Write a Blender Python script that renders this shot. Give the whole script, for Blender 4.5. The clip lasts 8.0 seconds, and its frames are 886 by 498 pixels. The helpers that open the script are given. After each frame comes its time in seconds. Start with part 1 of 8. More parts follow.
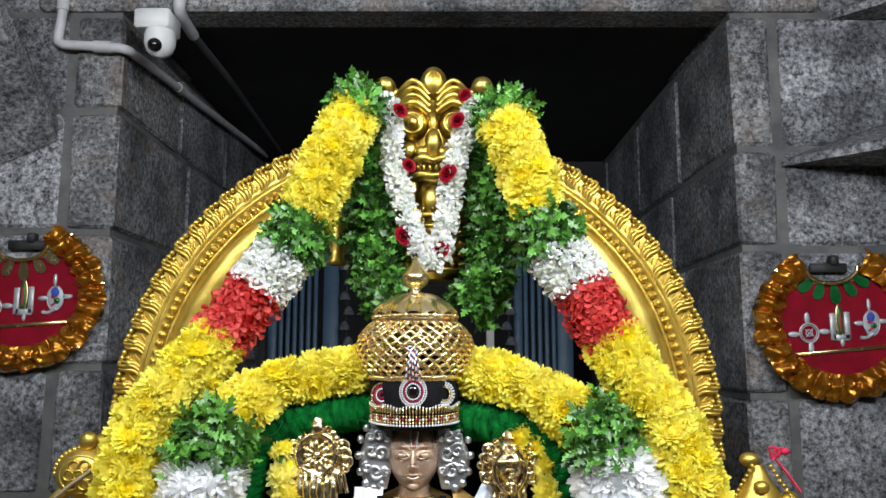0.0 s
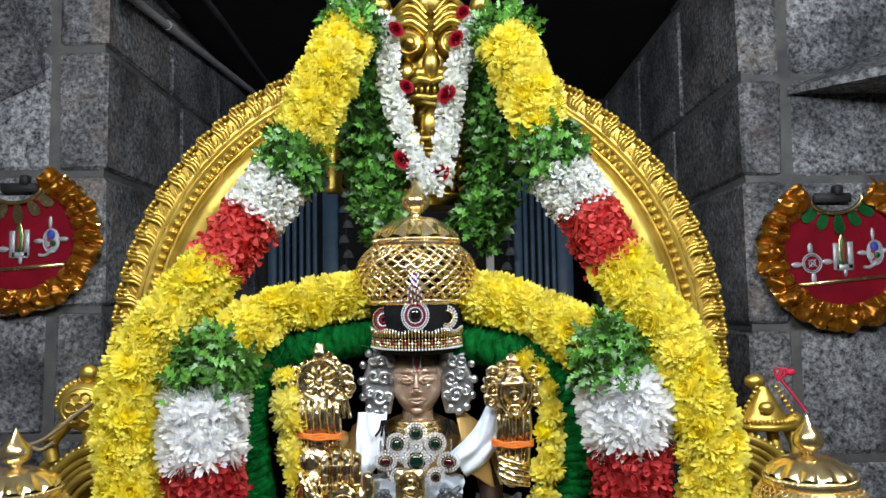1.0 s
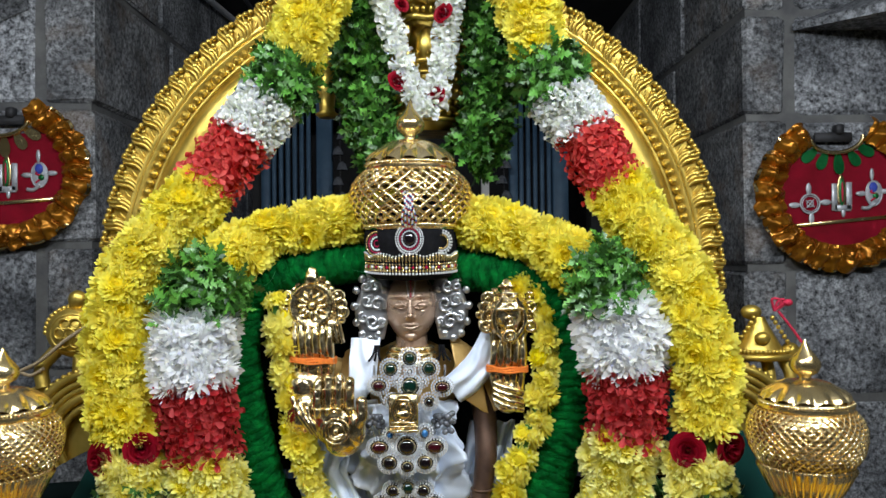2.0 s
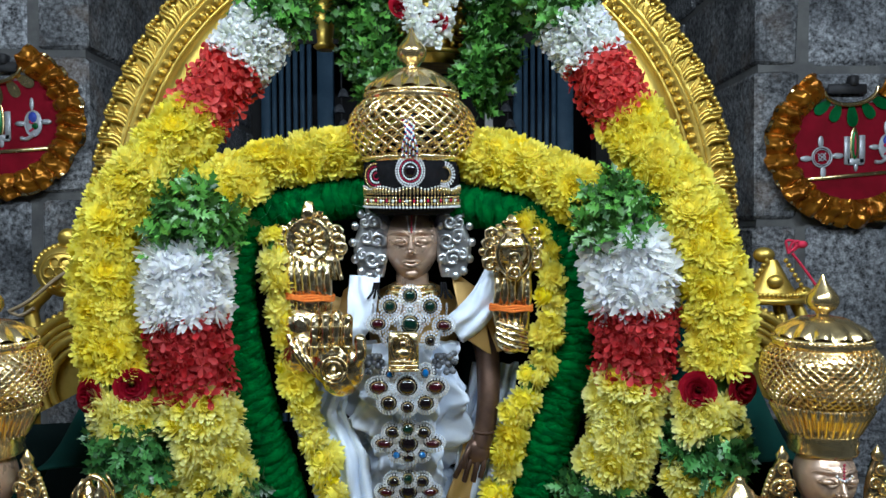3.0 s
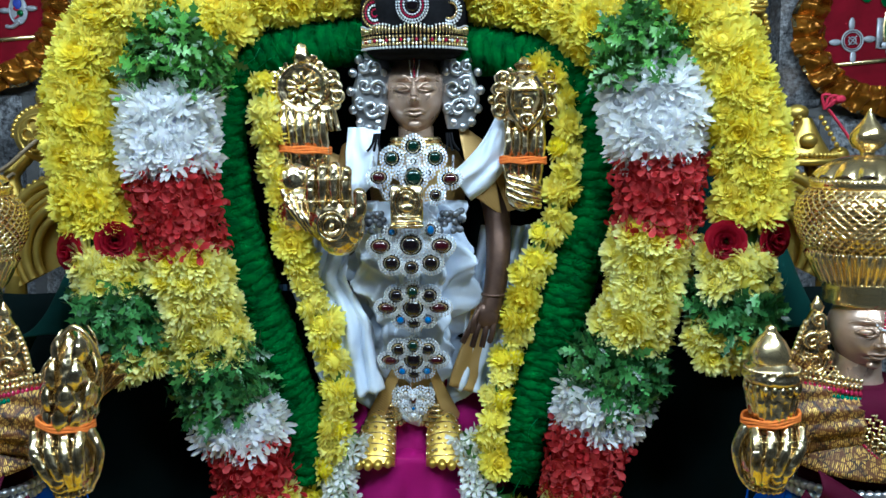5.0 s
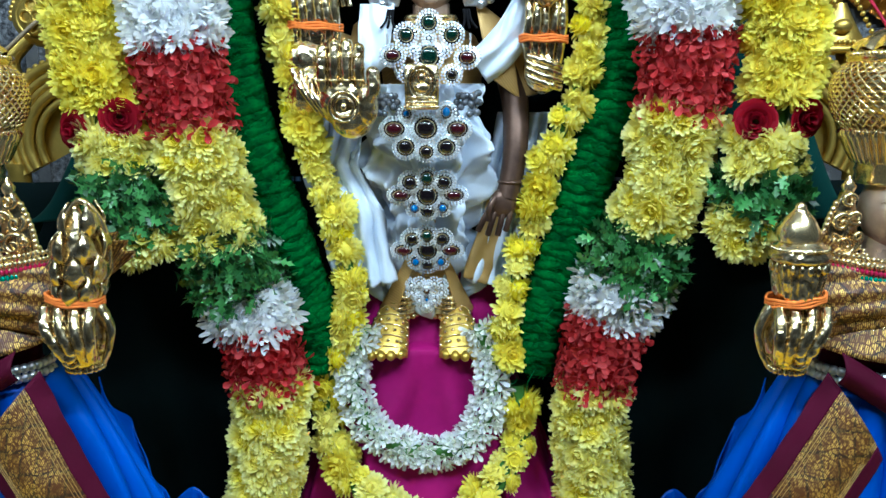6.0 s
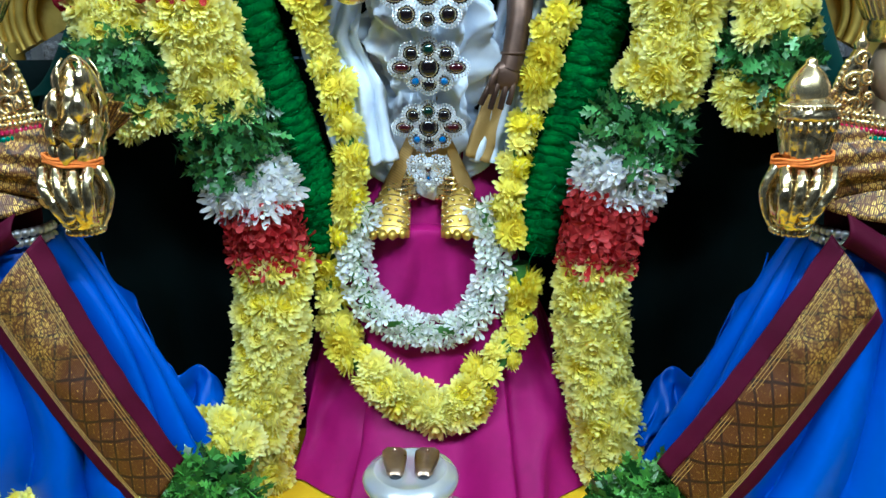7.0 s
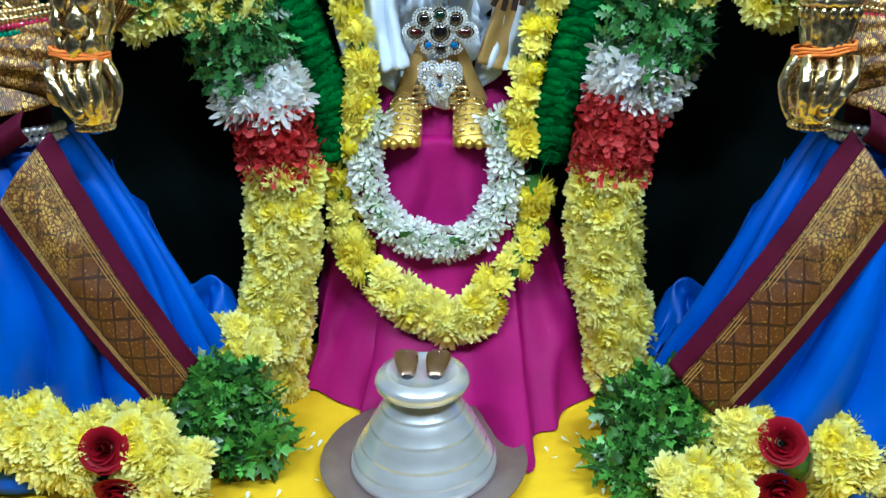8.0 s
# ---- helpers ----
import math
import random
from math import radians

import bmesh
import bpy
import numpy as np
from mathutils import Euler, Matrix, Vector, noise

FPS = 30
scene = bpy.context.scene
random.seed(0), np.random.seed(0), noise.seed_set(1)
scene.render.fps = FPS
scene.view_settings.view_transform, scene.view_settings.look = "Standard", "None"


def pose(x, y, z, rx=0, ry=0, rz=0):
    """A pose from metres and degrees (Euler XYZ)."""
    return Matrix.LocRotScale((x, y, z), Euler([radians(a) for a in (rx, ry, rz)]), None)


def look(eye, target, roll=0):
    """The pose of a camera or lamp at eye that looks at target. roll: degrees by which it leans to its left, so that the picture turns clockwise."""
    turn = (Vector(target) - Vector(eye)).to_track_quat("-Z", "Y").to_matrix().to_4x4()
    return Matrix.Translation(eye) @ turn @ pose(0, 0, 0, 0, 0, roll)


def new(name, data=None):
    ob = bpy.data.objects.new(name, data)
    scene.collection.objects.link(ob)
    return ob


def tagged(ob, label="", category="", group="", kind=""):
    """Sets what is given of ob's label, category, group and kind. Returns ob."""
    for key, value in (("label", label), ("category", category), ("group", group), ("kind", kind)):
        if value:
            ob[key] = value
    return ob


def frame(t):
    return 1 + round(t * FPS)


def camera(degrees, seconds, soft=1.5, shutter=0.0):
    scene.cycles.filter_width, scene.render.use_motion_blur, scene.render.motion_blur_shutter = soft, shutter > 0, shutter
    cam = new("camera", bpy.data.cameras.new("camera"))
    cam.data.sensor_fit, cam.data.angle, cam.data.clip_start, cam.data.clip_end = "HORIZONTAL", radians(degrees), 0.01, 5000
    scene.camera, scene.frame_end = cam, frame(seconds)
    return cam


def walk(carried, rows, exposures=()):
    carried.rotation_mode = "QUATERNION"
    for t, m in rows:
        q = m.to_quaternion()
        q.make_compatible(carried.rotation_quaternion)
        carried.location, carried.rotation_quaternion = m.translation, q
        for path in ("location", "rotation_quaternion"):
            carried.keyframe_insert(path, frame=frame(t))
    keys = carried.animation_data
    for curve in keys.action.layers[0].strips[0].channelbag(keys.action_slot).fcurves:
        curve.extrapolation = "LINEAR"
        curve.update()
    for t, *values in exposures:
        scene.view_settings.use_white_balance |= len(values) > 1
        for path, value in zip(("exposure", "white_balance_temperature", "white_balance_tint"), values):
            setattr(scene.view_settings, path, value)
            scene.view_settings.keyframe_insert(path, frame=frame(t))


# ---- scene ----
cam = camera(60.1, 8.0)
METRES, EYE, TILT, LEAN, TURN = 0.5, 1.035, 8.0, 0.0, 0.0
ROWS = [
    (0.0, 0.0, 0.0, 0.0, 0.0, 0.0, -0.0),
    (0.5, -0.003, 0.0306, -0.0456, 0.05, -2.12, 0.51),
    (1.0, -0.0064, 0.0532, -0.0805, -0.12, -3.85, 0.93),
    (1.5, -0.0082, 0.0668, -0.1153, -0.34, -5.56, 0.8),
    (2.0, -0.0081, 0.0946, -0.1612, -0.47, -7.6, 0.47),
    (3.5, -0.0037, 0.2041, -0.3269, -0.17, -10.75, 0.15),
    (4.0, 0.0049, 0.2349, -0.382, -0.15, -11.85, 0.23),
    (4.5, 0.0078, 0.2603, -0.4426, 0.11, -13.28, 0.59),
    (6.0, -0.0257, 0.3016, -0.6386, 0.91, -20.25, 0.36),
    (6.5, -0.0254, 0.2809, -0.714, 0.98, -22.83, 0.41),
    (7.0, -0.0229, 0.2574, -0.7884, 1.11, -25.18, 0.44),
    (7.5, -0.0255, 0.2371, -0.8533, 1.48, -27.11, 0.53),
    (8.0, -0.022, 0.2137, -0.9023, 1.92, -28.69, 0.81),
]
walk(cam, [(t, pose(0.047, 0, EYE, TILT, LEAN, TURN) @ pose(METRES * x, METRES * y, METRES * z, 90 + pitch, roll, yaw)) for t, x, y, z, yaw, pitch, roll in ROWS],
     [(0.0, -0.12, 6500, 11), (2.0, -0.42, 6350, 9), (3.5, -0.48, 5450, 2), (4.5, -0.43, 5300, 0), (6.5, 0.04, 5200, -3), (8.0, 0.15, 5300, -2)])


# ---- world and light ----
world = bpy.data.worlds.new("world")
scene.world = world
world.use_nodes = True
world.node_tree.nodes["Background"].inputs[0].default_value = (0.05, 0.055, 0.065, 1)
world.node_tree.nodes["Background"].inputs[1].default_value = 0.3
scene.view_settings.exposure = 0.0


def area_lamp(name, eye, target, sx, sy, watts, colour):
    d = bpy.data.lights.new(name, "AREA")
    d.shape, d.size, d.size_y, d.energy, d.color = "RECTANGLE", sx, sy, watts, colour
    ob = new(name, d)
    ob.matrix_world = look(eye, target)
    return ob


# Unseen lamps before the shrine; height and wattage set by its brightness.
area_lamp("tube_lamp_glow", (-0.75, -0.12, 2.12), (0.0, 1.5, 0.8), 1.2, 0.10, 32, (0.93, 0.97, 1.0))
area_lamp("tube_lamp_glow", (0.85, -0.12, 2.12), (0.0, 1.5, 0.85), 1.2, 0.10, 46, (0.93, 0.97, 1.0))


# ---- materials ----
def ramp(nt, fac, stops):
    r = nt.nodes.new("ShaderNodeValToRGB")
    els = r.color_ramp.elements
    while len(els) < len(stops):
        els.new(0.5)
    for e, (p, c) in zip(els, stops):
        e.position, e.color = p, (*c, 1)
    nt.links.new(fac, r.inputs[0])
    return r.outputs[0]


def mix(nt, fac, a, b, mode="MIX"):
    m = nt.nodes.new("ShaderNodeMix")
    m.data_type, m.blend_type = "RGBA", mode
    for sock, val in ((m.inputs[0], fac), (m.inputs[6], a), (m.inputs[7], b)):
        if isinstance(val, bpy.types.NodeSocket):
            nt.links.new(val, sock)
        elif isinstance(val, tuple):
            sock.default_value = (*val, 1)
        else:
            sock.default_value = val
    return m.outputs[2]


def bump(nt, b, height, strength, dist):
    n = nt.nodes.new("ShaderNodeBump")
    n.inputs["Strength"].default_value, n.inputs["Distance"].default_value = strength, dist
    nt.links.new(height, n.inputs["Height"])
    nt.links.new(n.outputs[0], b.inputs["Normal"])


def base_mat(name, rough=0.5, metal=0.0, **kw):
    m = bpy.data.materials.new(name)
    m.use_nodes = True
    nt = m.node_tree
    b = nt.nodes["Principled BSDF"]
    b.inputs["Roughness"].default_value, b.inputs["Metallic"].default_value = rough, metal
    for k, v in kw.items():
        b.inputs[k.replace("_", " ")].default_value = v
    tc = nt.nodes.new("ShaderNodeTexCoord")
    return m, nt, b, tc.outputs["Object"]


def noise_tex(nt, co, scale, detail=4.0, rough=0.6):
    n = nt.nodes.new("ShaderNodeTexNoise")
    n.inputs["Scale"].default_value, n.inputs["Detail"].default_value, n.inputs["Roughness"].default_value = scale, detail, rough
    nt.links.new(co, n.inputs["Vector"])
    return n.outputs[0]


def mottled(name, dark, light, scale, rough=0.5, metal=0.0, bump_s=0.2, bump_scale=None, bump_d=0.001, **kw):
    """Two colours by a two-scale noise, with a fine relief."""
    m, nt, b, co = base_mat(name, rough, metal, **kw)
    n1 = noise_tex(nt, co, scale, 5)
    c = ramp(nt, n1, [(0.3, dark), (0.7, light)])
    nt.links.new(c, b.inputs["Base Color"])
    n2 = noise_tex(nt, co, bump_scale or scale * 4, 3)
    r = nt.nodes.new("ShaderNodeMapRange")
    r.inputs[3].default_value, r.inputs[4].default_value = rough * 0.75, min(1, rough * 1.3)
    nt.links.new(n1, r.inputs[0])
    nt.links.new(r.outputs[0], b.inputs["Roughness"])
    bump(nt, b, n2, bump_s, bump_d)
    return m


def granite(name, dark, light, stain=0.0):
    m, nt, b, co = base_mat(name, 0.75)
    info = nt.nodes.new("ShaderNodeObjectInfo")
    off = nt.nodes.new("ShaderNodeVectorMath")
    off.operation = "ADD"
    nt.links.new(co, off.inputs[0])
    sc = nt.nodes.new("ShaderNodeMath")
    sc.operation, sc.inputs[1].default_value = "MULTIPLY", 37.0
    nt.links.new(info.outputs["Random"], sc.inputs[0])
    nt.links.new(sc.outputs[0], off.inputs[1])
    co = off.outputs[0]
    speck = noise_tex(nt, co, 62, 4, 0.8)
    big = noise_tex(nt, co, 5, 4, 0.6)
    streak = noise_tex(nt, co, 22, 3, 0.7)
    c = ramp(nt, speck, [(0.36, dark), (0.52, tuple(0.5 * (a + d) for a, d in zip(dark, light))), (0.64, light)])
    c = mix(nt, 0.9, c, ramp(nt, big, [(0.32, (0.36, 0.37, 0.39)), (0.62, (1, 1, 1))]), "MULTIPLY")
    c = mix(nt, 0.5, c, ramp(nt, streak, [(0.35, (0.5, 0.5, 0.5)), (0.65, (1, 1, 1))]), "MULTIPLY")
    if stain:
        c = mix(nt, ramp(nt, noise_tex(nt, co, 9, 3), [(0.5, (0, 0, 0)), (0.65, (stain,) * 3)]), c, (0.22, 0.15, 0.10))
    nt.links.new(c, b.inputs["Base Color"])
    soot = noise_tex(nt, co, 2.6, 5, 0.65)
    c = mix(nt, 0.85, c, ramp(nt, soot, [(0.36, (0.24, 0.25, 0.27)), (0.56, (1.0, 1.0, 1.0))]), "MULTIPLY")
    nt.links.new(c, b.inputs["Base Color"])
    add = nt.nodes.new("ShaderNodeMath")
    add.operation = "ADD"
    nt.links.new(speck, add.inputs[0])
    nt.links.new(streak, add.inputs[1])
    bump(nt, b, add.outputs[0], 0.7, 0.006)
    return m


def petal_mat(name, centre, tip, radius, rough=0.55, vary=0.25, alt=None):
    """Colour runs from the flower's heart to its petal tips; each flower differs a little."""
    m, nt, b, co = base_mat(name, rough)
    ln = nt.nodes.new("ShaderNodeVectorMath")
    ln.operation = "LENGTH"
    nt.links.new(co, ln.inputs[0])
    mr = nt.nodes.new("ShaderNodeMapRange")
    mr.inputs[2].default_value = radius
    nt.links.new(ln.outputs["Value"], mr.inputs[0])
    c = ramp(nt, mr.outputs[0], [(0.52, centre), (0.96, tip)])
    info = nt.nodes.new("ShaderNodeObjectInfo")
    c = mix(nt, ramp(nt, info.outputs["Random"], [(0.1, (0, 0, 0)), (0.9, (vary * 2,) * 3)]), c, alt or tip)
    n = noise_tex(nt, co, 160, 2)
    c = mix(nt, 0.25, c, ramp(nt, n, [(0.3, (0.75, 0.75, 0.75)), (0.7, (1, 1, 1))]), "MULTIPLY")
    nt.links.new(c, b.inputs["Base Color"])
    b.inputs["Subsurface Weight"].default_value = 0.2
    b.inputs["Subsurface Radius"].default_value = (0.010, 0.009, 0.005)
    b.inputs["Specular IOR Level"].default_value = 0.2
    tr = nt.nodes.new("ShaderNodeBsdfTranslucent")
    nt.links.new(c, tr.inputs["Color"])
    ms = nt.nodes.new("ShaderNodeMixShader")
    ms.inputs[0].default_value = 0.42
    nt.links.new(b.outputs[0], ms.inputs[1])
    nt.links.new(tr.outputs[0], ms.inputs[2])
    nt.links.new(ms.outputs[0], nt.nodes["Material Output"].inputs["Surface"])
    return m


def leaf_mat(name, dark, light, rough=0.4):
    m, nt, b, co = base_mat(name, rough)
    geo = nt.nodes.new("ShaderNodeNewGeometry")
    c = ramp(nt, geo.outputs["Random Per Island"], [(0.0, dark), (0.75, light), (1.0, tuple(min(1, v * 1.7 + 0.02) for v in light))])
    n = noise_tex(nt, co, 140, 3)
    c = mix(nt, 0.5, c, ramp(nt, n, [(0.3, (0.6, 0.6, 0.6)), (0.7, (1, 1, 1))]), "MULTIPLY")
    nt.links.new(c, b.inputs["Base Color"])
    b.inputs["Specular IOR Level"].default_value = 0.6
    bump(nt, b, n, 0.3, 0.001)
    return m


def woven(name, a, b_, scale, metal=0.0, rough=0.6, sheen=0.0):
    """Cloth with crossing threads."""
    m, nt, b, co = base_mat(name, rough, metal)
    w = nt.nodes.new("ShaderNodeTexWave")
    w.inputs["Scale"].default_value, w.inputs["Distortion"].default_value = scale, 0.6
    w.bands_direction = "DIAGONAL"
    nt.links.new(co, w.inputs["Vector"])
    n = noise_tex(nt, co, 18, 4)
    c = mix(nt, n, a, b_)
    c = mix(nt, 0.35, c, ramp(nt, w.outputs[0], [(0.2, (0.45, 0.45, 0.45)), (0.7, (1, 1, 1))]), "MULTIPLY")
    nt.links.new(c, b.inputs["Base Color"])
    b.inputs["Sheen Weight"].default_value = sheen
    bump(nt, b, w.outputs[0], 0.35, 0.0006)
    return m


def brocade(name):
    """Brown silk with gold thread motifs in a diamond net."""
    m, nt, b, co = base_mat(name, 0.45)
    uv = nt.nodes.new("ShaderNodeUVMap")
    uv.uv_map = "UVMap"
    v = uv.outputs[0]
    cell = nt.nodes.new("ShaderNodeTexVoronoi")
    cell.feature, cell.distance = "DISTANCE_TO_EDGE", "EUCLIDEAN"
    cell.inputs["Scale"].default_value, cell.inputs["Randomness"].default_value = 190, 1.0
    nt.links.new(v, cell.inputs["Vector"])
    thread = nt.nodes.new("ShaderNodeTexWave")
    thread.inputs["Scale"].default_value, thread.inputs["Distortion"].default_value = 170, 1.5
    nt.links.new(v, thread.inputs["Vector"])
    big = noise_tex(nt, v, 55, 3)
    sep = nt.nodes.new("ShaderNodeSeparateXYZ")
    nt.links.new(v, sep.inputs[0])
    turn = nt.nodes.new("ShaderNodeMapping")
    turn.inputs["Rotation"].default_value = (0, 0, 0.785)
    nt.links.new(v, turn.inputs["Vector"])
    net = nt.nodes.new("ShaderNodeTexVoronoi")
    net.feature = "DISTANCE_TO_EDGE"
    net.inputs["Scale"].default_value, net.inputs["Randomness"].default_value = 44, 0.10
    nt.links.new(turn.outputs[0], net.inputs["Vector"])
    edge = ramp(nt, net.outputs[0], [(0.04, (1, 1, 1)), (0.10, (0, 0, 0))])
    # Sparse thread glints put into the colour as noise specks of gold.
    glint = ramp(nt, noise_tex(nt, v, 330, 3, 0.7), [(0.56, (0, 0, 0)), (0.62, (1, 1, 1))])
    rim = ramp(nt, net.outputs[0], [(0.08, (0.04, 0.04, 0.04)), (0.13, (1, 1, 1)), (0.20, (0.10, 0.10, 0.10)), (0.38, (0.10, 0.10, 0.10)), (0.44, (0.8, 0.8, 0.8))])
    motif = ramp(nt, cell.outputs[0], [(0.06, (0, 0, 0)), (0.16, (1, 1, 1))])
    upper = ramp(nt, sep.outputs[1], [(0.095, (1, 1, 1)), (0.135, (0, 0, 0))])
    sparse = mix(nt, 1.0, rim, glint, "MULTIPLY")
    dense = mix(nt, 1.0, motif, ramp(nt, big, [(0.40, (0.22, 0.22, 0.22)), (0.56, (1.0, 1.0, 1.0))]), "MULTIPLY")
    gold = mix(nt, upper, sparse, dense)
    gold = mix(nt, 1.0, gold, ramp(nt, thread.outputs[0], [(0.30, (0.08, 0.08, 0.08)), (0.62, (1, 1, 1))]), "MULTIPLY")
    field = mix(nt, big, (0.060, 0.016, 0.002), (0.135, 0.042, 0.004))
    field = mix(nt, edge, field, (0.022, 0.005, 0.002))
    c = mix(nt, gold, field, (0.86, 0.56, 0.13))
    nt.links.new(c, b.inputs["Base Color"])
    nt.links.new(mix(nt, 0.8, (0.0, 0.0, 0.0), gold), b.inputs["Metallic"])
    bump(nt, b, thread.outputs[0], 0.4, 0.0008)
    return m


def chased(name, dark, light, scale, rough):
    """Polished metal covered in fine raised chasing."""
    m, nt, b, co = base_mat(name, rough, 1.0)
    v = nt.nodes.new("ShaderNodeTexVoronoi")
    v.feature, v.inputs["Scale"].default_value = "SMOOTH_F1", scale
    n = noise_tex(nt, co, scale * 0.5, 2)
    w = nt.nodes.new("ShaderNodeVectorMath")
    w.operation = "MULTIPLY_ADD"
    nt.links.new(n, w.inputs[0])
    w.inputs[1].default_value = (0.012, 0.012, 0.012)
    nt.links.new(co, w.inputs[2])
    nt.links.new(w.outputs[0], v.inputs["Vector"])
    # Hollows between raised cells take the darker gold, crease shade in the colour.
    c = ramp(nt, v.outputs[0], [(0.15, light), (0.75, dark)])
    nt.links.new(c, b.inputs["Base Color"])
    inv = nt.nodes.new("ShaderNodeMath")
    inv.operation, inv.inputs[0].default_value = "SUBTRACT", 1.0
    nt.links.new(v.outputs[0], inv.inputs[1])
    bump(nt, b, inv.outputs[0], 0.75, 0.0026)
    return m


def glassy(name, colour):
    m, nt, b, co = base_mat(name, 0.06, 0.0)
    b.inputs["Base Color"].default_value = (*colour, 1)
    b.inputs["Coat Weight"].default_value = 1.0
    b.inputs["Coat Roughness"].default_value = 0.03
    return m


STONE = granite("granite", (0.014, 0.016, 0.020), (0.66, 0.68, 0.72))
JAMB_STONE = granite("granite_pilaster", (0.024, 0.026, 0.030), (0.58, 0.59, 0.61), 0.35)
# Near-black: some soot, and the unlit passage's shade put into the colour.
SOOT_AND_SHADE = mottled("sooty_shaded_stone", (0.012, 0.012, 0.013), (0.035, 0.035, 0.038), 6, 0.9, 0, 0.5, 40, 0.004)
MORTAR = mottled("mortar", (0.07, 0.07, 0.075), (0.16, 0.16, 0.155), 9, 0.9, 0, 0.5, 60, 0.004)
PLASTER = mottled("plaster", (0.58, 0.57, 0.55), (0.70, 0.69, 0.67), 3, 0.9, 0, 0.2, 30, 0.003)
# Tones of the unseen wall and ceiling, picked for what the gold reflects.
HALL_STONE = mottled("hall_stone", (0.05, 0.05, 0.052), (0.12, 0.12, 0.12), 5, 0.85, 0, 0.4, 40, 0.004)
CEILING_STONE = mottled("pale_ceiling_stone", (0.26, 0.26, 0.255), (0.42, 0.42, 0.41), 3, 0.9, 0, 0.3, 30, 0.003)
FLOOR_STONE = mottled("floor_granite", (0.10, 0.10, 0.10), (0.22, 0.21, 0.20), 12, 0.6)
GOLD_MATTE = mottled("old_gold_leaf", (0.50, 0.34, 0.055), (0.74, 0.55, 0.13), 14, 0.40, 0.9, 0.35, 55, 0.002)
GOLD = mottled("polished_gold", (0.82, 0.60, 0.25), (0.97, 0.81, 0.48), 20, 0.20, 0.95, 0.22, 90, 0.0014)
GOLD_PALE = chased("chased_pale_gold", (0.50, 0.36, 0.15), (0.98, 0.85, 0.56), 120, 0.23)
CARVED = chased("carved_gold_leaf", (0.22, 0.13, 0.015), (0.74, 0.55, 0.13), 48, 0.36)
BRONZE = mottled("bronze_face", (0.40, 0.275, 0.20), (0.62, 0.46, 0.35), 22, 0.28, 0.55, 0.05, 60, 0.0005)
DARK_BRONZE = mottled("dark_bronze", (0.05, 0.028, 0.02), (0.13, 0.075, 0.05), 24, 0.35, 0.6, 0.1, 60, 0.0005)
SILVER = mottled("silver", (0.50, 0.51, 0.53), (0.80, 0.81, 0.83), 30, 0.28, 0.92, 0.2, 90, 0.0008)
SILVER_BELL = mottled("worn_silver", (0.70, 0.73, 0.77), (0.90, 0.92, 0.95), 10, 0.22, 0.66, 0.08, 45, 0.0006)
BRASS_PLATE = mottled("tarnished_plate", (0.30, 0.22, 0.22), (0.46, 0.38, 0.38), 9, 0.42, 0.75, 0.1, 50, 0.0006)
COPPER = mottled("copper_foot", (0.42, 0.27, 0.18), (0.62, 0.44, 0.32), 30, 0.3, 1.0)
DIAMOND = mottled("white_stones", (0.80, 0.84, 0.90), (0.97, 0.98, 1.0), 300, 0.08, 0.4)
VELVET = mottled("black_velvet", (0.004, 0.004, 0.005), (0.012, 0.012, 0.014), 60, 0.95, Specular_IOR_Level=0.08)
GEM_GREEN = glassy("dark_green_gem", (0.003, 0.02, 0.012))
GEM_BLACK = glassy("black_gem", (0.006, 0.004, 0.005))
GEM_MAROON = glassy("maroon_gem", (0.035, 0.003, 0.006))
GEM_BLUE = glassy("blue_gem", (0.01, 0.10, 0.30))
GEM_EMERALD = glassy("emerald", (0.0, 0.16, 0.09))
RUBY = glassy("ruby", (0.35, 0.01, 0.05))
PEARL = mottled("grey_pearl", (0.10, 0.11, 0.13), (0.25, 0.26, 0.29), 40, 0.2, 0.4)
WHITE_SILK = mottled("white_silk", (0.60, 0.69, 0.84), (0.80, 0.86, 0.95), 14, 0.42, 0, 0.25, 400, 0.0004, Specular_IOR_Level=0.35)
GOLD_CLOTH = woven("gold_cloth", (0.46, 0.28, 0.08), (0.66, 0.44, 0.16), 160, 0.35, 0.42)
BLUE_SILK = mottled("blue_silk", (0.000, 0.045, 0.33), (0.002, 0.085, 0.53), 5, 0.48, 0, 0.25, 380, 0.0004, Specular_IOR_Level=0.35)
MAROON_SILK = mottled("maroon_silk", (0.046, 0.0020, 0.012), (0.080, 0.004, 0.024), 8, 0.7, 0, 0.3, 400, 0.0004, Specular_IOR_Level=0.08)
MAGENTA_SILK = mottled("magenta_silk", (0.20, 0.002, 0.080), (0.33, 0.003, 0.135), 7, 0.6, 0, 0.3, 420, 0.0004, Specular_IOR_Level=0.15)
YELLOW_CLOTH = mottled("yellow_cloth", (0.60, 0.36, 0.004), (0.78, 0.52, 0.01), 6, 0.8, 0, 0.4, 350, 0.0006, Specular_IOR_Level=0.15)
TEAL_CLOTH = mottled("dark_green_cloth", (0.003, 0.026, 0.022), (0.008, 0.050, 0.042), 9, 0.8, 0, 0.4, 300, 0.0006, Specular_IOR_Level=0.1)
# Dark green cloth with the shade of the gaps put into its near-black.
SHADED_CLOTH = mottled("shaded_green_cloth", (0.0008, 0.003, 0.003), (0.0015, 0.006, 0.006), 9, 0.9, 0, 0.4, 300, 0.0006, Specular_IOR_Level=0.08)
WOOL = mottled("green_wool", (0.000, 0.045, 0.008), (0.002, 0.150, 0.022), 60, 0.95, 0, 0.9, 420, 0.003, Specular_IOR_Level=0.08)
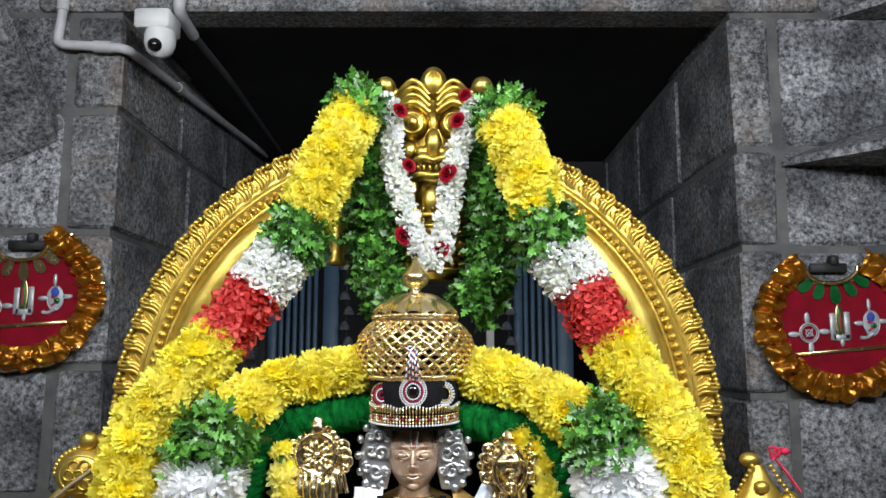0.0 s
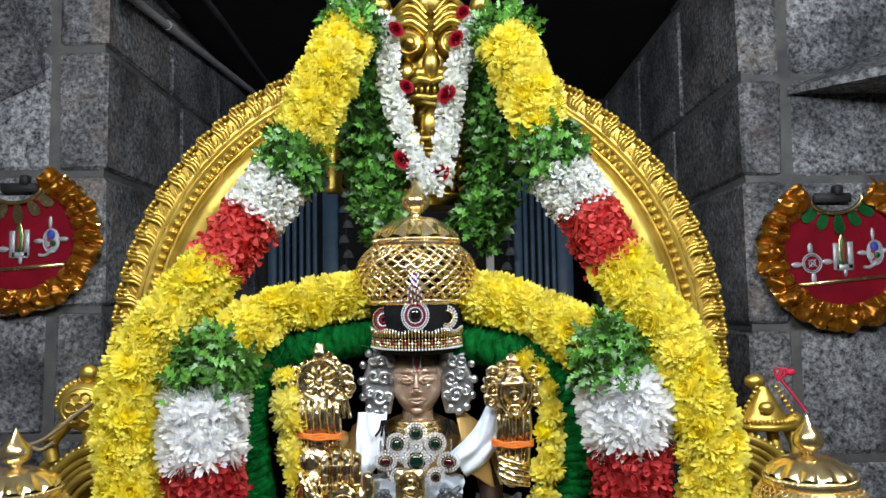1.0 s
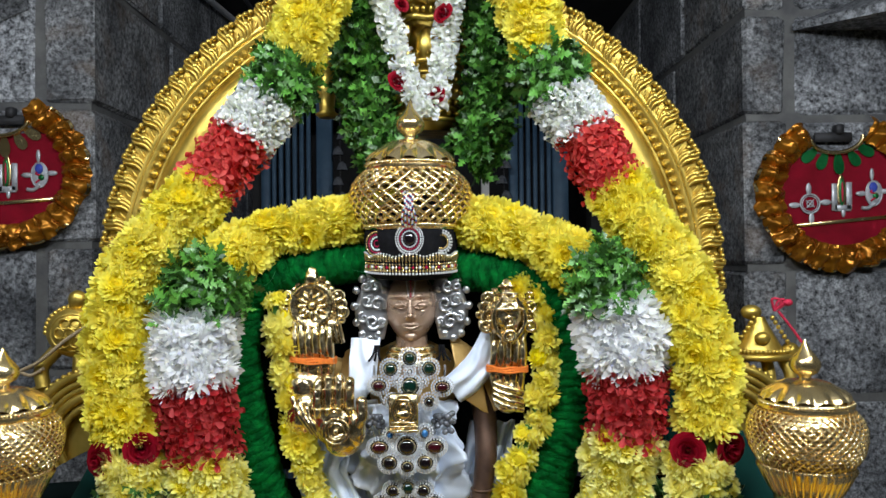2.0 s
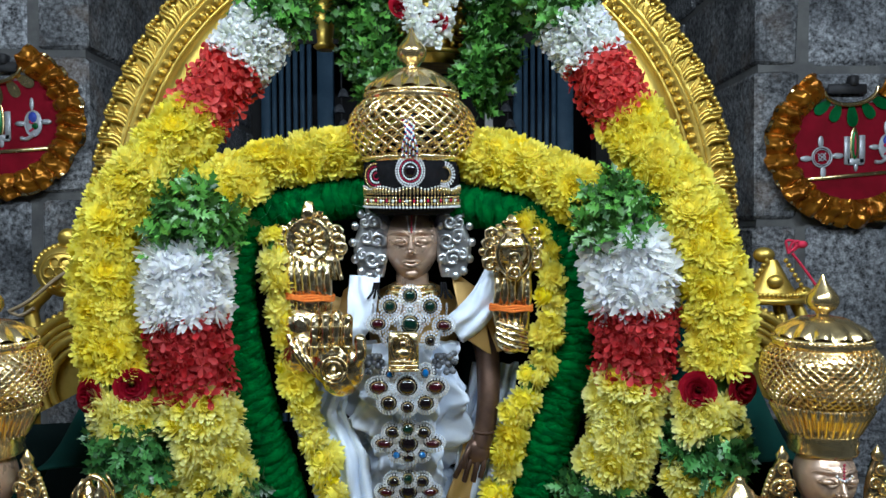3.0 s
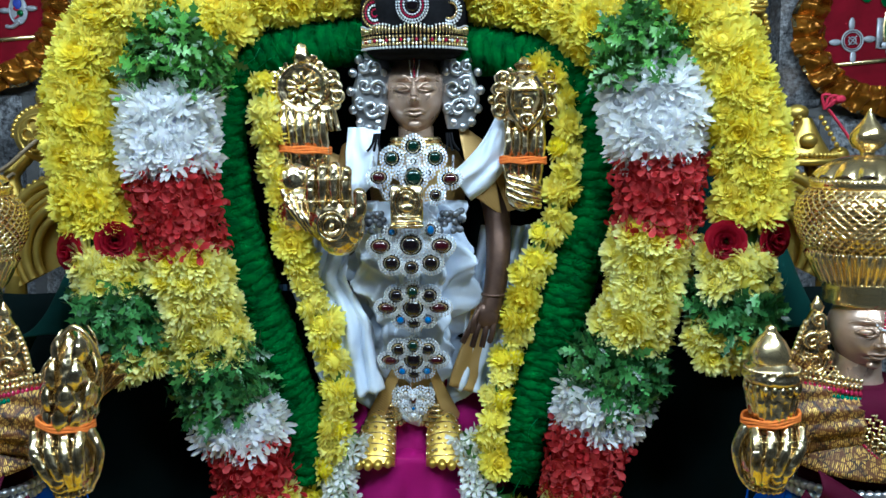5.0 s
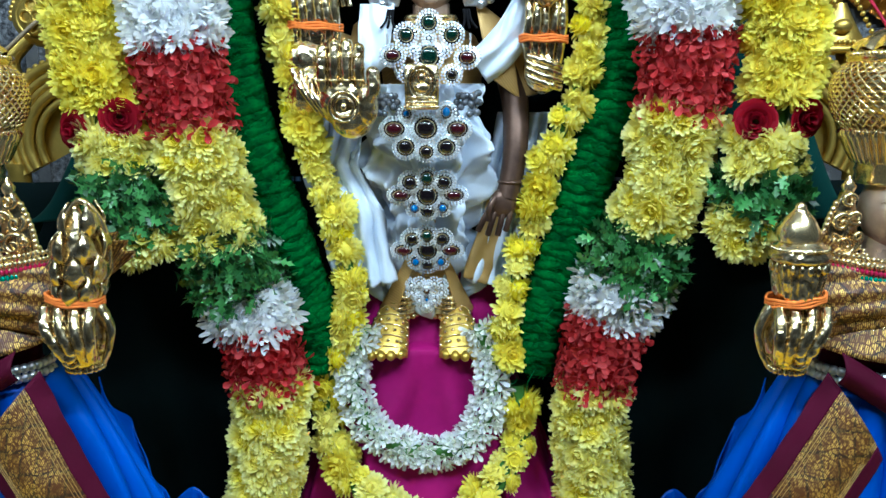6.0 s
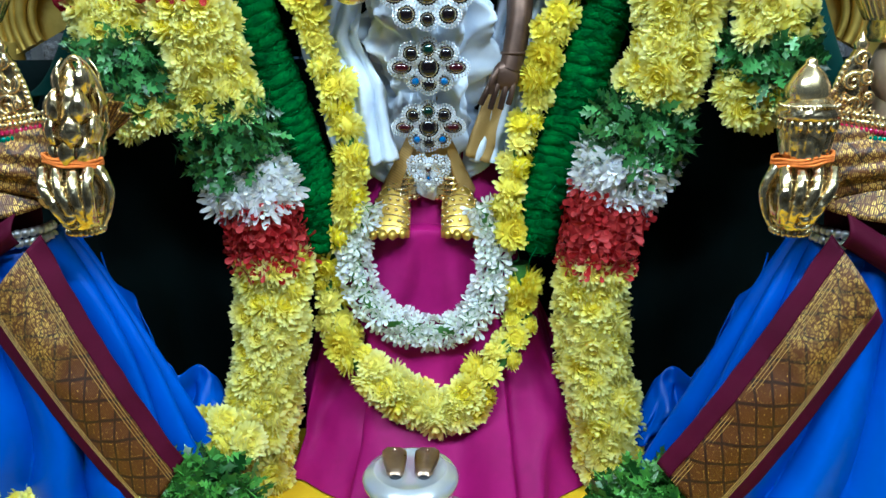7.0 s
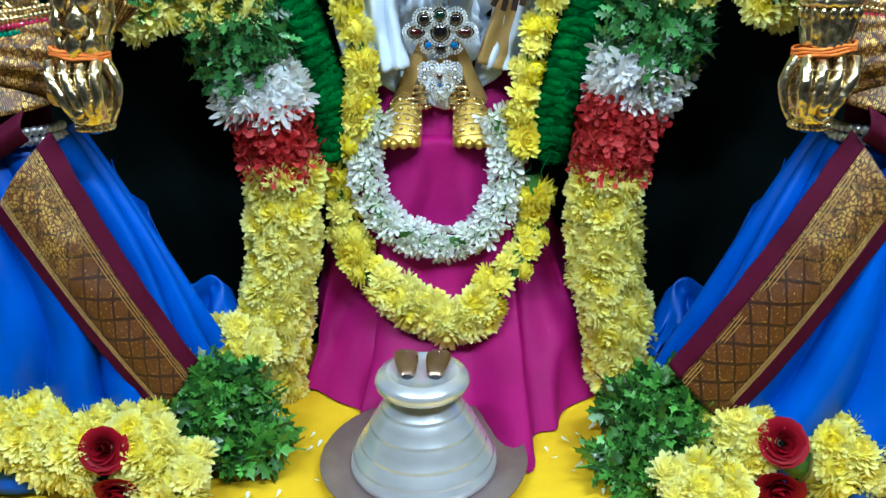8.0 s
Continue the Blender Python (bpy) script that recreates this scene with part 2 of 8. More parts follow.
VELVET_RED = mottled("red_velvet", (0.15, 0.003, 0.010), (0.25, 0.006, 0.020), 14, 0.8, 0, 0.3, 200, 0.001, Specular_IOR_Level=0.1)
SATIN_GOLD = mottled("gold_satin", (0.22, 0.070, 0.004), (0.52, 0.22, 0.018), 16, 0.27, 0.7, 0.4, 40, 0.002)
LEAF_GOLD = mottled("gold_foil", (0.70, 0.52, 0.20), (0.90, 0.74, 0.40), 40, 0.25, 1.0)
GREEN_FOIL = mottled("green_foil", (0.004, 0.09, 0.02), (0.01, 0.20, 0.05), 40, 0.3, 0.5)
SILVER_THREAD = mottled("silver_thread", (0.36, 0.38, 0.41), (0.62, 0.64, 0.68), 90, 0.45, 0.5)
BLUE_THREAD = mottled("blue_thread", (0.02, 0.04, 0.30), (0.04, 0.08, 0.5), 90, 0.6)
ORANGE_THREAD = mottled("orange_thread", (0.65, 0.14, 0.01), (0.85, 0.24, 0.03), 200, 0.8)
RED_THREAD = mottled("red_thread", (0.35, 0.005, 0.03), (0.55, 0.015, 0.06), 200, 0.8)
STRING = mottled("coir_string", (0.22, 0.16, 0.09), (0.36, 0.28, 0.17), 200, 0.9)
WHITE_PLASTIC = mottled("white_plastic", (0.62, 0.63, 0.64), (0.76, 0.77, 0.78), 8, 0.4, 0, 0.05)
PIPE = mottled("grey_pipe", (0.42, 0.42, 0.44), (0.58, 0.58, 0.61), 12, 0.45, 0, 0.1)
DARK_PIPE = mottled("dark_grey_pipe", (0.05, 0.05, 0.055), (0.10, 0.10, 0.11), 12, 0.6, 0, 0.1)
BLACK_GLASS = glassy("black_glass", (0.004, 0.004, 0.005))
BLUE_PAINT = mottled("blue_grey_paint", (0.035, 0.075, 0.13), (0.07, 0.13, 0.20), 7, 0.5, 0, 0.2, 40, 0.002)
IRON = mottled("dark_iron", (0.02, 0.02, 0.022), (0.05, 0.05, 0.055), 20, 0.6, 0.5)
MUM_YELLOW = petal_mat("yellow_petals", (0.94, 0.78, 0.0), (0.95, 0.90, 0.14), 0.027, 0.7, 0.2, (0.95, 0.90, 0.30))
MUM_PALE = petal_mat("pale_yellow_petals", (0.96, 0.84, 0.0), (0.97, 0.95, 0.40), 0.027, 0.7, 0.2, (0.97, 0.95, 0.50))
WHITE_PETAL = petal_mat("white_petals", (0.84, 0.88, 0.74), (0.93, 0.94, 0.95), 0.012, 0.5, 0.2)
RED_PETAL = petal_mat("red_petals", (0.50, 0.015, 0.015), (0.74, 0.07, 0.065), 0.014, 0.5, 0.35, (0.80, 0.14, 0.12))
DEEP_RED_PETAL = petal_mat("deep_red_petals", (0.36, 0.008, 0.012), (0.58, 0.032, 0.040), 0.014, 0.5, 0.35, (0.66, 0.09, 0.09))
ROSE_PETAL = petal_mat("rose_petals", (0.15, 0.0015, 0.008), (0.38, 0.006, 0.024), 0.022, 0.5, 0.15)
LEAF = leaf_mat("fresh_leaves", (0.009, 0.050, 0.006), (0.085, 0.26, 0.030))
LEAF_DARK = leaf_mat("herb_leaves", (0.006, 0.042, 0.008), (0.062, 0.215, 0.045))


# ---- mesh helpers ----
class M:
    """Vertices, faces and material numbers of one mesh."""

    def __init__(self):
        self.v, self.f, self.m = [], [], []

    def quad_grid(self, rows, closed=False, mat=0):
        """rows: lists of points, joined row to row."""
        o, n = len(self.v), len(rows[0])
        for r in rows:
            self.v.extend([tuple(p) for p in r])
        for i in range(len(rows) - 1):
            for j in range(n if closed else n - 1):
                a, b = o + i * n + j, o + i * n + (j + 1) % n
                self.f.append((a, b, b + n, a + n))
                self.m.append(mat)
        return o

    def fan(self, pts, mat=0):
        o = len(self.v)
        self.v.extend([tuple(p) for p in pts])
        self.f.append(tuple(range(o, o + len(pts))))
        self.m.append(mat)

    def tube(self, pts, r, n=8, mat=0, closed=False, cap=True):
        pts = [Vector(p) for p in pts]
        k = len(pts)
        rad = r if isinstance(r, (list, tuple)) else [r] * k
        rows, nrm = [], None
        for i, p in enumerate(pts):
            a = pts[(i - 1) % k] if closed or i else pts[0]
            b = pts[(i + 1) % k] if closed or i < k - 1 else pts[-1]
            t = (b - a).normalized() if (b - a).length > 1e-9 else Vector((0, 0, 1))
            if nrm is None:
                nrm = t.orthogonal().normalized()
            nrm = (nrm - t * nrm.dot(t)).normalized() if (nrm - t * nrm.dot(t)).length > 1e-6 else t.orthogonal().normalized()
            bi = t.cross(nrm)
            rows.append([p + rad[i] * (math.cos(q) * nrm + math.sin(q) * bi) for q in (2 * math.pi * j / n for j in range(n))])
        if closed:
            rows.append(rows[0])
        self.quad_grid(rows, True, mat)
        if cap and not closed:
            self.fan(rows[0][::-1], mat)
            self.fan(rows[-1], mat)

    def lathe(self, prof, n=32, c=(0, 0, 0), mat=0, flute=0.0, lobes=0, fl=(0, 9), cap=True):
        """prof: (z, r) up the axis. flute: depth of lobes between the heights fl."""
        rows = []
        for z, r in prof:
            k = flute if fl[0] <= z <= fl[1] else 0.0
            rows.append([(c[0] + r * (1 + k * (abs(math.cos(lobes * a / 2)) - 0.6)) * math.cos(a), c[1] + r * (1 + k * (abs(math.cos(lobes * a / 2)) - 0.6)) * math.sin(a), c[2] + z)
                         for a in (2 * math.pi * j / n for j in range(n))])
        self.quad_grid(rows, True, mat)
        if cap:
            self.fan(rows[0][::-1], mat)
            self.fan(rows[-1], mat)

    def ball(self, c, r, u=12, w=8, mat=0, rot=None):
        """An ellipsoid; r one number or three; rot turns it."""
        r = (r, r, r) if isinstance(r, (int, float)) else r
        rows = []
        for i in range(w + 1):
            q = math.pi * (i / w - 0.5)
            q = max(-1.55, min(1.55, q))
            row = []
            for j in range(u):
                a = 2 * math.pi * j / u
                p = Vector((r[0] * math.cos(q) * math.cos(a), r[1] * math.cos(q) * math.sin(a), r[2] * math.sin(q)))
                if rot:
                    p = rot @ p
                row.append((c[0] + p.x, c[1] + p.y, c[2] + p.z))
            rows.append(row)
        self.quad_grid(rows, True, mat)

    def box(self, c, s, mat=0, rot=None, bevel=0.0):
        """A box with its long edges chamfered."""
        x, y, z = s[0] / 2, s[1] / 2, s[2] / 2
        b = min(bevel, x * 0.6, y * 0.6, z * 0.6)
        rows = []
        for dz, ins in ((-z, b), (-z + b, 0), (z - b, 0), (z, b)) if b else ((-z, 0), (z, 0)):
            X, Y, e = x - ins, y - ins, b
            ring = [(X, -Y + e), (X, Y - e), (X - e, Y), (-X + e, Y), (-X, Y - e), (-X, -Y + e), (-X + e, -Y), (X - e, -Y)] if b else [(X, -Y), (X, Y), (-X, Y), (-X, -Y)]
            row = []
            for px, py in ring:
                p = Vector((px, py, dz))
                if rot:
                    p = rot @ p
                row.append((c[0] + p.x, c[1] + p.y, c[2] + p.z))
            rows.append(row)
        self.quad_grid(rows, True, mat)
        self.fan(rows[0][::-1], mat)
        self.fan(rows[-1], mat)

    def torus(self, c, R, r, n=28, k=8, mat=0, axis="Y", squash=1.0):
        pts = []
        for j in range(n):
            a = 2 * math.pi * j / n
            u, w = R * math.cos(a), R * math.sin(a) * squash
            pts.append({"Y": (c[0] + u, c[1], c[2] + w), "Z": (c[0] + u, c[1] + w, c[2]), "X": (c[0], c[1] + u, c[2] + w)}[axis])
        self.tube(pts, r, k, mat, closed=True)

    def mesh(self, name, mats, smooth=True, uv=None):
        me = bpy.data.meshes.new(name)
        me.from_pydata(self.v, [], self.f)
        for m in mats if isinstance(mats, (list, tuple)) else [mats]:
            me.materials.append(m)
        me.polygons.foreach_set("material_index", self.m)
        me.polygons.foreach_set("use_smooth", [smooth] * len(self.f))
        if uv:
            lay = me.uv_layers.new(name="UVMap")
            for lp in me.loops:
                lay.data[lp.index].uv = uv[lp.vertex_index]
        me.update()
        return me


def thing(name, m, mats, label, category, group="", kind="", smooth=True, origin=None, uv=None):
    ob = new(name, m.mesh(name, mats, smooth, uv))
    return tagged(ob, label, category, group, kind)


def root(name, label, category, at=(0, 0, 0), group="", kind=""):
    ob = new(name)
    ob.empty_display_size = 0.02
    ob.location = at
    return tagged(ob, label, category, group, kind)


def under(ob, parent):
    ob.parent = parent
    base = parent.matrix_basis
    up = parent.parent
    while up:
        base = up.matrix_basis @ base
        up = up.parent
    ob.matrix_parent_inverse = base.inverted()
    return ob


def part(name, m, mats, parent, label="", smooth=True, kind="", uv=None):
    """One mesh object, in world coordinates, under a thing or a part."""
    return tagged(under(new(name, m.mesh(name, mats, smooth, uv)), parent), label, kind=kind)


def piece(name, me, mat4, parent, label=""):
    """An object on a shared mesh, at the world pose mat4, under a thing."""
    ob = new(name, me)
    ob.matrix_basis = mat4
    return tagged(under(ob, parent), label)


def spline(pts, step):
    """Points every step metres or so along a smooth curve through pts."""
    P = [Vector(p) for p in pts]
    P = [2 * P[0] - P[1]] + P + [2 * P[-1] - P[-2]]
    out = []
    for i in range(1, len(P) - 2):
        n = max(2, int((P[i + 1] - P[i]).length / step))
        for j in range(n):
            t = j / n
            a, b, c, d = P[i - 1], P[i], P[i + 1], P[i + 2]
            out.append(0.5 * (2 * b + (c - a) * t + (2 * a - 5 * b + 4 * c - d) * t * t + (3 * b - a - 3 * c + d) * t ** 3))
    out.append(P[-2])
    return out


def frames(pts):
    """(point, tangent, toward the viewer, sideways) along a curve."""
    out = []
    for i, p in enumerate(pts):
        t = (pts[min(i + 1, len(pts) - 1)] - pts[max(i - 1, 0)]).normalized()
        f = Vector((0, -1, 0.12))
        nn = f - t * f.dot(t)
        nn = nn.normalized() if nn.length > 1e-3 else Vector((0, 0, 1))
        out.append((p, t, nn, t.cross(nn)))
    return out


def turn_to(d, spin=0.0):
    return d.to_track_quat("Z", "Y").to_matrix().to_4x4() @ Matrix.Rotation(spin, 4, "Z")


rnd = random.Random(7)

# ---- the setting ----
OPEN_L, OPEN_R, OPEN_TOP, WALL_Y, BACK_Y = -1.035, 1.015, 2.20, 2.47, 4.56


def box_mesh(x0, x1, y0, y1, z0, z1, mat=0, m=None, bevel=0.0):
    m = m or M()
    m.box(((x0 + x1) / 2, (y0 + y1) / 2, (z0 + z1) / 2), (x1 - x0, y1 - y0, z1 - z0), mat, None, bevel)
    return m


def setting(name, m, mats, label, category):
    return thing(name, m, mats, label, category, kind="structure", smooth=False)


floor = setting("floor", box_mesh(-3.2, 3.2, -3.0, 4.8, -0.85, -0.70), FLOOR_STONE, "grey stone floor of the temple hall", "floor")
# Unseen ceiling and walls added to close the hall and shape gold reflections.
ceiling = setting("ceiling", box_mesh(-3.2, 3.2, -3.0, 2.47, 3.0, 3.12), CEILING_STONE, "unseen grey stone ceiling closing the hall", "ceiling")
wall_back = setting("wall_south", box_mesh(-3.2, 3.2, -3.15, -3.0, -0.7, 3.0), HALL_STONE, "unseen plain dark stone wall closing the hall", "wall")
wall_w = setting("wall_west", box_mesh(-3.35, -3.2, -3.0, 2.47, -0.7, 3.0), STONE, "unseen grey stone side wall closing the hall", "wall")
wall_e = setting("wall_east", box_mesh(3.2, 3.35, -3.0, 2.47, -0.7, 3.0), STONE, "unseen grey stone side wall closing the hall", "wall")
wall_l = setting("wall_north_left", box_mesh(-3.2, OPEN_L - 0.012, WALL_Y + 0.012, BACK_Y, -0.7, 3.0), MORTAR,
                 "dark granite block wall with wide grey mortar joints", "wall")
wall_r = setting("wall_north_right", box_mesh(OPEN_R + 0.012, 3.2, WALL_Y + 0.012, BACK_Y, -0.7, 3.0), MORTAR,
                 "dark granite block wall with wide grey mortar joints", "wall")
lintel = setting("lintel", box_mesh(-1.33, 1.33, WALL_Y - 0.012, WALL_Y + 0.14, OPEN_TOP, 2.62, bevel=0.012), JAMB_STONE,
                 "long grey granite lintel over the opening", "lintel")
upper = setting("wall_north_top", box_mesh(OPEN_L, OPEN_R, WALL_Y + 0.02, BACK_Y, 2.62, 3.0), MORTAR, "stone wall above the lintel", "wall")
# Passage ceiling, inner wall and sanctum get their darkness from the colour.
recess_ceiling = setting("ceiling_recess", box_mesh(OPEN_L - 0.01, OPEN_R + 0.01, WALL_Y + 0.14, BACK_Y, 2.215, 2.6), SOOT_AND_SHADE,
                         "sooty stone ceiling of the passage, its shade put into the black", "ceiling")
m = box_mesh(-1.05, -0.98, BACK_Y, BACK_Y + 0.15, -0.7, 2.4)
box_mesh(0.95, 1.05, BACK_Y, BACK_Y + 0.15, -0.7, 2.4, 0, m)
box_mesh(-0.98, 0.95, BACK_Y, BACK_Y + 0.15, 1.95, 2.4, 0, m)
back = setting("wall_inner", m, SOOT_AND_SHADE, "dark inner wall with a doorway to the sanctum", "wall")
dark = setting("wall_sanctum", box_mesh(-1.3, 1.3, 6.0, 6.1, -0.7, 2.6), SOOT_AND_SHADE, "dark far wall of the sanctum", "wall")
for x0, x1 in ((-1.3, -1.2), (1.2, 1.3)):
    setting("wall_sanctum", box_mesh(x0, x1, BACK_Y + 0.15, 6.0, -0.7, 2.6), SOOT_AND_SHADE, "dark side wall of the sanctum", "wall")
setting("ceiling_sanctum", box_mesh(-1.3, 1.3, BACK_Y + 0.15, 6.1, 2.5, 2.6), SOOT_AND_SHADE, "dark ceiling of the sanctum", "ceiling")


def stone_block(parent, x0, x1, y0, y1, z0, z1, mat, seed):
    """One rough-dressed block: a chamfered box with a slightly uneven face."""
    r = random.Random(seed)
    mm = M()
    j = 0.004
    mm.box(((x0 + x1) / 2, (y0 + y1) / 2, (z0 + z1) / 2), (x1 - x0, y1 - y0, z1 - z0), 0, None, 0.010)
    mm.v = [(x + r.uniform(-j, j), y + r.uniform(-j, j), z + r.uniform(-j, j)) for x, y, z in mm.v]
    part("stone_block", mm, mat, parent, smooth=False)


JOINT = 0.017
LEVELS_L = [-0.7, -0.25, 0.20, 0.60, 1.00, 1.44, 1.85, 2.19, 2.62, 3.0]
LEVELS_R = [-0.7, -0.30, 0.10, 0.50, 0.91, 1.385, 1.72, 2.19, 2.62, 3.0]
seed = 0
for side, lv, wall in ((-1, LEVELS_L, wall_l), (1, LEVELS_R, wall_r)):
    ex = 1.035 if side < 0 else 1.015
    for i in range(len(lv) - 1):
        z0, z1 = lv[i] + JOINT * 0.7, lv[i + 1] - JOINT * 0.7
        cut = 1.205 if side < 0 else 1.165
        # the pilaster's stones go round the corner into the opening
        spans = [(ex, cut - JOINT, WALL_Y, 3.05 + 0.12 * (i % 2), JAMB_STONE)]
        far = cut + 0.52 + 0.16 * ((i * 7) % 3)
        spans += [(cut + JOINT, far, WALL_Y + 0.004, 2.60, STONE), (far + JOINT, far + 0.75, WALL_Y + 0.004, 2.60, STONE)]
        for x0, x1, y0, y1, mat in spans:
            seed += 1
            if z1 < 2.62 or x0 > 1.34:
                stone_block(wall, side * x0 if side > 0 else -x1, x1 if side > 0 else -x0, y0, y1, z0, z1, mat, seed)
        y = spans[0][3] + JOINT
        for k, ln in enumerate((0.62, 0.70, 0.6)):
            y1 = min(y + ln, BACK_Y - 0.01)
            if y1 - y > 0.1 and z1 < 2.3:
                seed += 1
                stone_block(wall, side * ex if side > 0 else -ex - 0.12, ex + 0.12 if side > 0 else -ex, y, y1, z0, z1, STONE, seed)
            y = y1 + JOINT


def stone_ledge(x_tip, x_end, z, drop, reach):
    """A wedge-shaped stone bracket that grows out of the wall away from the opening."""
    mm = M()
    s = 1 if x_end > x_tip else -1
    lo = [(x_tip, WALL_Y - 0.004, z - drop * 0.1), (x_end, WALL_Y - 0.004, z), (x_end, WALL_Y - reach, z)]
    hi = [(x_tip, WALL_Y - 0.004, z + 0.02), (x_end, WALL_Y - 0.004, z + 0.30), (x_end, WALL_Y - reach, z + 0.05)]
    if s < 0:
        lo, hi = lo[::-1], hi[::-1]
    mm.quad_grid([lo, hi], True)
    mm.fan(lo[::-1])
    mm.fan(hi)
    return thing("stone_ledge", mm, STONE, "dark granite bracket projecting from the block wall", "stone ledge", "stone ledges", smooth=False)


stone_ledge(1.17, 1.95, 1.66, 0.02, 0.80)
stone_ledge(1.36, 2.1, 2.17, 0.02, 0.80)
mm = M()
lo = [(-1.235, WALL_Y - 0.004, 1.745), (-1.235, 1.95, 2.10), (-2.0, 1.95, 2.10), (-2.0, WALL_Y - 0.004, 1.40)]
mm.quad_grid([lo, [(x, y, z + 0.07) for x, y, z in lo]], True)
mm.fan(lo[::-1])
mm.fan([(x, y, z + 0.07) for x, y, z in lo])
thing("stone_ledge", mm, STONE, "dark granite slab bracket slanting out from the block wall", "stone ledge", "stone ledges", smooth=False)

TUBE_GLOW, _nt, _b, _co = base_mat("tube_glow", 0.4)
_b.inputs["Emission Color"].default_value, _b.inputs["Emission Strength"].default_value = (0.93, 0.97, 1.0, 1), 110.0
# unseen tube lights on long rods, hung low to light the shrine's front
for x in (-0.75, 0.80):
    tl = root("tube_light", "unseen white tube light hung on rods in a slim fitting", "lamp", (x, -0.21, 3.0), "tube lights")
    part("fitting", box_mesh(x - 0.62, x + 0.62, -0.25, -0.17, 2.20, 2.26, bevel=0.006), WHITE_PLASTIC, tl)
    for dx in (-0.4, 0.4):
        mm = M()
        mm.tube([(x + dx, -0.21, 2.25), (x + dx, -0.21, 3.0)], 0.006, 8)
        part("rod", mm, WHITE_PLASTIC, tl)
    mm = M()
    mm.tube([(x - 0.6, -0.21, 2.175), (x + 0.6, -0.21, 2.175)], 0.014, 12)
    part("glass_tube", mm, TUBE_GLOW, tl, "glowing white glass tube")

# blue-grey folding gates in the inner doorway
def gate(x0, x1, hinge):
    g = root("folding_gate", "blue-grey painted metal gate with upright bars", "gate", (x0, BACK_Y - 0.05, -0.7), "gates")
    part("gate_frame", box_mesh(x0, x0 + 0.05, BACK_Y - 0.09, BACK_Y - 0.04, -0.7, 1.95, bevel=0.005), BLUE_PAINT, g)
    part("gate_frame", box_mesh(x1 - 0.09, x1, BACK_Y - 0.10, BACK_Y - 0.03, -0.7, 1.95, bevel=0.005), BLUE_PAINT, g)
    n = int((x1 - x0 - 0.14) / 0.040)
    for i in range(n):
        x = x0 + 0.06 + 0.040 * i
        part("bar", box_mesh(x, x + 0.024, BACK_Y - 0.08, BACK_Y - 0.05, -0.7, 1.93, bevel=0.003), BLUE_PAINT, g)
    return g


gate(-0.97, -0.56, -1)
gate(0.46, 0.80, 1)
m = box_mesh(0.30, 0.345, BACK_Y - 0.08, BACK_Y - 0.03, -0.7, 1.95, bevel=0.005)
post = thing("door_post", m, PLASTER, "pale door post beside the inner gate", "post", kind="structure", smooth=False)

# hanging clusters of small bells in the doorway
for bx, bz in ((0.42, 1.50), (-0.50, 1.50)):
    hb = root("bell_string", "string of small tarnished hanging bells", "bell string", (bx, BACK_Y - 0.2, bz + 0.1), "bell strings")
    mm = M()
    mm.tube([(bx, BACK_Y - 0.2, bz - 0.42), (bx, BACK_Y - 0.2, 2.24)], 0.005, 6)
    part("string", mm, IRON, hb)
    for k in range(7):
        mm = M()
        cz = bz - 0.40 + 0.085 * k
        mm.lathe([(0, 0.034), (0.012, 0.030), (0.035, 0.022), (0.048, 0.006)], 12, (bx + 0.012 * (-1) ** k, BACK_Y - 0.2, cz))
        part("bell", mm, PEARL, hb)

# the platform and its cloth
platform = setting("platform", box_mesh(-1.1, 1.1, 0.62, 1.75, -0.70, -0.012, bevel=0.01), MORTAR, "stone platform that carries the shrine", "platform")
m = M()
rows = []
for i in range(61):
    y = 0.60 + 1.17 * i / 60
    rows.append([(x, y, 0.0025 * noise.noise((x * 9, y * 9, 0)) + 0.004 * max(0, noise.noise((x * 22, y * 5, 3)))) for x in (-1.12 + 2.24 * j / 90 for j in range(91))])
m.quad_grid(rows)
m.quad_grid([[(p[0], p[1], p[2]) for p in rows[0]], [(p[0] + 0.004 * math.sin(p[0] * 40), 0.585 + 0.012 * math.sin(p[0] * 33), -0.40) for p in rows[0]]])
thing("yellow_cloth", m, YELLOW_CLOTH, "bright yellow cloth spread over the platform", "cloth")

# ---- the gilded arch ----
ARCH_Y, ARCH_Z = 1.385, 0.925


def arch_point(a, r):
    """a: 0 at the right, 90 at the top; the legs go straight down below the centre."""
    if a < 0:
        return Vector((r, ARCH_Y, ARCH_Z + a * 0.01))
    if a > 180:
        return Vector((-r, ARCH_Y, ARCH_Z - (a - 180) * 0.01))
    q = radians(a)
    return Vector((r * math.cos(q), ARCH_Y, ARCH_Z + r * math.sin(q)))


arch = root("gilded_arch", "tall gilded shrine arch with beaded bands and a leafy carved rim", "arch", (0, ARCH_Y, 0))
angles = [-92.5 + 2.5 * i for i in range(147)]


def arch_band(name, prof, mat=GOLD_MATTE):
    """prof: (radius, y offset) across the band; swept round the arch."""
    mm = M()
    rows = []
    for a in angles:
        row = []
        for r, dy in prof:
            p = arch_point(a, r)
            dent = 0.0022 * noise.noise((p.x * 38, p.z * 38, r * 60)) if dy < -0.009 else 0.0
            row.append((p.x, p.y + dy + dent, p.z))
        rows.append(row)
    mm.quad_grid(rows, True)
    mm.fan(rows[0])
    mm.fan(rows[-1][::-1])
    return part(name, mm, mat, arch)


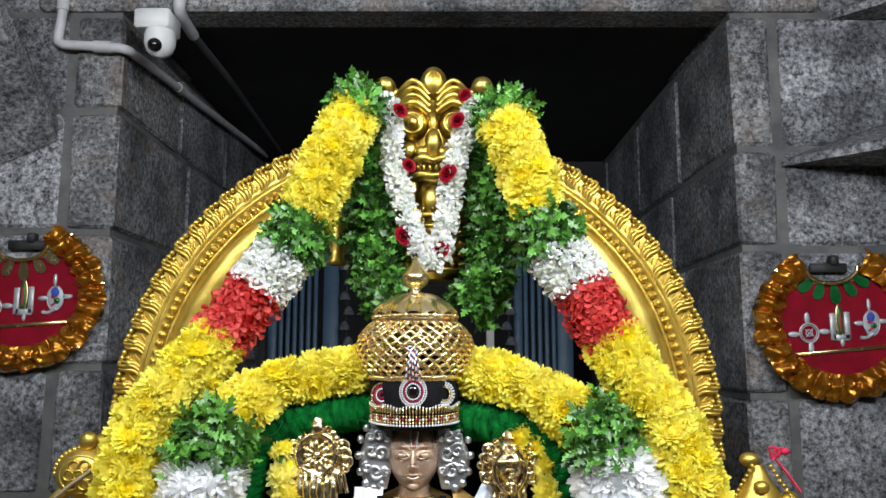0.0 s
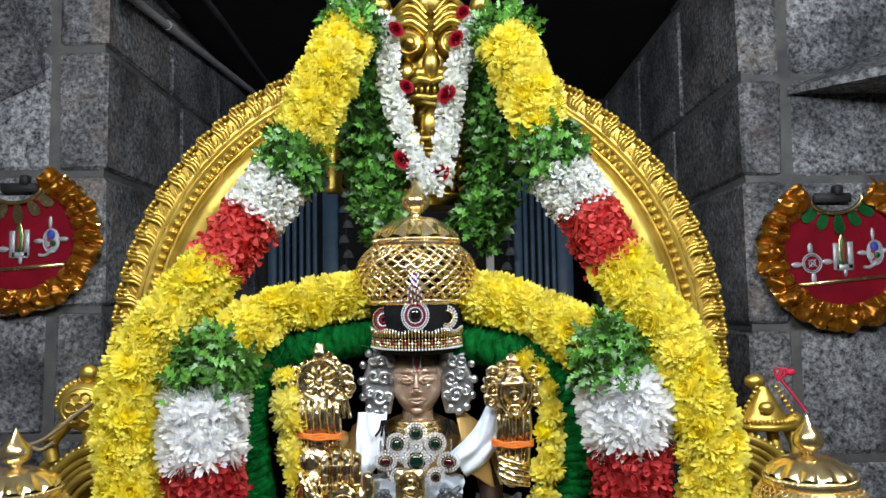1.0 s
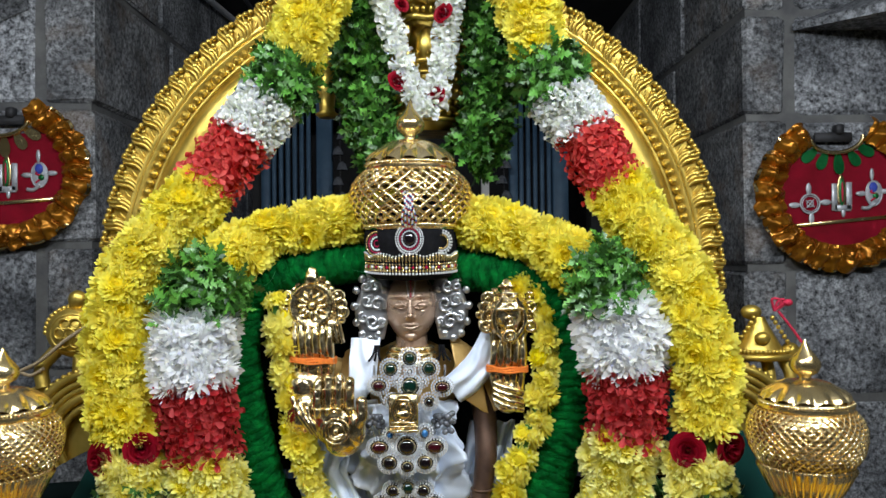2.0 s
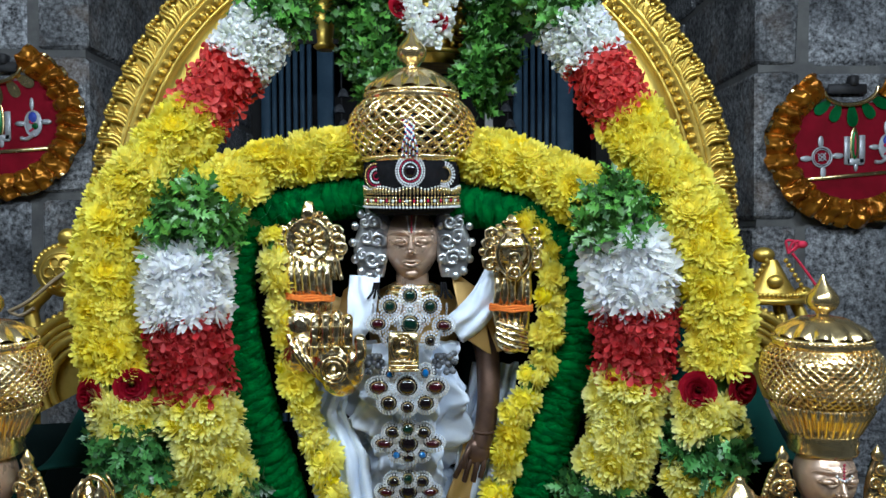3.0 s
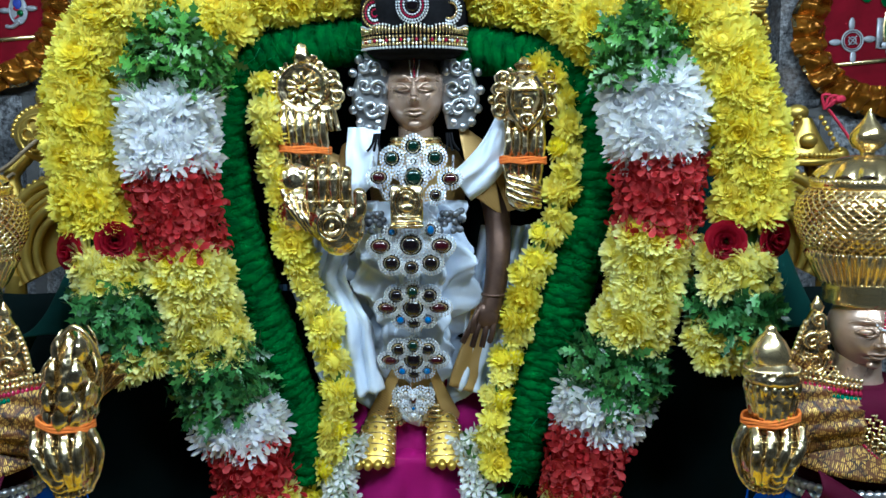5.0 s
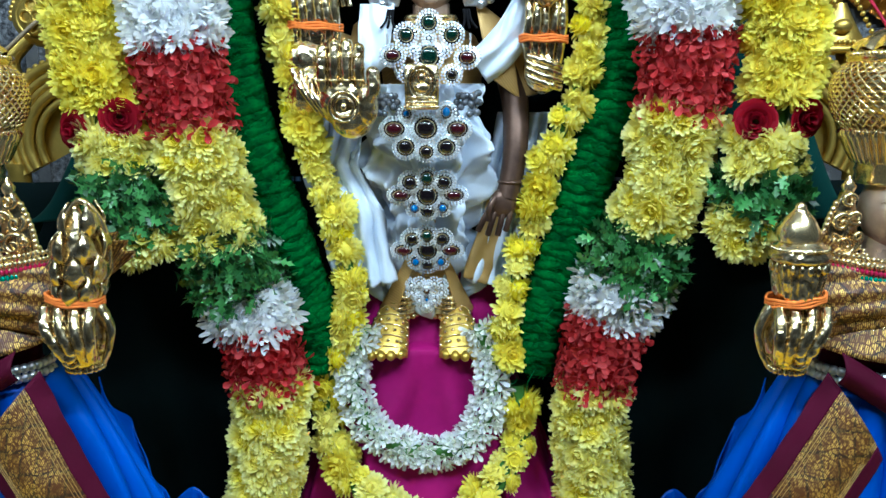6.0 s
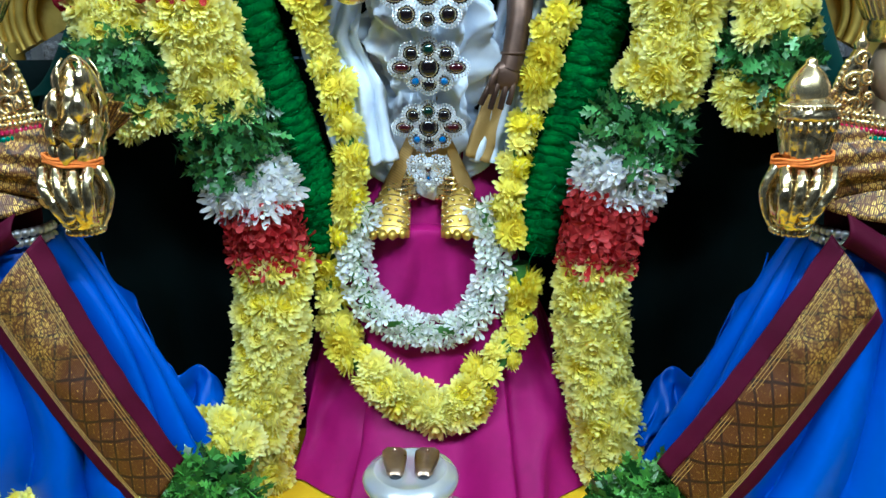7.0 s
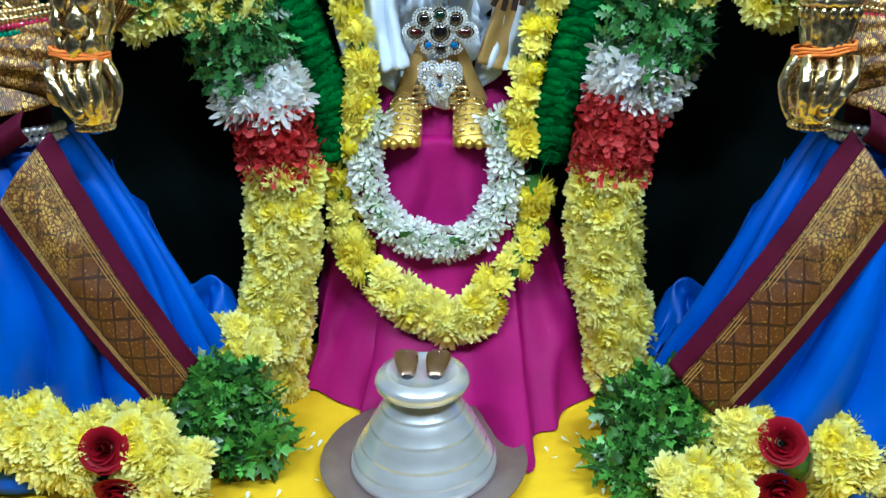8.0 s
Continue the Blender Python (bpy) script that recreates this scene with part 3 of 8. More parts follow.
arch_band("rim_band", [(0.540, 0.02), (0.540, 0.004), (0.525, -0.002), (0.506, -0.004), (0.498, -0.012), (0.493, 0.0), (0.493, 0.02)])
arch_band("bead_channel", [(0.493, 0.02), (0.493, -0.012), (0.489, -0.014), (0.485, -0.006), (0.471, -0.006), (0.468, -0.013), (0.463, -0.012), (0.463, 0.02)])
arch_band("moulded_band", [(0.463, 0.02), (0.463, -0.010), (0.450, -0.022), (0.438, -0.026), (0.422, -0.0255), (0.406, -0.018), (0.397, -0.006), (0.392, 0.0), (0.392, 0.02)])
arch_band("inner_lip", [(0.392, 0.02), (0.392, -0.008), (0.388, -0.010), (0.372, -0.006), (0.370, 0.02)])
mm = M()
mm.ball((0, 0, 0), (0.0072, 0.0072, 0.0072), 10, 7)
mm.ball((0, -0.0062, 0.0), (0.003, 0.003, 0.003), 6, 5)
bead = mm.mesh("bead", GOLD_MATTE)
a = -40.0
while a < 221:
    p = arch_point(a, 0.478)
    piece("bead", bead, Matrix.Translation((p.x, p.y - 0.010, p.z)), arch)
    a += 1.95 if 0 <= a <= 180 else 1.6
mm = M()
mm.ball((0, 0, 0), 0.005, 8, 6)
small_bead = mm.mesh("small_bead", GOLD_MATTE)
a = 12.0
while a < 169:
    p = arch_point(a, 0.380)
    piece("small_bead", small_bead, Matrix.Translation((p.x, p.y - 0.010, p.z)), arch)
    a += 2.0
# one carved acanthus scroll: long S-shaped ribs, a curled tip and berries
mm = M()
for o, ln, bow, thick in ((-0.020, 0.052, 0.012, 0.0030), (-0.013, 0.057, 0.013, 0.0036), (-0.005, 0.054, 0.011, 0.0030)):
    pts, rad = [], []
    for i in range(11):
        t = i / 10
        pts.append((o + bow * math.sin(t * 4.2) * (1 - 0.2 * t) + 0.022 * t * t, -0.004 - 0.006 * math.sin(t * 2.8), ln * t - 0.004))
        rad.append(thick * (0.55 + 0.75 * math.sin(0.3 + 2.5 * t)))
    mm.tube(pts, rad, 7)
mm.ball((0.006, -0.009, 0.029), (0.0082, 0.0065, 0.0075), 10, 8)
mm.tube([(0.006 + 0.0085 * math.cos(a), -0.007, 0.029 + 0.0085 * math.sin(a)) for a in (-2.6 + 0.42 * k for k in range(9))], 0.0024, 6)
mm.ball((0.0165, -0.007, 0.034), (0.0052, 0.005, 0.0056), 8, 6)
for k in range(3):
    mm.ball((0.004 + 0.0105 * k, -0.004, 0.050 - 0.002 * k), (0.0062, 0.0065, 0.0058), 8, 6)
    mm.tube([(-0.002 + 0.009 * k, -0.004, 0.012), (0.001 + 0.010 * k, -0.0065, 0.018), (0.003 + 0.0105 * k, -0.004, 0.023)], 0.0022, 6)
leaf_me = mm.mesh("carved_leaf", GOLD_MATTE)
a = -36.0
while a < 217:
    p = arch_point(a, 0.496)
    out = (arch_point(a, 0.6) - p).normalized()
    side = -1 if a < 90 else 1
    X = Vector((0, 1, 0)).cross(out) * side
    m4 = Matrix(((X.x, 0, out.x, p.x), (X.y, 1, out.y, p.y), (X.z, 0, out.z, p.z), (0, 0, 0, 1)))
    piece("carved_leaf", leaf_me, m4 @ Matrix.Diagonal((0.92, 1, 0.84, 1)), arch)
    a += 4.2

# gilded crest above the arch, hung with garlands: one plain carved mass
mm = M()
cx, cy = 0.030, 1.345
mm.lathe([(0, 0.050), (0.03, 0.058), (0.06, 0.050), (0.10, 0.060), (0.14, 0.052), (0.20, 0.066), (0.26, 0.070), (0.31, 0.064), (0.34, 0.040)], 24, (cx, cy + 0.03, 1.19))
for s in (-1, 1):
    mm.ball((cx + s * 0.037, cy - 0.030, 1.462), (0.031, 0.030, 0.030), 18, 14)
    mm.ball((cx + s * 0.037, cy - 0.054, 1.460), (0.013, 0.010, 0.013), 12, 9)
    mm.torus((cx + s * 0.037, cy - 0.052, 1.461), 0.018, 0.0030, 22, 6)
    mm.ball((cx + s * 0.088, cy - 0.01, 1.540), 0.020, 14, 10)
    mm.tube([(cx + s * 0.06, cy, 1.52), (cx + s * 0.075, cy - 0.005, 1.535), (cx + s * 0.088, cy - 0.01, 1.54)], 0.010, 8)
    for k in range(4):
        mm.tube(spline([(cx + s * 0.008, cy - 0.040, 1.484 + 0.011 * k), (cx + s * 0.036, cy - 0.048, 1.500 + 0.013 * k), (cx + s * 0.066, cy - 0.026, 1.486 + 0.010 * k), (cx + s * 0.074, cy - 0.012, 1.462 + 0.008 * k)], 0.006), 0.0075 - 0.0008 * k, 8)
    mm.ball((cx + s * 0.018, cy - 0.050, 1.408), (0.014, 0.013, 0.012), 12, 9)
    mm.ball((cx + s * 0.044, cy - 0.030, 1.415), (0.020, 0.018, 0.020), 12, 9)
    mm.tube(spline([(cx, cy - 0.058, 1.392), (cx + s * 0.022, cy - 0.056, 1.398), (cx + s * 0.044, cy - 0.040, 1.386), (cx + s * 0.052, cy - 0.026, 1.404)], 0.006), 0.0062, 8)
    mm.tube(spline([(cx, cy - 0.052, 1.366), (cx + s * 0.024, cy - 0.050, 1.370), (cx + s * 0.046, cy - 0.034, 1.364)], 0.006), 0.0056, 8)
    for k in range(4):
        mm.ball((cx + s * (0.006 + 0.010 * k), cy - 0.054 + 0.004 * k, 1.381 + 0.001 * k), (0.0042, 0.005, 0.0058), 7, 6)
    mm.tube(spline([(cx + s * 0.034, cy - 0.030, 1.358), (cx + s * 0.040, cy - 0.036, 1.325), (cx + s * 0.024, cy - 0.036, 1.290)], 0.006), 0.009, 8)
mm.ball((cx, cy - 0.056, 1.424), (0.015, 0.016, 0.026), 12, 9)
mm.ball((cx, cy - 0.045, 1.462), (0.009, 0.012, 0.022), 10, 8)
mm.ball((cx, cy - 0.02, 1.545), (0.024, 0.018, 0.030), 14, 10)
mm.torus((cx, cy - 0.032, 1.548), 0.013, 0.0032, 16, 6)
mm.ball((cx, cy - 0.035, 1.325), (0.020, 0.012, 0.032), 12, 9)
for k in range(6):
    z = 1.205 + 0.019 * k
    mm.torus((cx, cy + 0.008, z), 0.054, 0.0045, 26, 6, axis="Z")
    for j in range(9):
        a = math.pi * (1.1 + 0.1 * j)
        mm.ball((cx + 0.057 * math.cos(a), cy + 0.008 + 0.057 * math.sin(a), z + 0.0095), 0.0046, 7, 5)
mm.v = [(x, y, z - 0.022) for x, y, z in mm.v]
thing("crest_ornament", mm, CARVED, "gilded carved crest ornament rising above the arch", "ornament")
for s, x in ((-1, -0.145), (1, 0.158)):
    mm = M()
    mm.lathe([(0, 0.014), (0.006, 0.020), (0.012, 0.013), (0.04, 0.015), (0.052, 0.020), (0.058, 0.014), (0.085, 0.016), (0.093, 0.023), (0.10, 0.020)], 16, (x, 1.375, 1.198))
    mm.box((x - s * 0.02, 1.38, 1.305), (0.10, 0.03, 0.02), 0, None, 0.004)
    thing("pillar_capital", mm, GOLD_MATTE, "small gilded capital hanging inside the arch", "ornament", "pillar capitals")

# ---- flowers and leaves ----
def petal(mm, ang, elev, ln, w, curl=0.35, base=0.0, lift=0.0):
    """A narrow petal of three faces, bent upward at its tip."""
    ca, sa = math.cos(ang), math.sin(ang)

    def P(u, side, h):
        e = elev + curl * u
        d = base + ln * u
        r, z = d * math.cos(e), lift + ln * u * math.sin(e) + h
        return (r * ca - side * sa, r * sa + side * ca, z)
    if not mm.v:
        mm.v.append((0, 0, lift))
    o = len(mm.v) - 2
    mm.v += [P(0.72, -w * 0.5, 0.0010), P(0.72, w * 0.5, 0.0010), P(0.93, -w * 0.36, 0.0006), P(0.93, w * 0.36, 0.0006), P(0.74, 0, -0.0008), P(1.03, 0, 0)]
    mm.f += [(0, o + 6, o + 2), (0, o + 3, o + 6), (o + 2, o + 6, o + 7, o + 4), (o + 6, o + 3, o + 5, o + 7)]
    mm.m += [0, 0, 0, 0]


def mum_mesh(name, mat, R, r, wide=0.20, layers=((34, -14, 1.0), (34, 0, 1.0), (34, 12, 0.98), (32, 24, 0.93), (30, 36, 0.85), (26, 48, 0.75), (22, 60, 0.64), (16, 71, 0.53), (10, 83, 0.44))):
    mm = M()
    mm.v.append((0, 0, 0))
    for n, el, ln in layers:
        o = r.uniform(0, 6)
        for k in range(n):
            petal(mm, o + 2 * math.pi * k / n + r.uniform(-0.14, 0.14), radians(el + r.uniform(-9, 9)), R * ln * r.uniform(0.86, 1.06), R * wide, 0.15 + r.uniform(-0.2, 0.3), 0.0, 0.0)
    # the packed heart that fills the gaps between the petals
    mm.ball((0, 0, R * 0.10), (R * 0.62, R * 0.62, R * 0.42), 10, 6)
    return mm.mesh(name, mat)


BROAD = ((22, -16, 0.98), (24, -4, 1.0), (24, 8, 1.0), (22, 20, 0.97), (20, 33, 0.90), (17, 46, 0.80), (13, 59, 0.68), (9, 72, 0.55), (5, 85, 0.46))
mums = [mum_mesh("chrysanthemum", MUM_YELLOW, 0.0280, rnd, 0.23, BROAD) for _ in range(4)]
mums_pale = [mum_mesh("chrysanthemum", MUM_PALE, 0.0280, rnd, 0.23, BROAD) for _ in range(4)]
mums_small = [mum_mesh("small_chrysanthemum", MUM_PALE, 0.023, rnd, 0.27, ((15, -8, 1.0), (15, 10, 1.0), (13, 28, 0.92), (10, 46, 0.76), (7, 66, 0.58), (4, 84, 0.45))) for _ in range(3)]
mums_white = [mum_mesh("white_chrysanthemum", WHITE_PETAL, 0.037, rnd, 0.19, ((18, -14, 1.0), (18, 2, 1.0), (18, 17, 0.98), (16, 33, 0.92), (13, 50, 0.80), (9, 67, 0.62), (5, 82, 0.48))) for _ in range(3)]


def tuberose_mesh(r):
    """A waxy tube with six spread petals."""
    mm = M()
    mm.tube([(0, 0, -0.012), (0.001, 0, 0.0), (0.001, 0, 0.006)], [0.0016, 0.0026, 0.0036], 6)
    for k in range(6):
        petal(mm, k * math.pi / 3 + r.uniform(-0.2, 0.2), radians(r.uniform(15, 60)), r.uniform(0.009, 0.0125), 0.0075, -0.4, 0.001, 0.005)
    mm.ball((0, 0, 0.008), (0.003, 0.003, 0.004), 6, 4)
    return mm.mesh("tuberose", WHITE_PETAL)


def ixora_mesh(name, mat, r):
    mm = M()
    for k in range(4):
        petal(mm, k * math.pi / 2 + r.uniform(-0.2, 0.2), radians(r.uniform(5, 35)), r.uniform(0.010, 0.0145), 0.0074, -0.2, 0.0005, 0.0)
    mm.ball((0, 0, 0.001), 0.0014, 5, 4)
    return mm.mesh(name, mat)


def jasmine_mesh(r):
    mm = M()
    for k in range(7):
        petal(mm, k * 2 * math.pi / 7, radians(r.uniform(0, 40)), r.uniform(0.012, 0.0175), 0.0062, 0.2)
    for k in range(4):
        petal(mm, k * math.pi / 2, radians(65), 0.009, 0.005, 0.2)
    return mm.mesh("white_blossom", WHITE_PETAL)


tuberoses = [tuberose_mesh(rnd) for _ in range(3)]
ixoras = [ixora_mesh("red_floret", RED_PETAL, rnd) for _ in range(3)]
ixoras_deep = [ixora_mesh("red_floret", DEEP_RED_PETAL, rnd) for _ in range(3)]
blossoms = [jasmine_mesh(rnd) for _ in range(3)]


def rose_mesh(r, R=0.022):
    """Broad cupped petals wound in a spiral."""
    mm = M()
    for k in range(17):
        t = k / 16
        ang = k * 2.4
        rad, h = R * (0.16 + 0.62 * t), R * (0.95 - 0.45 * t)
        wid = 1.35 - 0.15 * t
        rows = []
        for i in range(5):
            u = i / 4
            row = []
            for j in range(6):
                q = ang + (j / 5 - 0.5) * 2 * wid
                edge = 1 - 0.25 * abs(j / 5 - 0.5) * 2
                flare = rad * (0.55 + 0.5 * u) + (R * 0.34 * t * max(0, u - 0.6) * 2.2)
                row.append((flare * math.cos(q), flare * math.sin(q), h * u * edge - R * 0.12 * t * max(0, u - 0.7) * 3 + r.uniform(-0.0004, 0.0004)))
            rows.append(row)
        mm.quad_grid(rows)
    return mm.mesh("rose", ROSE_PETAL)


roses = [rose_mesh(rnd) for _ in range(2)]


def leaf_into(mm, p, d, up, L, r, lobes=True):
    """A small lobed leaf from p along d."""
    s = d.cross(up)
    s = s.normalized() if s.length > 1e-4 else d.orthogonal().normalized()
    n = s.cross(d)
    w = L * r.uniform(0.42, 0.66)
    prof = ((0.0, 0.04), (0.18, 0.10), (0.36, 0.54), (0.40, 0.13), (0.58, 0.52), (0.62, 0.13), (0.80, 0.34), (0.85, 0.12), (1.0, 0.0)) if lobes else ((0, 0.05), (0.25, 0.32), (0.5, 0.44), (0.8, 0.24), (1, 0))
    o = len(mm.v)
    bend, cup = r.uniform(-0.5, 0.25), r.uniform(0.05, 0.35)
    mid, lf, rt = [], [], []
    for u, ww in prof:
        c = p + d * (L * u) + n * (bend * L * u * u)
        mm.v.append(tuple(c))
        mid.append(len(mm.v) - 1)
        mm.v.append(tuple(c + s * (w * ww) + n * (cup * w * ww)))
        lf.append(len(mm.v) - 1)
        mm.v.append(tuple(c - s * (w * ww) + n * (cup * w * ww)))
        rt.append(len(mm.v) - 1)
    for i in range(len(prof) - 1):
        mm.f += [(mid[i], mid[i + 1], lf[i + 1], lf[i]), (mid[i], rt[i], rt[i + 1], mid[i + 1])]
        mm.m += [0, 0]


def rand_dir(r, out, spread):
    v = Vector((r.gauss(0, 1), r.gauss(0, 1), r.gauss(0, 1))).normalized()
    return (out + v * spread).normalized()


def leaves_along(mm, fr, rad, per_m, L, r, half=2.2, lobes=True, core_mat=0):
    """Leaves round the curve whose frames are fr; rad may be a function of 0..1."""
    length = sum((fr[i + 1][0] - fr[i][0]).length for i in range(len(fr) - 1))
    mm.tube([f[0] for f in fr], [max(0.003, (rad(i / (len(fr) - 1)) if callable(rad) else rad) * 0.62) for i in range(len(fr))], 9, core_mat)
    for _ in range(int(per_m * length)):
        i = r.randrange(len(fr))
        p, t, nn, b = fr[i]
        q = r.uniform(-half, half)
        R = rad(i / (len(fr) - 1)) if callable(rad) else rad
        out = math.cos(q) * nn + math.sin(q) * b
        pos = p + out * R * r.uniform(0.5, 0.95) + t * r.uniform(-0.006, 0.006)
        d = rand_dir(r, out * 0.55 + Vector((0, 0, -0.18)), 0.95)
        leaf_into(mm, pos, d, out, L * r.uniform(0.65, 1.35), r, lobes)


def scatter(name, meshes, fr, rad, gap, parent, r, half=1.75, tilt=0.35, squash=1.0, scale=(0.88, 1.12), lift=0.0):
    """Flower heads set close together round a curve."""
    acc, row = 0.0, 0
    last = fr[0][0]
    for i, (p, t, nn, b) in enumerate(fr):
        acc += (p - last).length
        last = p
        if acc < gap * 0.86 and i:
            continue
        acc = 0.0
        row += 1
        R = rad(i / (len(fr) - 1)) if callable(rad) else rad
        step = gap / max(R, gap * 0.55)
        q = -half + (step / 2 if row % 2 else 0)
        while q <= half:
            qq = q + r.uniform(-0.12, 0.12)
            out = math.cos(qq) * nn * squash + math.sin(qq) * b
            pos = p + out * (R + lift) * r.uniform(0.90, 1.06) + t * r.uniform(-0.2, 0.2) * gap
            m4 = Matrix.Translation(pos) @ turn_to(rand_dir(r, out.normalized(), tilt), r.uniform(0, 6.28)) @ Matrix.Scale(r.uniform(*scale), 4)
            piece(name, r.choice(meshes), m4, parent)
            q += step


def core(parent, fr, rad, mat, name="stem"):
    mm = M()
    n = len(fr) - 1
    mm.tube([f[0] for f in fr], [(rad(i / n) if callable(rad) else rad) for i in range(n + 1)], 10)
    return part(name, mm, mat, parent)


def garland(name, label, pts, rad, segs, group=""):
    """segs: (kind, from, to) along the curve, counted in its points; a fourth number is the radius there."""
    g = root(name, label, "garland", tuple(pts[0]), group)
    cur = spline(pts, 0.004)
    fr = frames(cur)
    n = len(fr) - 1
    P = [Vector(p) for p in pts]
    at = [0]
    for p, q in zip(P, P[1:]):
        at.append(at[-1] + max(2, int((q - p).length / 0.004)))

    def where(u):
        """The sample that lies at u, counted in the curve's own points."""
        k = min(int(u), len(at) - 2)
        return min(n, int(at[k] + (u - k) * (at[k + 1] - at[k])))
    r = random.Random(len(pts) * 13 + int(abs(pts[0][0]) * 1000))
    full = rad
    for kind, a, b, *own in segs:
        rad = own[0] if own else full
        sub = fr[where(a):where(b) + 1]
        if len(sub) < 3:
            continue
        if kind in ("yellow", "pale"):
            core(g, sub, rad * 0.66, MUM_PALE)
            scatter("chrysanthemum", mums if kind == "yellow" else mums_pale, sub, rad * 0.70, 0.0265, g, r, 1.8, 0.38, scale=(0.84, 1.14))
        elif kind == "leaf":
            mm = M()
            leaves_along(mm, sub, lambda u: rad * (1.0 + 0.18 * math.sin(math.pi * u)), 11500 * rad / 0.05, 0.023, r)
            part("leaves", mm, LEAF, g, "fresh green lobed leaves", kind="stuff")
        elif kind == "herb":
            mm = M()
            leaves_along(mm, sub, lambda u: rad * (0.95 + 0.30 * math.sin(math.pi * u)), 11500 * rad / 0.05, 0.025, r)
            part("leaves", mm, LEAF_DARK, g, "dark green herb leaves", kind="stuff")
        elif kind == "tuberose":
            core(g, sub, rad * 0.78, WHITE_PETAL)
            scatter("tuberose", tuberoses, sub, rad * 0.92, 0.0135, g, r, 1.9, 0.6, scale=(0.9, 1.3))
        elif kind == "whitemum":
            core(g, sub, rad * 0.6, WHITE_PETAL)
            scatter("white_chrysanthemum", mums_white, sub, rad * 0.78, 0.034, g, r, 1.75, 0.5, scale=(0.85, 1.15))
        elif kind in ("red", "deepred"):
            core(g, sub, rad * 0.86, DEEP_RED_PETAL)
            scatter("red_floret", ixoras if kind == "red" else ixoras_deep, sub, rad * 0.97, 0.0125, g, r, 1.9, 0.75, scale=(0.9, 1.35))
        elif kind == "rose":
            core(g, sub, rad * 0.55, LEAF_DARK)
            p, t, nn, bb = sub[len(sub) // 2]
            for k in (-1, 1):
                out = (nn + bb * 0.45 * k).normalized()
                piece("rose", roses[(k + 1) // 2], Matrix.Translation(p + nn * (rad * 0.72 - (0.006 if rad < 0.05 else 0.0)) + bb * 0.025 * k + t * 0.005 * k) @ turn_to(rand_dir(r, out, 0.10), k * 1.3) @ Matrix.Scale(1.05 if rad < 0.05 else 1.22, 4), g)
        elif kind == "blossom":
            core(g, sub, rad * 0.5, LEAF)
            scatter("white_blossom", blossoms, sub, rad * 0.80, 0.0132, g, r, 1.9, 0.6, scale=(0.85, 1.15))
        elif kind == "small":
            core(g, sub, rad * 0.55, LEAF_DARK)
            scatter("small_chrysanthemum", mums_small + mums[:1] + mums_small, sub, rad * 0.55, 0.0330, g, r, 1.8, 0.5, scale=(0.75, 1.15))
    return g


# the outer garland: two arms that hang from the crest over the arch
garland("arch_garland", "thick garland of yellow, white and red flowers over the arch",
        [(-0.092, 1.27, 1.462), (-0.118, 1.225, 1.400), (-0.148, 1.215, 1.325), (-0.172, 1.213, 1.258), (-0.200, 1.21, 1.205), (-0.236, 1.20, 1.150), (-0.280, 1.185, 1.085), (-0.330, 1.165, 1.015),
         (-0.382, 1.145, 0.945), (-0.408, 1.135, 0.870), (-0.403, 1.133, 0.800), (-0.395, 1.133, 0.735), (-0.390, 1.133, 0.690), (-0.384, 1.133, 0.650), (-0.372, 1.14, 0.59), (-0.352, 1.15, 0.525)], 0.042,
        [("leaf", 0, 0.6), ("yellow", 0.6, 3.1), ("leaf", 3.05, 4.2), ("tuberose", 4.2, 5.25), ("red", 5.25, 6.4), ("yellow", 6.45, 11.4), ("rose", 11.45, 12.45), ("pale", 12.5, 13.15), ("herb", 13.2, 14.5), ("pale", 14.5, 15)], "arch garlands")
garland("arch_garland", "thick garland of yellow, white and red flowers over the arch",
        [(0.142, 1.27, 1.452), (0.165, 1.225, 1.384), (0.186, 1.215, 1.318), (0.206, 1.213, 1.262), (0.226, 1.21, 1.205), (0.258, 1.20, 1.150), (0.290, 1.185, 1.085), (0.330, 1.165, 1.010),
         (0.374, 1.135, 0.935), (0.398, 1.118, 0.860), (0.408, 1.113, 0.800), (0.409, 1.113, 0.745), (0.403, 1.113, 0.690), (0.400, 1.113, 0.650), (0.400, 1.12, 0.605), (0.375, 1.13, 0.555)], 0.042,
        [("leaf", 0, 0.6), ("yellow", 0.6, 3.1), ("leaf", 3.05, 4.2), ("tuberose", 4.2, 5.25), ("red", 5.25, 6.4), ("yellow", 6.45, 11.4), ("rose", 11.45, 12.45), ("pale", 12.5, 13.15), ("herb", 13.2, 14.5), ("pale", 14.5, 15)], "arch garlands")

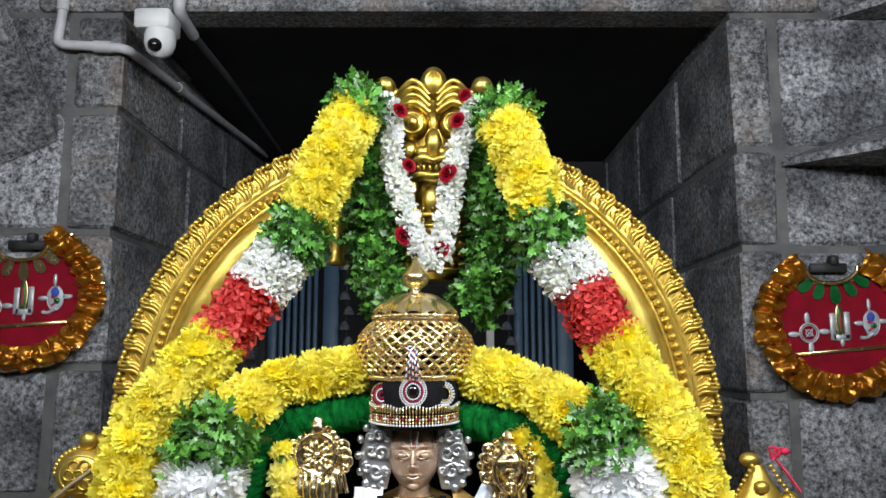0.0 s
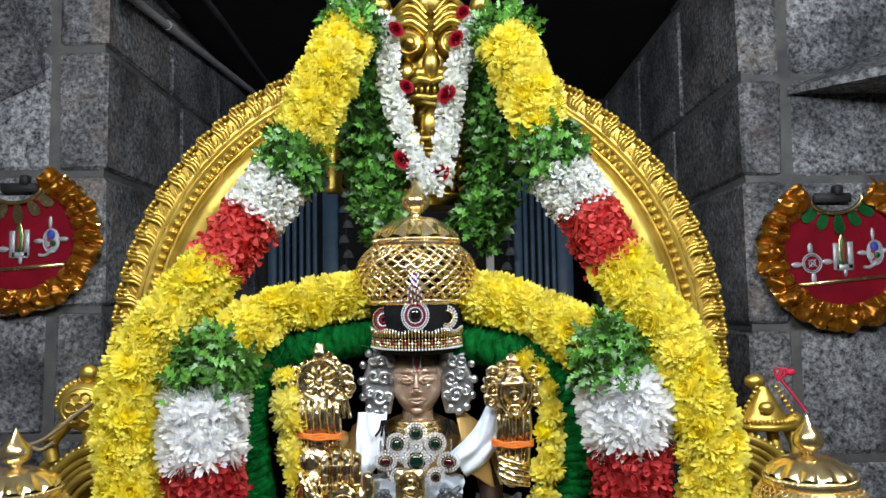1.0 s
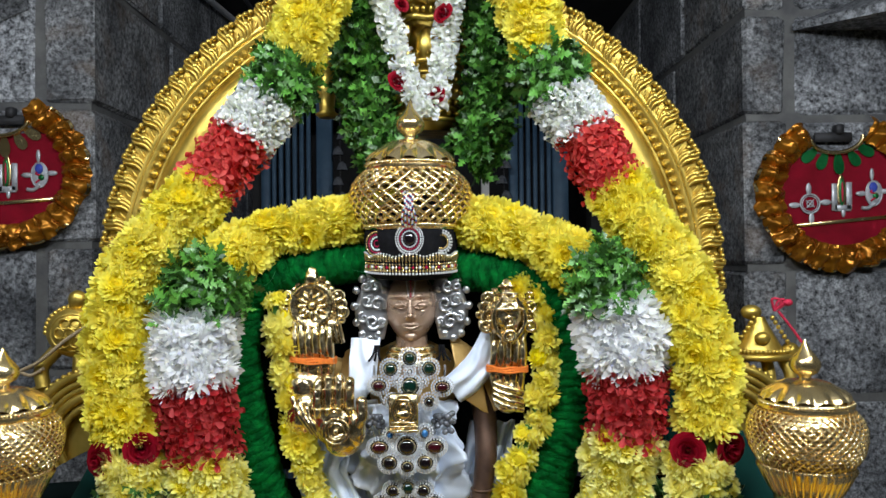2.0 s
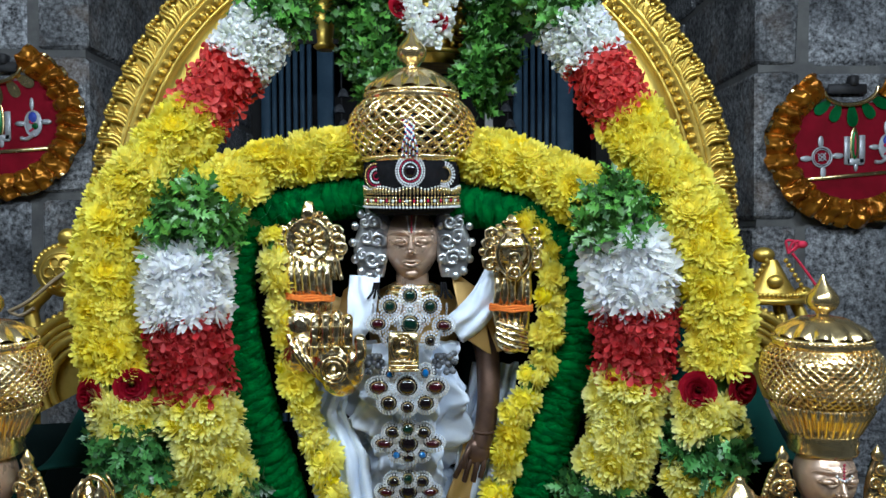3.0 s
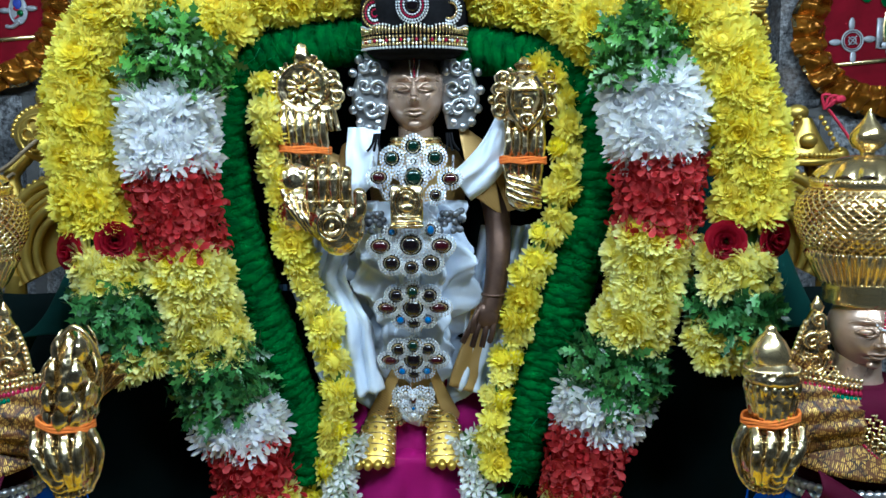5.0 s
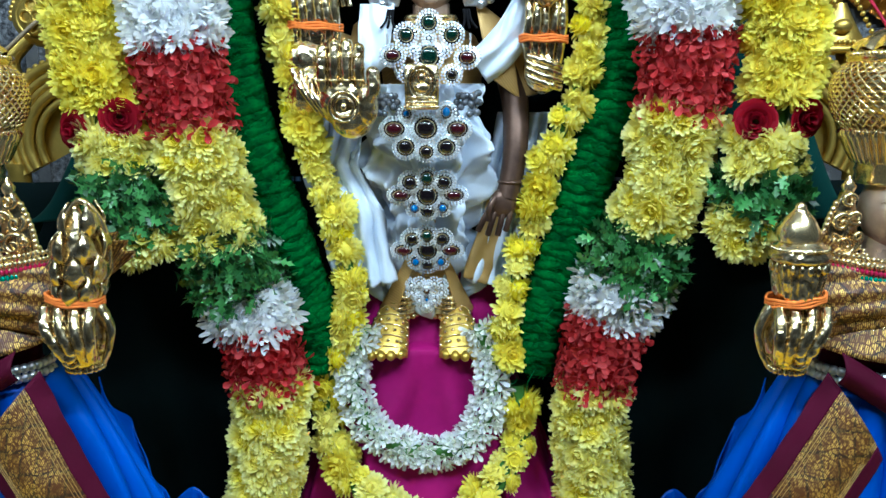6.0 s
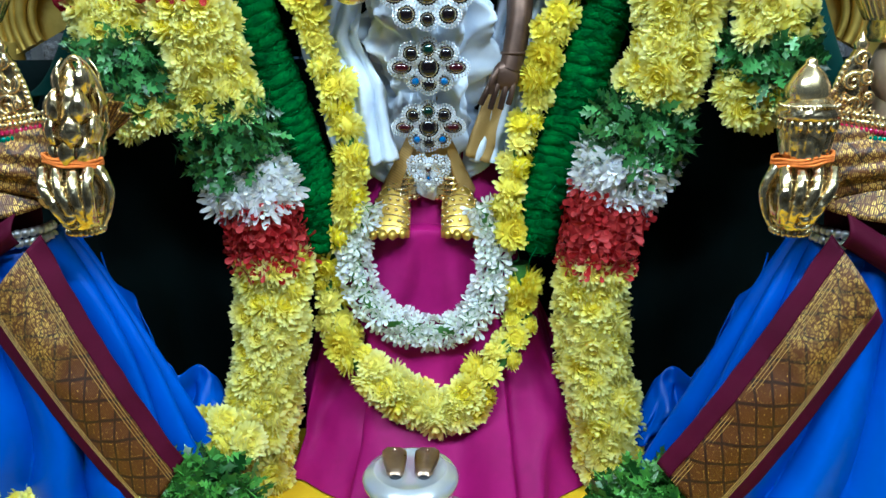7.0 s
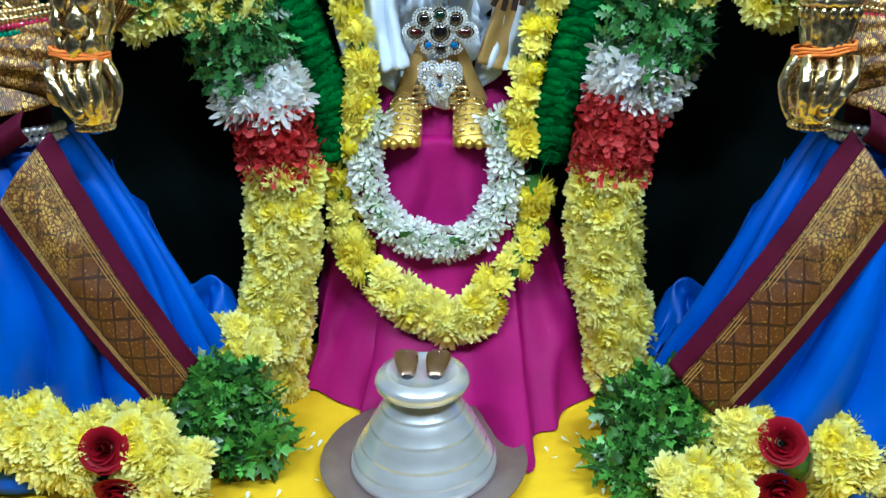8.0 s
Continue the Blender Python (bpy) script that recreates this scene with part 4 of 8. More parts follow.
# the inner garland: over the shoulders and down to the platform on both sides
garland("shoulder_garland", "long yellow, green, white and red flower garland framing the statue",
        [(-0.255, 1.165, 0.015), (-0.250, 1.170, 0.110), (-0.230, 1.182, 0.220), (-0.221, 1.185, 0.310), (-0.228, 1.183, 0.390), (-0.243, 1.18, 0.455), (-0.262, 1.165, 0.530), (-0.282, 1.145, 0.640), (-0.294, 1.133, 0.750), (-0.300, 1.133, 0.838),
         (-0.287, 1.14, 0.910), (-0.245, 1.170, 0.966), (-0.185, 1.195, 0.998), (-0.110, 1.21, 1.012), (-0.03, 1.235, 1.018), (0.04, 1.235, 1.018), (0.110, 1.21, 1.006), (0.180, 1.195, 0.986), (0.240, 1.170, 0.950),
         (0.283, 1.14, 0.915), (0.304, 1.133, 0.830), (0.306, 1.133, 0.750), (0.292, 1.145, 0.640), (0.270, 1.165, 0.530), (0.245, 1.18, 0.455), (0.228, 1.183, 0.385), (0.218, 1.185, 0.290), (0.226, 1.18, 0.195), (0.246, 1.172, 0.110), (0.258, 1.165, 0.015)], 0.050,
        [("pale", 0, 3.3), ("deepred", 3.3, 4.55), ("whitemum", 4.65, 5.25), ("herb", 5.2, 6.3), ("pale", 6.25, 7.45), ("deepred", 7.45, 8.45), ("whitemum", 8.5, 9.5), ("leaf", 9.5, 10.55), ("yellow", 10.5, 11.4, 0.036), ("yellow", 11.4, 17.6, 0.030), ("yellow", 17.6, 18.5, 0.038),
         ("leaf", 18.4, 19.5), ("whitemum", 19.55, 20.5), ("deepred", 20.5, 21.5), ("pale", 21.5, 22.75), ("herb", 22.75, 23.75), ("whitemum", 23.7, 24.3), ("deepred", 24.4, 25.65), ("pale", 25.65, 29)])

# the green wool rope inside it
def wool_rope(pts, rad):
    g = root("wool_garland", "thick dark green knitted wool garland framing the statue", "garland", tuple(pts[0]))
    fr = frames(spline(pts, 0.004))
    mm = M()
    mm.tube([f[0] for f in fr], rad * 0.93, 14)
    part("core", mm, WOOL, g)
    rr = random.Random(5)
    i = 2
    while i < len(fr) - 3:
        p, t, nn, b = fr[i]
        mm = M()
        pts2, rad2 = [], []
        slant, wave, fat = rr.uniform(0.0005, 0.0035), rr.uniform(0, 6), rr.uniform(0.85, 1.15)
        for u in range(15):
            q = -2.1 + 4.2 * u / 14
            out = math.cos(q) * nn + math.sin(q) * b
            lump = noise.noise((u * 0.55, i * 0.9, 3.0))
            pts2.append(p + out * rad * (0.80 + 0.07 * lump) + t * (0.0045 * abs(q) - 0.004 + slant * math.sin(q * 2.4 + wave) + 0.0045 * lump))
            rad2.append(0.0086 * fat * (1.0 + 0.42 * noise.noise((u * 0.8, i * 1.7, 9.0))))
        mm.tube(pts2, rad2, 8)
        part("knit_roll", mm, WOOL, g)
        i += rr.choice((2, 3, 3))
    mm = M()
    for _ in range(24000):
        p, t, nn, b = rr.choice(fr)
        q = rr.uniform(-2.1, 2.1)
        out = math.cos(q) * nn + math.sin(q) * b
        side = math.cos(q) * b - math.sin(q) * nn
        s = p + out * rad * rr.uniform(0.94, 1.03) + t * rr.uniform(-0.003, 0.003)
        d = (side * rr.choice((-1, 1)) + t * rr.uniform(-0.7, 0.7) + out * rr.uniform(0.1, 0.8)).normalized() * rr.uniform(0.003, 0.008)
        w = d.cross(out).normalized() * 0.0005
        e = s + d * 0.6 + out * 0.0008
        mm.fan([s - w, s + w, e + w, s + d, e - w])
    part("fuzz", mm, WOOL, g, kind="stuff")
    mm = M()
    for _ in range(16):
        p, t, nn, b = rr.choice(fr)
        q = rr.uniform(-1, 1)
        s = p + (math.cos(q) * nn + math.sin(q) * b) * rad * 1.02
        mm.tube(spline([s, s + t * 0.02 + nn * 0.006 + b * rr.uniform(-0.012, 0.012), s + t * 0.035 + nn * 0.002 + b * rr.uniform(-0.02, 0.02)], 0.005), 0.0006, 4)
    part("loose_yarn", mm, GREEN_FOIL, g, kind="stuff")
    return g


wool_rope([(-0.158, 1.225, 0.350), (-0.168, 1.22, 0.435), (-0.192, 1.215, 0.525), (-0.228, 1.21, 0.645), (-0.250, 1.205, 0.745), (-0.256, 1.203, 0.845), (-0.236, 1.205, 0.912), (-0.175, 1.212, 0.940), (-0.09, 1.225, 0.952), (0.0, 1.25, 0.955),
           (0.09, 1.225, 0.940), (0.165, 1.212, 0.926), (0.222, 1.205, 0.895), (0.243, 1.203, 0.815), (0.232, 1.205, 0.710), (0.207, 1.21, 0.610), (0.180, 1.215, 0.510), (0.155, 1.22, 0.425), (0.140, 1.225, 0.345)], 0.031)

# thin chrysanthemum strings beside the statue
garland("thin_garland", "thin string of small pale yellow chrysanthemums", [(-0.198, 1.195, 0.893), (-0.188, 1.195, 0.822), (-0.178, 1.195, 0.75), (-0.163, 1.195, 0.692), (-0.150, 1.20, 0.635), (-0.128, 1.21, 0.555), (-0.110, 1.213, 0.48), (-0.118, 1.213, 0.42), (-0.137, 1.213, 0.37)], 0.014,
        [("small", 0, 8)], "thin garlands")
garland("thin_garland", "thin string of small pale yellow chrysanthemums", [(0.165, 1.195, 0.92), (0.193, 1.195, 0.885), (0.200, 1.19, 0.82), (0.192, 1.19, 0.745), (0.172, 1.195, 0.690), (0.150, 1.20, 0.630), (0.136, 1.21, 0.555), (0.112, 1.213, 0.478), (0.104, 1.213, 0.405), (0.115, 1.213, 0.35)], 0.018,
        [("small", 0, 9)], "thin garlands")
garland("foot_garland", "looped garland of small yellow chrysanthemums on the magenta cloth",
        [(-0.156, 1.230, 0.350), (-0.152, 1.230, 0.283), (-0.142, 1.219, 0.228), (-0.110, 1.193, 0.183), (-0.060, 1.172, 0.147), (-0.001, 1.161, 0.120), (0.042, 1.163, 0.126), (0.080, 1.185, 0.168), (0.114, 1.207, 0.206), (0.128, 1.226, 0.240), (0.121, 1.230, 0.318)], 0.027,
        [("small", 0, 3.4), ("pale", 3.5, 6.4, 0.022), ("small", 6.5, 10)])
garland("blossom_garland", "looped garland of small white blossoms at the statue's feet",
        [(-0.094, 1.225, 0.407), (-0.112, 1.222, 0.358), (-0.111, 1.217, 0.310), (-0.090, 1.211, 0.260), (-0.042, 1.208, 0.227), (0.017, 1.207, 0.222), (0.064, 1.210, 0.252), (0.084, 1.216, 0.305), (0.083, 1.222, 0.358), (0.067, 1.225, 0.407)], 0.021,
        [("blossom", 0, 9)])

# leafy swags and the white and rose garland on the crest
def leaf_swag(pts, rad, label):
    g = root("leaf_swag", label, "garland", tuple(pts[0]), "leaf swags")
    mm = M()
    leaves_along(mm, frames(spline(pts, 0.006)), rad, 9000, 0.027, random.Random(len(pts) + int(pts[0][0] * 100)), 2.4, True)
    part("leaves", mm, LEAF, g, kind="stuff")


leaf_swag([(-0.112, 1.29, 1.500), (-0.090, 1.31, 1.43), (-0.078, 1.32, 1.34), (-0.078, 1.325, 1.25), (-0.060, 1.325, 1.17), (-0.035, 1.32, 1.12)], 0.035, "dense swag of green ivy-like leaves on the crest")
leaf_swag([(0.165, 1.29, 1.480), (0.150, 1.31, 1.41), (0.136, 1.32, 1.33), (0.136, 1.325, 1.24), (0.120, 1.325, 1.16), (0.09, 1.32, 1.12)], 0.035, "dense swag of green ivy-like leaves on the crest")
vg = garland("crest_garland", "slim garland of white tuberose with crimson roses on the gilded crest",
             [(-0.048, 1.275, 1.468), (-0.036, 1.27, 1.36), (-0.012, 1.265, 1.27), (0.012, 1.26, 1.205), (0.030, 1.258, 1.185), (0.046, 1.262, 1.225), (0.058, 1.268, 1.29), (0.070, 1.272, 1.37), (0.104, 1.278, 1.47)], 0.0105, [("tuberose", 0, 8)])
for px, pz, s in ((-0.028, 1.448, 0.75), (-0.012, 1.352, 0.7), (-0.020, 1.232, 0.95), (0.086, 1.475, 0.7), (0.074, 1.43, 0.8), (0.058, 1.338, 0.92), (0.045, 1.208, 0.95)):
    piece("rose", roses[0], Matrix.Translation((px, 1.256, pz)) @ turn_to(Vector((0.6 if px < 0.03 else -0.6, -1, 0.3)), px * 50) @ Matrix.Scale(s * 0.80, 4), vg)

# ---- cloths behind and under the statue ----
def hang(name, x0, x1, y, z0, z1, mat, label, amp=0.012, freq=38.0, nx=50, nz=24, slope=0.0, cut=None):
    """A hanging cloth with upright folds; cut(x) gives its upper edge."""
    mm = M()
    rows = []
    for i in range(nz + 1):
        t = i / nz
        row = []
        for j in range(nx + 1):
            x = x0 + (x1 - x0) * j / nx
            zt = cut(x) if cut else z1
            z = z0 + (zt - z0) * t
            f = amp * math.sin(freq * x + 3 * noise.noise((x * 5, z * 2, 1))) * (1.1 - 0.6 * t) + amp * 0.8 * noise.noise((x * 14, z * 9, 7))
            row.append((x, y + f - slope * (1 - t), z))
        rows.append(row)
    mm.quad_grid(rows)
    ob = thing(name, mm, mat, label, "cloth")
    sol = ob.modifiers.new("thickness", "SOLIDIFY")
    sol.thickness = 0.002
    return ob


# Near-black sheets added to stand for the shaded gaps behind the garlands.
hang("backdrop_cloth", -0.66, 0.66, 1.300, 0.004, 0.60, SHADED_CLOTH, "dark green cloth before the arch's legs, shade put into its near-black colour", 0.010, 55, 90, 20)
hang("backdrop_cloth", -0.36, 0.36, 1.352, 0.60, 0.95, SHADED_CLOTH, "near-black green sheet inside the arch, standing for the dark gap", 0.008, 55, 60, 14)
hang("side_drape", 0.385, 0.62, 1.27, 0.56, 1.0, TEAL_CLOTH, "dark green drape slanting behind the garland", 0.006, 60, 24, 20, 0.05, lambda x: 0.97 - 2.1 * (x - 0.385))
hang("side_drape", -0.60, -0.385, 1.25, 0.56, 1.0, TEAL_CLOTH, "dark green drape slanting behind the garland", 0.006, 60, 24, 20, 0.05, lambda x: 0.86 + 1.9 * (x + 0.385))

# magenta cloth over the stool under the statue
mm = M()
rows = []
for i in range(41):
    t = i / 40
    z = 0.362 * (1 - t) ** 0.9
    hw = 0.098 + 0.108 * min(1, t * 1.25) ** 0.8 + 0.012 * max(0, t - 0.85) * 6
    cy, hd = 1.290 - 0.012 * t, 0.050 + 0.026 * t + 0.105 * t ** 3.6
    row = []
    for j in range(121):
        a = math.pi * (0.92 + 1.16 * j / 120)
        k = t ** 0.9 * (0.11 * math.sin(9 * a + 2.2 * noise.noise((a * 1.5, t * 2, 0))) + 0.045 * math.sin(17 * a + 1.0 + 2 * t) + 0.10 * noise.noise((a * 3, t * 3, 5)))
        ex = 1 + k
        c, s = math.cos(a), math.sin(a)
        c = math.copysign(abs(c) ** 0.8, c)
        fwd = max(0.0, (t - 0.62) / 0.38) ** 1.6 * (0.035 + 0.095 * math.exp(-((hw * c - 0.135) / 0.085) ** 2)) * max(0.0, -s)
        row.append((hw * c * ex, cy - fwd + hd * s * ex - t ** 0.7 * (0.013 * math.sin(13 * a + 5 * t + 3 * noise.noise((a * 2, t * 3, 8))) + 0.014 * noise.noise((a * 4, t * 5, 11))), max(0.004, z + 0.006 * noise.noise((a * 6, t * 7, 2)) * t)))
    rows.append(row)
cap = [[(p[0] * q, 1.29 + (p[1] - 1.29) * q, 0.363 + 0.002 * (1 - q)) for p in rows[0]] for q in (0.02, 0.5, 0.98)]
mm.quad_grid(cap + rows)
mm.quad_grid([[((j / 20 - 0.5) * 0.21, 1.272 + 0.003 * k + 0.004 * math.sin(j * 1.7 + 2 * k / 8) - 0.004 * noise.noise((j * 0.4, k * 0.5, 3)), 0.355 + 0.115 * k / 8) for j in range(21)] for k in range(9)])
ob = thing("magenta_cloth", mm, MAGENTA_SILK, "bright magenta silk cloth draped in folds over a stool", "cloth")
# ---- the central statue: one plain mesh in bronze ----
def head_into(mm, c, w, d, h, mat):
    """A smooth statue head with a plain relief of brow, nose and lips on its front (-y)."""
    rows = []
    for i in range(73):
        q = math.pi * (i / 72 - 0.5)
        q = max(-1.54, min(1.54, q))
        row = []
        for j in range(112):
            a = 2 * math.pi * j / 112
            x, y, z = math.cos(q) * math.cos(a), math.cos(q) * math.sin(a), math.sin(q)
            jaw = 1.0 - 0.24 * max(0, -z) ** 1.5
            px, py, pz = w * x * jaw, d * y * (1 - 0.12 * max(0, -z)), h * z
            if y < 0:
                gx, gz = px / w, pz / h

                def g(cx, cz, sx, sz):
                    return math.exp(-((gx - cx) / sx) ** 2 - ((gz - cz) / sz) ** 2)
                n = 0.26 * g(0, -0.16, 0.13, 0.14) + 0.17 * g(0, 0.08, 0.085, 0.24) + 0.07 * (g(-0.14, -0.24, 0.09, 0.07) + g(0.14, -0.24, 0.09, 0.07))
                n += 0.19 * (g(-0.40, 0.12, 0.17, 0.065) + g(0.40, 0.12, 0.17, 0.065)) - 0.16 * (g(-0.38, 0.22, 0.25, 0.06) + g(0.38, 0.22, 0.25, 0.06))
                n -= 0.10 * (g(-0.40, 0.02, 0.22, 0.045) + g(0.40, 0.02, 0.22, 0.045))
                n += 0.13 * (g(-0.38, 0.34, 0.28, 0.05) + g(0.38, 0.34, 0.28, 0.05))
                n += 0.17 * g(0, -0.46, 0.22, 0.05) + 0.17 * g(0, -0.60, 0.17, 0.055) - 0.14 * g(0, -0.535, 0.28, 0.03)
                n += 0.08 * g(0, -0.85, 0.22, 0.12) + 0.05 * (g(-0.55, -0.3, 0.25, 0.25) + g(0.55, -0.3, 0.25, 0.25))
                py -= d * n * 0.95
            row.append((c[0] + px, c[1] + py, c[2] + pz))
        rows.append(row)
    mm.quad_grid(rows, True, mat)

    def on(gx, gz, out=0.0):
        f = math.sqrt(max(0.04, 1 - gx * gx - gz * gz))
        return Vector((c[0] + w * gx, c[1] - d * (f + out), c[2] + h * gz))
    for q in (-1, 1):
        mm.ball(on(q * 0.40, 0.10, -0.02), (0.24 * w, 0.16 * d, 0.095 * h), 16, 10, mat)
        mm.tube(spline([on(q * 0.13, 0.07, 0.06), on(q * 0.38, 0.20, 0.10), on(q * 0.68, 0.10, 0.06)], w * 0.06), 0.030 * h, 7, mat)
        mm.tube(spline([on(q * 0.13, 0.06, 0.06), on(q * 0.38, 0.01, 0.09), on(q * 0.68, 0.09, 0.06)], w * 0.06), 0.020 * h, 7, mat)
        mm.tube(spline([on(q * 0.07, 0.24, 0.06), on(q * 0.36, 0.40, 0.06), on(q * 0.78, 0.27, 0.02)], w * 0.06), 0.024 * h, 7, mat)
        mm.ball(on(q * 0.13, -0.21, 0.10), (0.085 * w, 0.12 * d, 0.055 * h), 10, 8, mat)
    mm.tube([on(0, 0.24, 0.05), on(0, 0.05, 0.12), on(0, -0.12, 0.22)], [0.055 * w, 0.080 * w, 0.115 * w], 10, mat)
    mm.ball(on(0, -0.17, 0.20), (0.125 * w, 0.15 * d, 0.075 * h), 12, 9, mat)
    mm.tube(spline([on(-0.30, -0.45, 0.04), on(-0.12, -0.415, 0.14), on(0, -0.43, 0.15), on(0.12, -0.415, 0.14), on(0.30, -0.45, 0.04)], w * 0.05), 0.034 * h, 8, mat)
    mm.tube(spline([on(-0.25, -0.48, 0.05), on(0, -0.535, 0.15), on(0.25, -0.48, 0.05)], w * 0.05), 0.042 * h, 8, mat)
    mm.ball(on(0, -0.76, 0.06), (0.22 * w, 0.12 * d, 0.10 * h), 12, 9, mat)


mm = M()
head_into(mm, (0.002, 1.226, 0.882), 0.0405, 0.042, 0.054, 0)
mm.lathe([(0, 0.030), (0.02, 0.026), (0.04, 0.024), (0.06, 0.024)], 20, (0.002, 1.235, 0.78), 0)
# trunk and legs
mm.lathe([(0.0, 0.040), (0.06, 0.044), (0.14, 0.046), (0.22, 0.050), (0.30, 0.068), (0.36, 0.074), (0.385, 0.060), (0.40, 0.03)], 28, (0.0, 1.312, 0.42), 1)
for s in (-1, 1):
    mm.tube(spline([(s * 0.075, 1.26, 0.795), (s * 0.110, 1.25, 0.77), (s * 0.122, 1.245, 0.72)], 0.01), 0.022, 12, 1)
    mm.tube(spline([(s * 0.10, 1.25, 0.78), (s * 0.140, 1.235, 0.80), (s * 0.143, 1.215, 0.84)], 0.01), 0.018, 12, 1)
# the lowered arm and its hand
arm = spline([(0.096, 1.25, 0.785), (0.112, 1.235, 0.720), (0.113, 1.215, 0.66), (0.106, 1.202, 0.612), (0.100, 1.197, 0.590)], 0.006)
mm.tube(arm, [0.0205 - 0.006 * (k / (len(arm) - 1)) for k in range(len(arm))], 14, 2)
mm.torus((0.106, 1.202, 0.612), 0.0155, 0.0022, 18, 6, 2, "Z")
mm.ball((0.096, 1.194, 0.584), (0.018, 0.011, 0.020), 14, 10, 2)
mm.tube(spline([(0.086, 1.190, 0.592), (0.078, 1.186, 0.578), (0.077, 1.188, 0.562)], 0.004), 0.0046, 8, 2)
for k, (dx, ln) in enumerate(((-0.016, 0.030), (-0.006, 0.036), (0.004, 0.036), (0.012, 0.030))):
    mm.tube(spline([(0.094 + dx, 1.192, 0.578), (0.089 + dx * 1.2, 1.188, 0.562), (0.084 + dx * 1.3, 1.190, 0.578 - ln)], 0.004), 0.0042, 7, 2)
# gilded feet
for s, x in ((-1, -0.055), (1, 0.030)):
    mm.lathe([(0, 0.019), (0.015, 0.021), (0.022, 0.017), (0.04, 0.019), (0.05, 0.017)], 18, (x + s * -0.008, 1.285, 0.400), 3)
    for k in range(4):
        mm.torus((x - s * 0.008, 1.285, 0.410 + 0.008 * k), 0.0205, 0.0022, 20, 5, 3, "Z")
    rows = []
    for i in range(13):
        t = i / 12
        hw, hh = 0.018 + 0.019 * t ** 0.8, 0.030 * (1 - t) ** 0.7 + 0.010
        row = []
        for j in range(17):
            a = math.pi * j / 16
            cx = x + s * 0.017 * t + hw * math.cos(a)
            row.append((cx, 1.290 - 0.062 * t - 0.010 * t * math.sin(a), 0.398 - 0.042 * t + max(0, hh * math.sin(a) ** 0.7)))
        rows.append(row)
    mm.quad_grid(rows, False, 4)
    mm.fan(rows[-1], 4)
    for k in range(5):
        mm.ball((x + s * 0.017 + (k - 2) * 0.0138, 1.219 + 0.0022 * (k - 2) ** 2, 0.3625), (0.0070, 0.011, 0.0078), 9, 7, 4)
    for i in range(2, 12, 2):
        n = 5 + i // 3
        for q in range(n):
            j = 2 + 12 * q / (n - 1)
            p = rows[i][int(round(j))]
            mm.ball((p[0], p[1] - 0.001, p[2] + 0.0006), (0.0031, 0.0026, 0.0031), 7, 5, 3)
        mm.tube([(p[0], p[1] - 0.0006, p[2] + 0.0008) for p in rows[i + 1][1:16]], 0.0010, 5, 3)
    for k in range(7):
        a = math.pi * (1.05 + 0.15 * k)
        mm.ball((x - s * 0.008 + 0.023 * math.cos(a), 1.285 + 0.023 * math.sin(a), 0.404), 0.0042, 7, 6, 3)
thing("statue", mm, [BRONZE, GOLD_CLOTH, DARK_BRONZE, GOLD, GOLD_MATTE], "dressed bronze temple statue with gilded feet on a draped stool", "statue")


# ---- crowns ----
def lattice_into(mm, prof, c, n, wires, loops, mat=0):
    """Wavy wires round a turned body that meet in an ogee net. prof: (z, r)."""
    z0, z1 = prof[0][0], prof[-1][0]

    def rad(z):
        for (a, ra), (b, rb) in zip(prof, prof[1:]):
            if a <= z <= b:
                return ra + (rb - ra) * (z - a) / (b - a)
        return prof[-1][1]
    for k in range(n):
        pts = []
        for i in range(loops * 8 + 1):
            t = i / (loops * 8)
            z = z0 + (z1 - z0) * t
            a = 2 * math.pi * (k + 0.5 * (-1) ** k * math.sin(t * loops * math.pi)) / n
            r = rad(z) + 0.0006
            pts.append((c[0] + r * math.cos(a), c[1] + r * math.sin(a), c[2] + z))
        mm.tube(pts, wires, 5, mat)


def rope_ring(mm, c, R, r, n, mat=0):
    """A ring of slanting beads, like twisted wire."""
    for k in range(n):
        a = 2 * math.pi * k / n
        rot = Euler((0, 0, a)).to_matrix() @ Euler((0.6, 0, 0)).to_matrix()
        mm.ball((c[0] + R * math.cos(a), c[1] + R * math.sin(a), c[2]), (r * 0.8, r * 0.75, r * 1.25), 5, 4, mat, rot)


def finial(cr, c, k=1.0):
    mm = M()
    prof = [(0, 0.010), (0.004, 0.0075), (0.008, 0.009), (0.012, 0.0165), (0.020, 0.0205), (0.028, 0.0195), (0.036, 0.0135), (0.044, 0.007), (0.052, 0.0030), (0.057, 0.0006)]
    mm.lathe([(z * k, r * k) for z, r in prof], 28, c)
    return part("finial", mm, GOLD, cr)


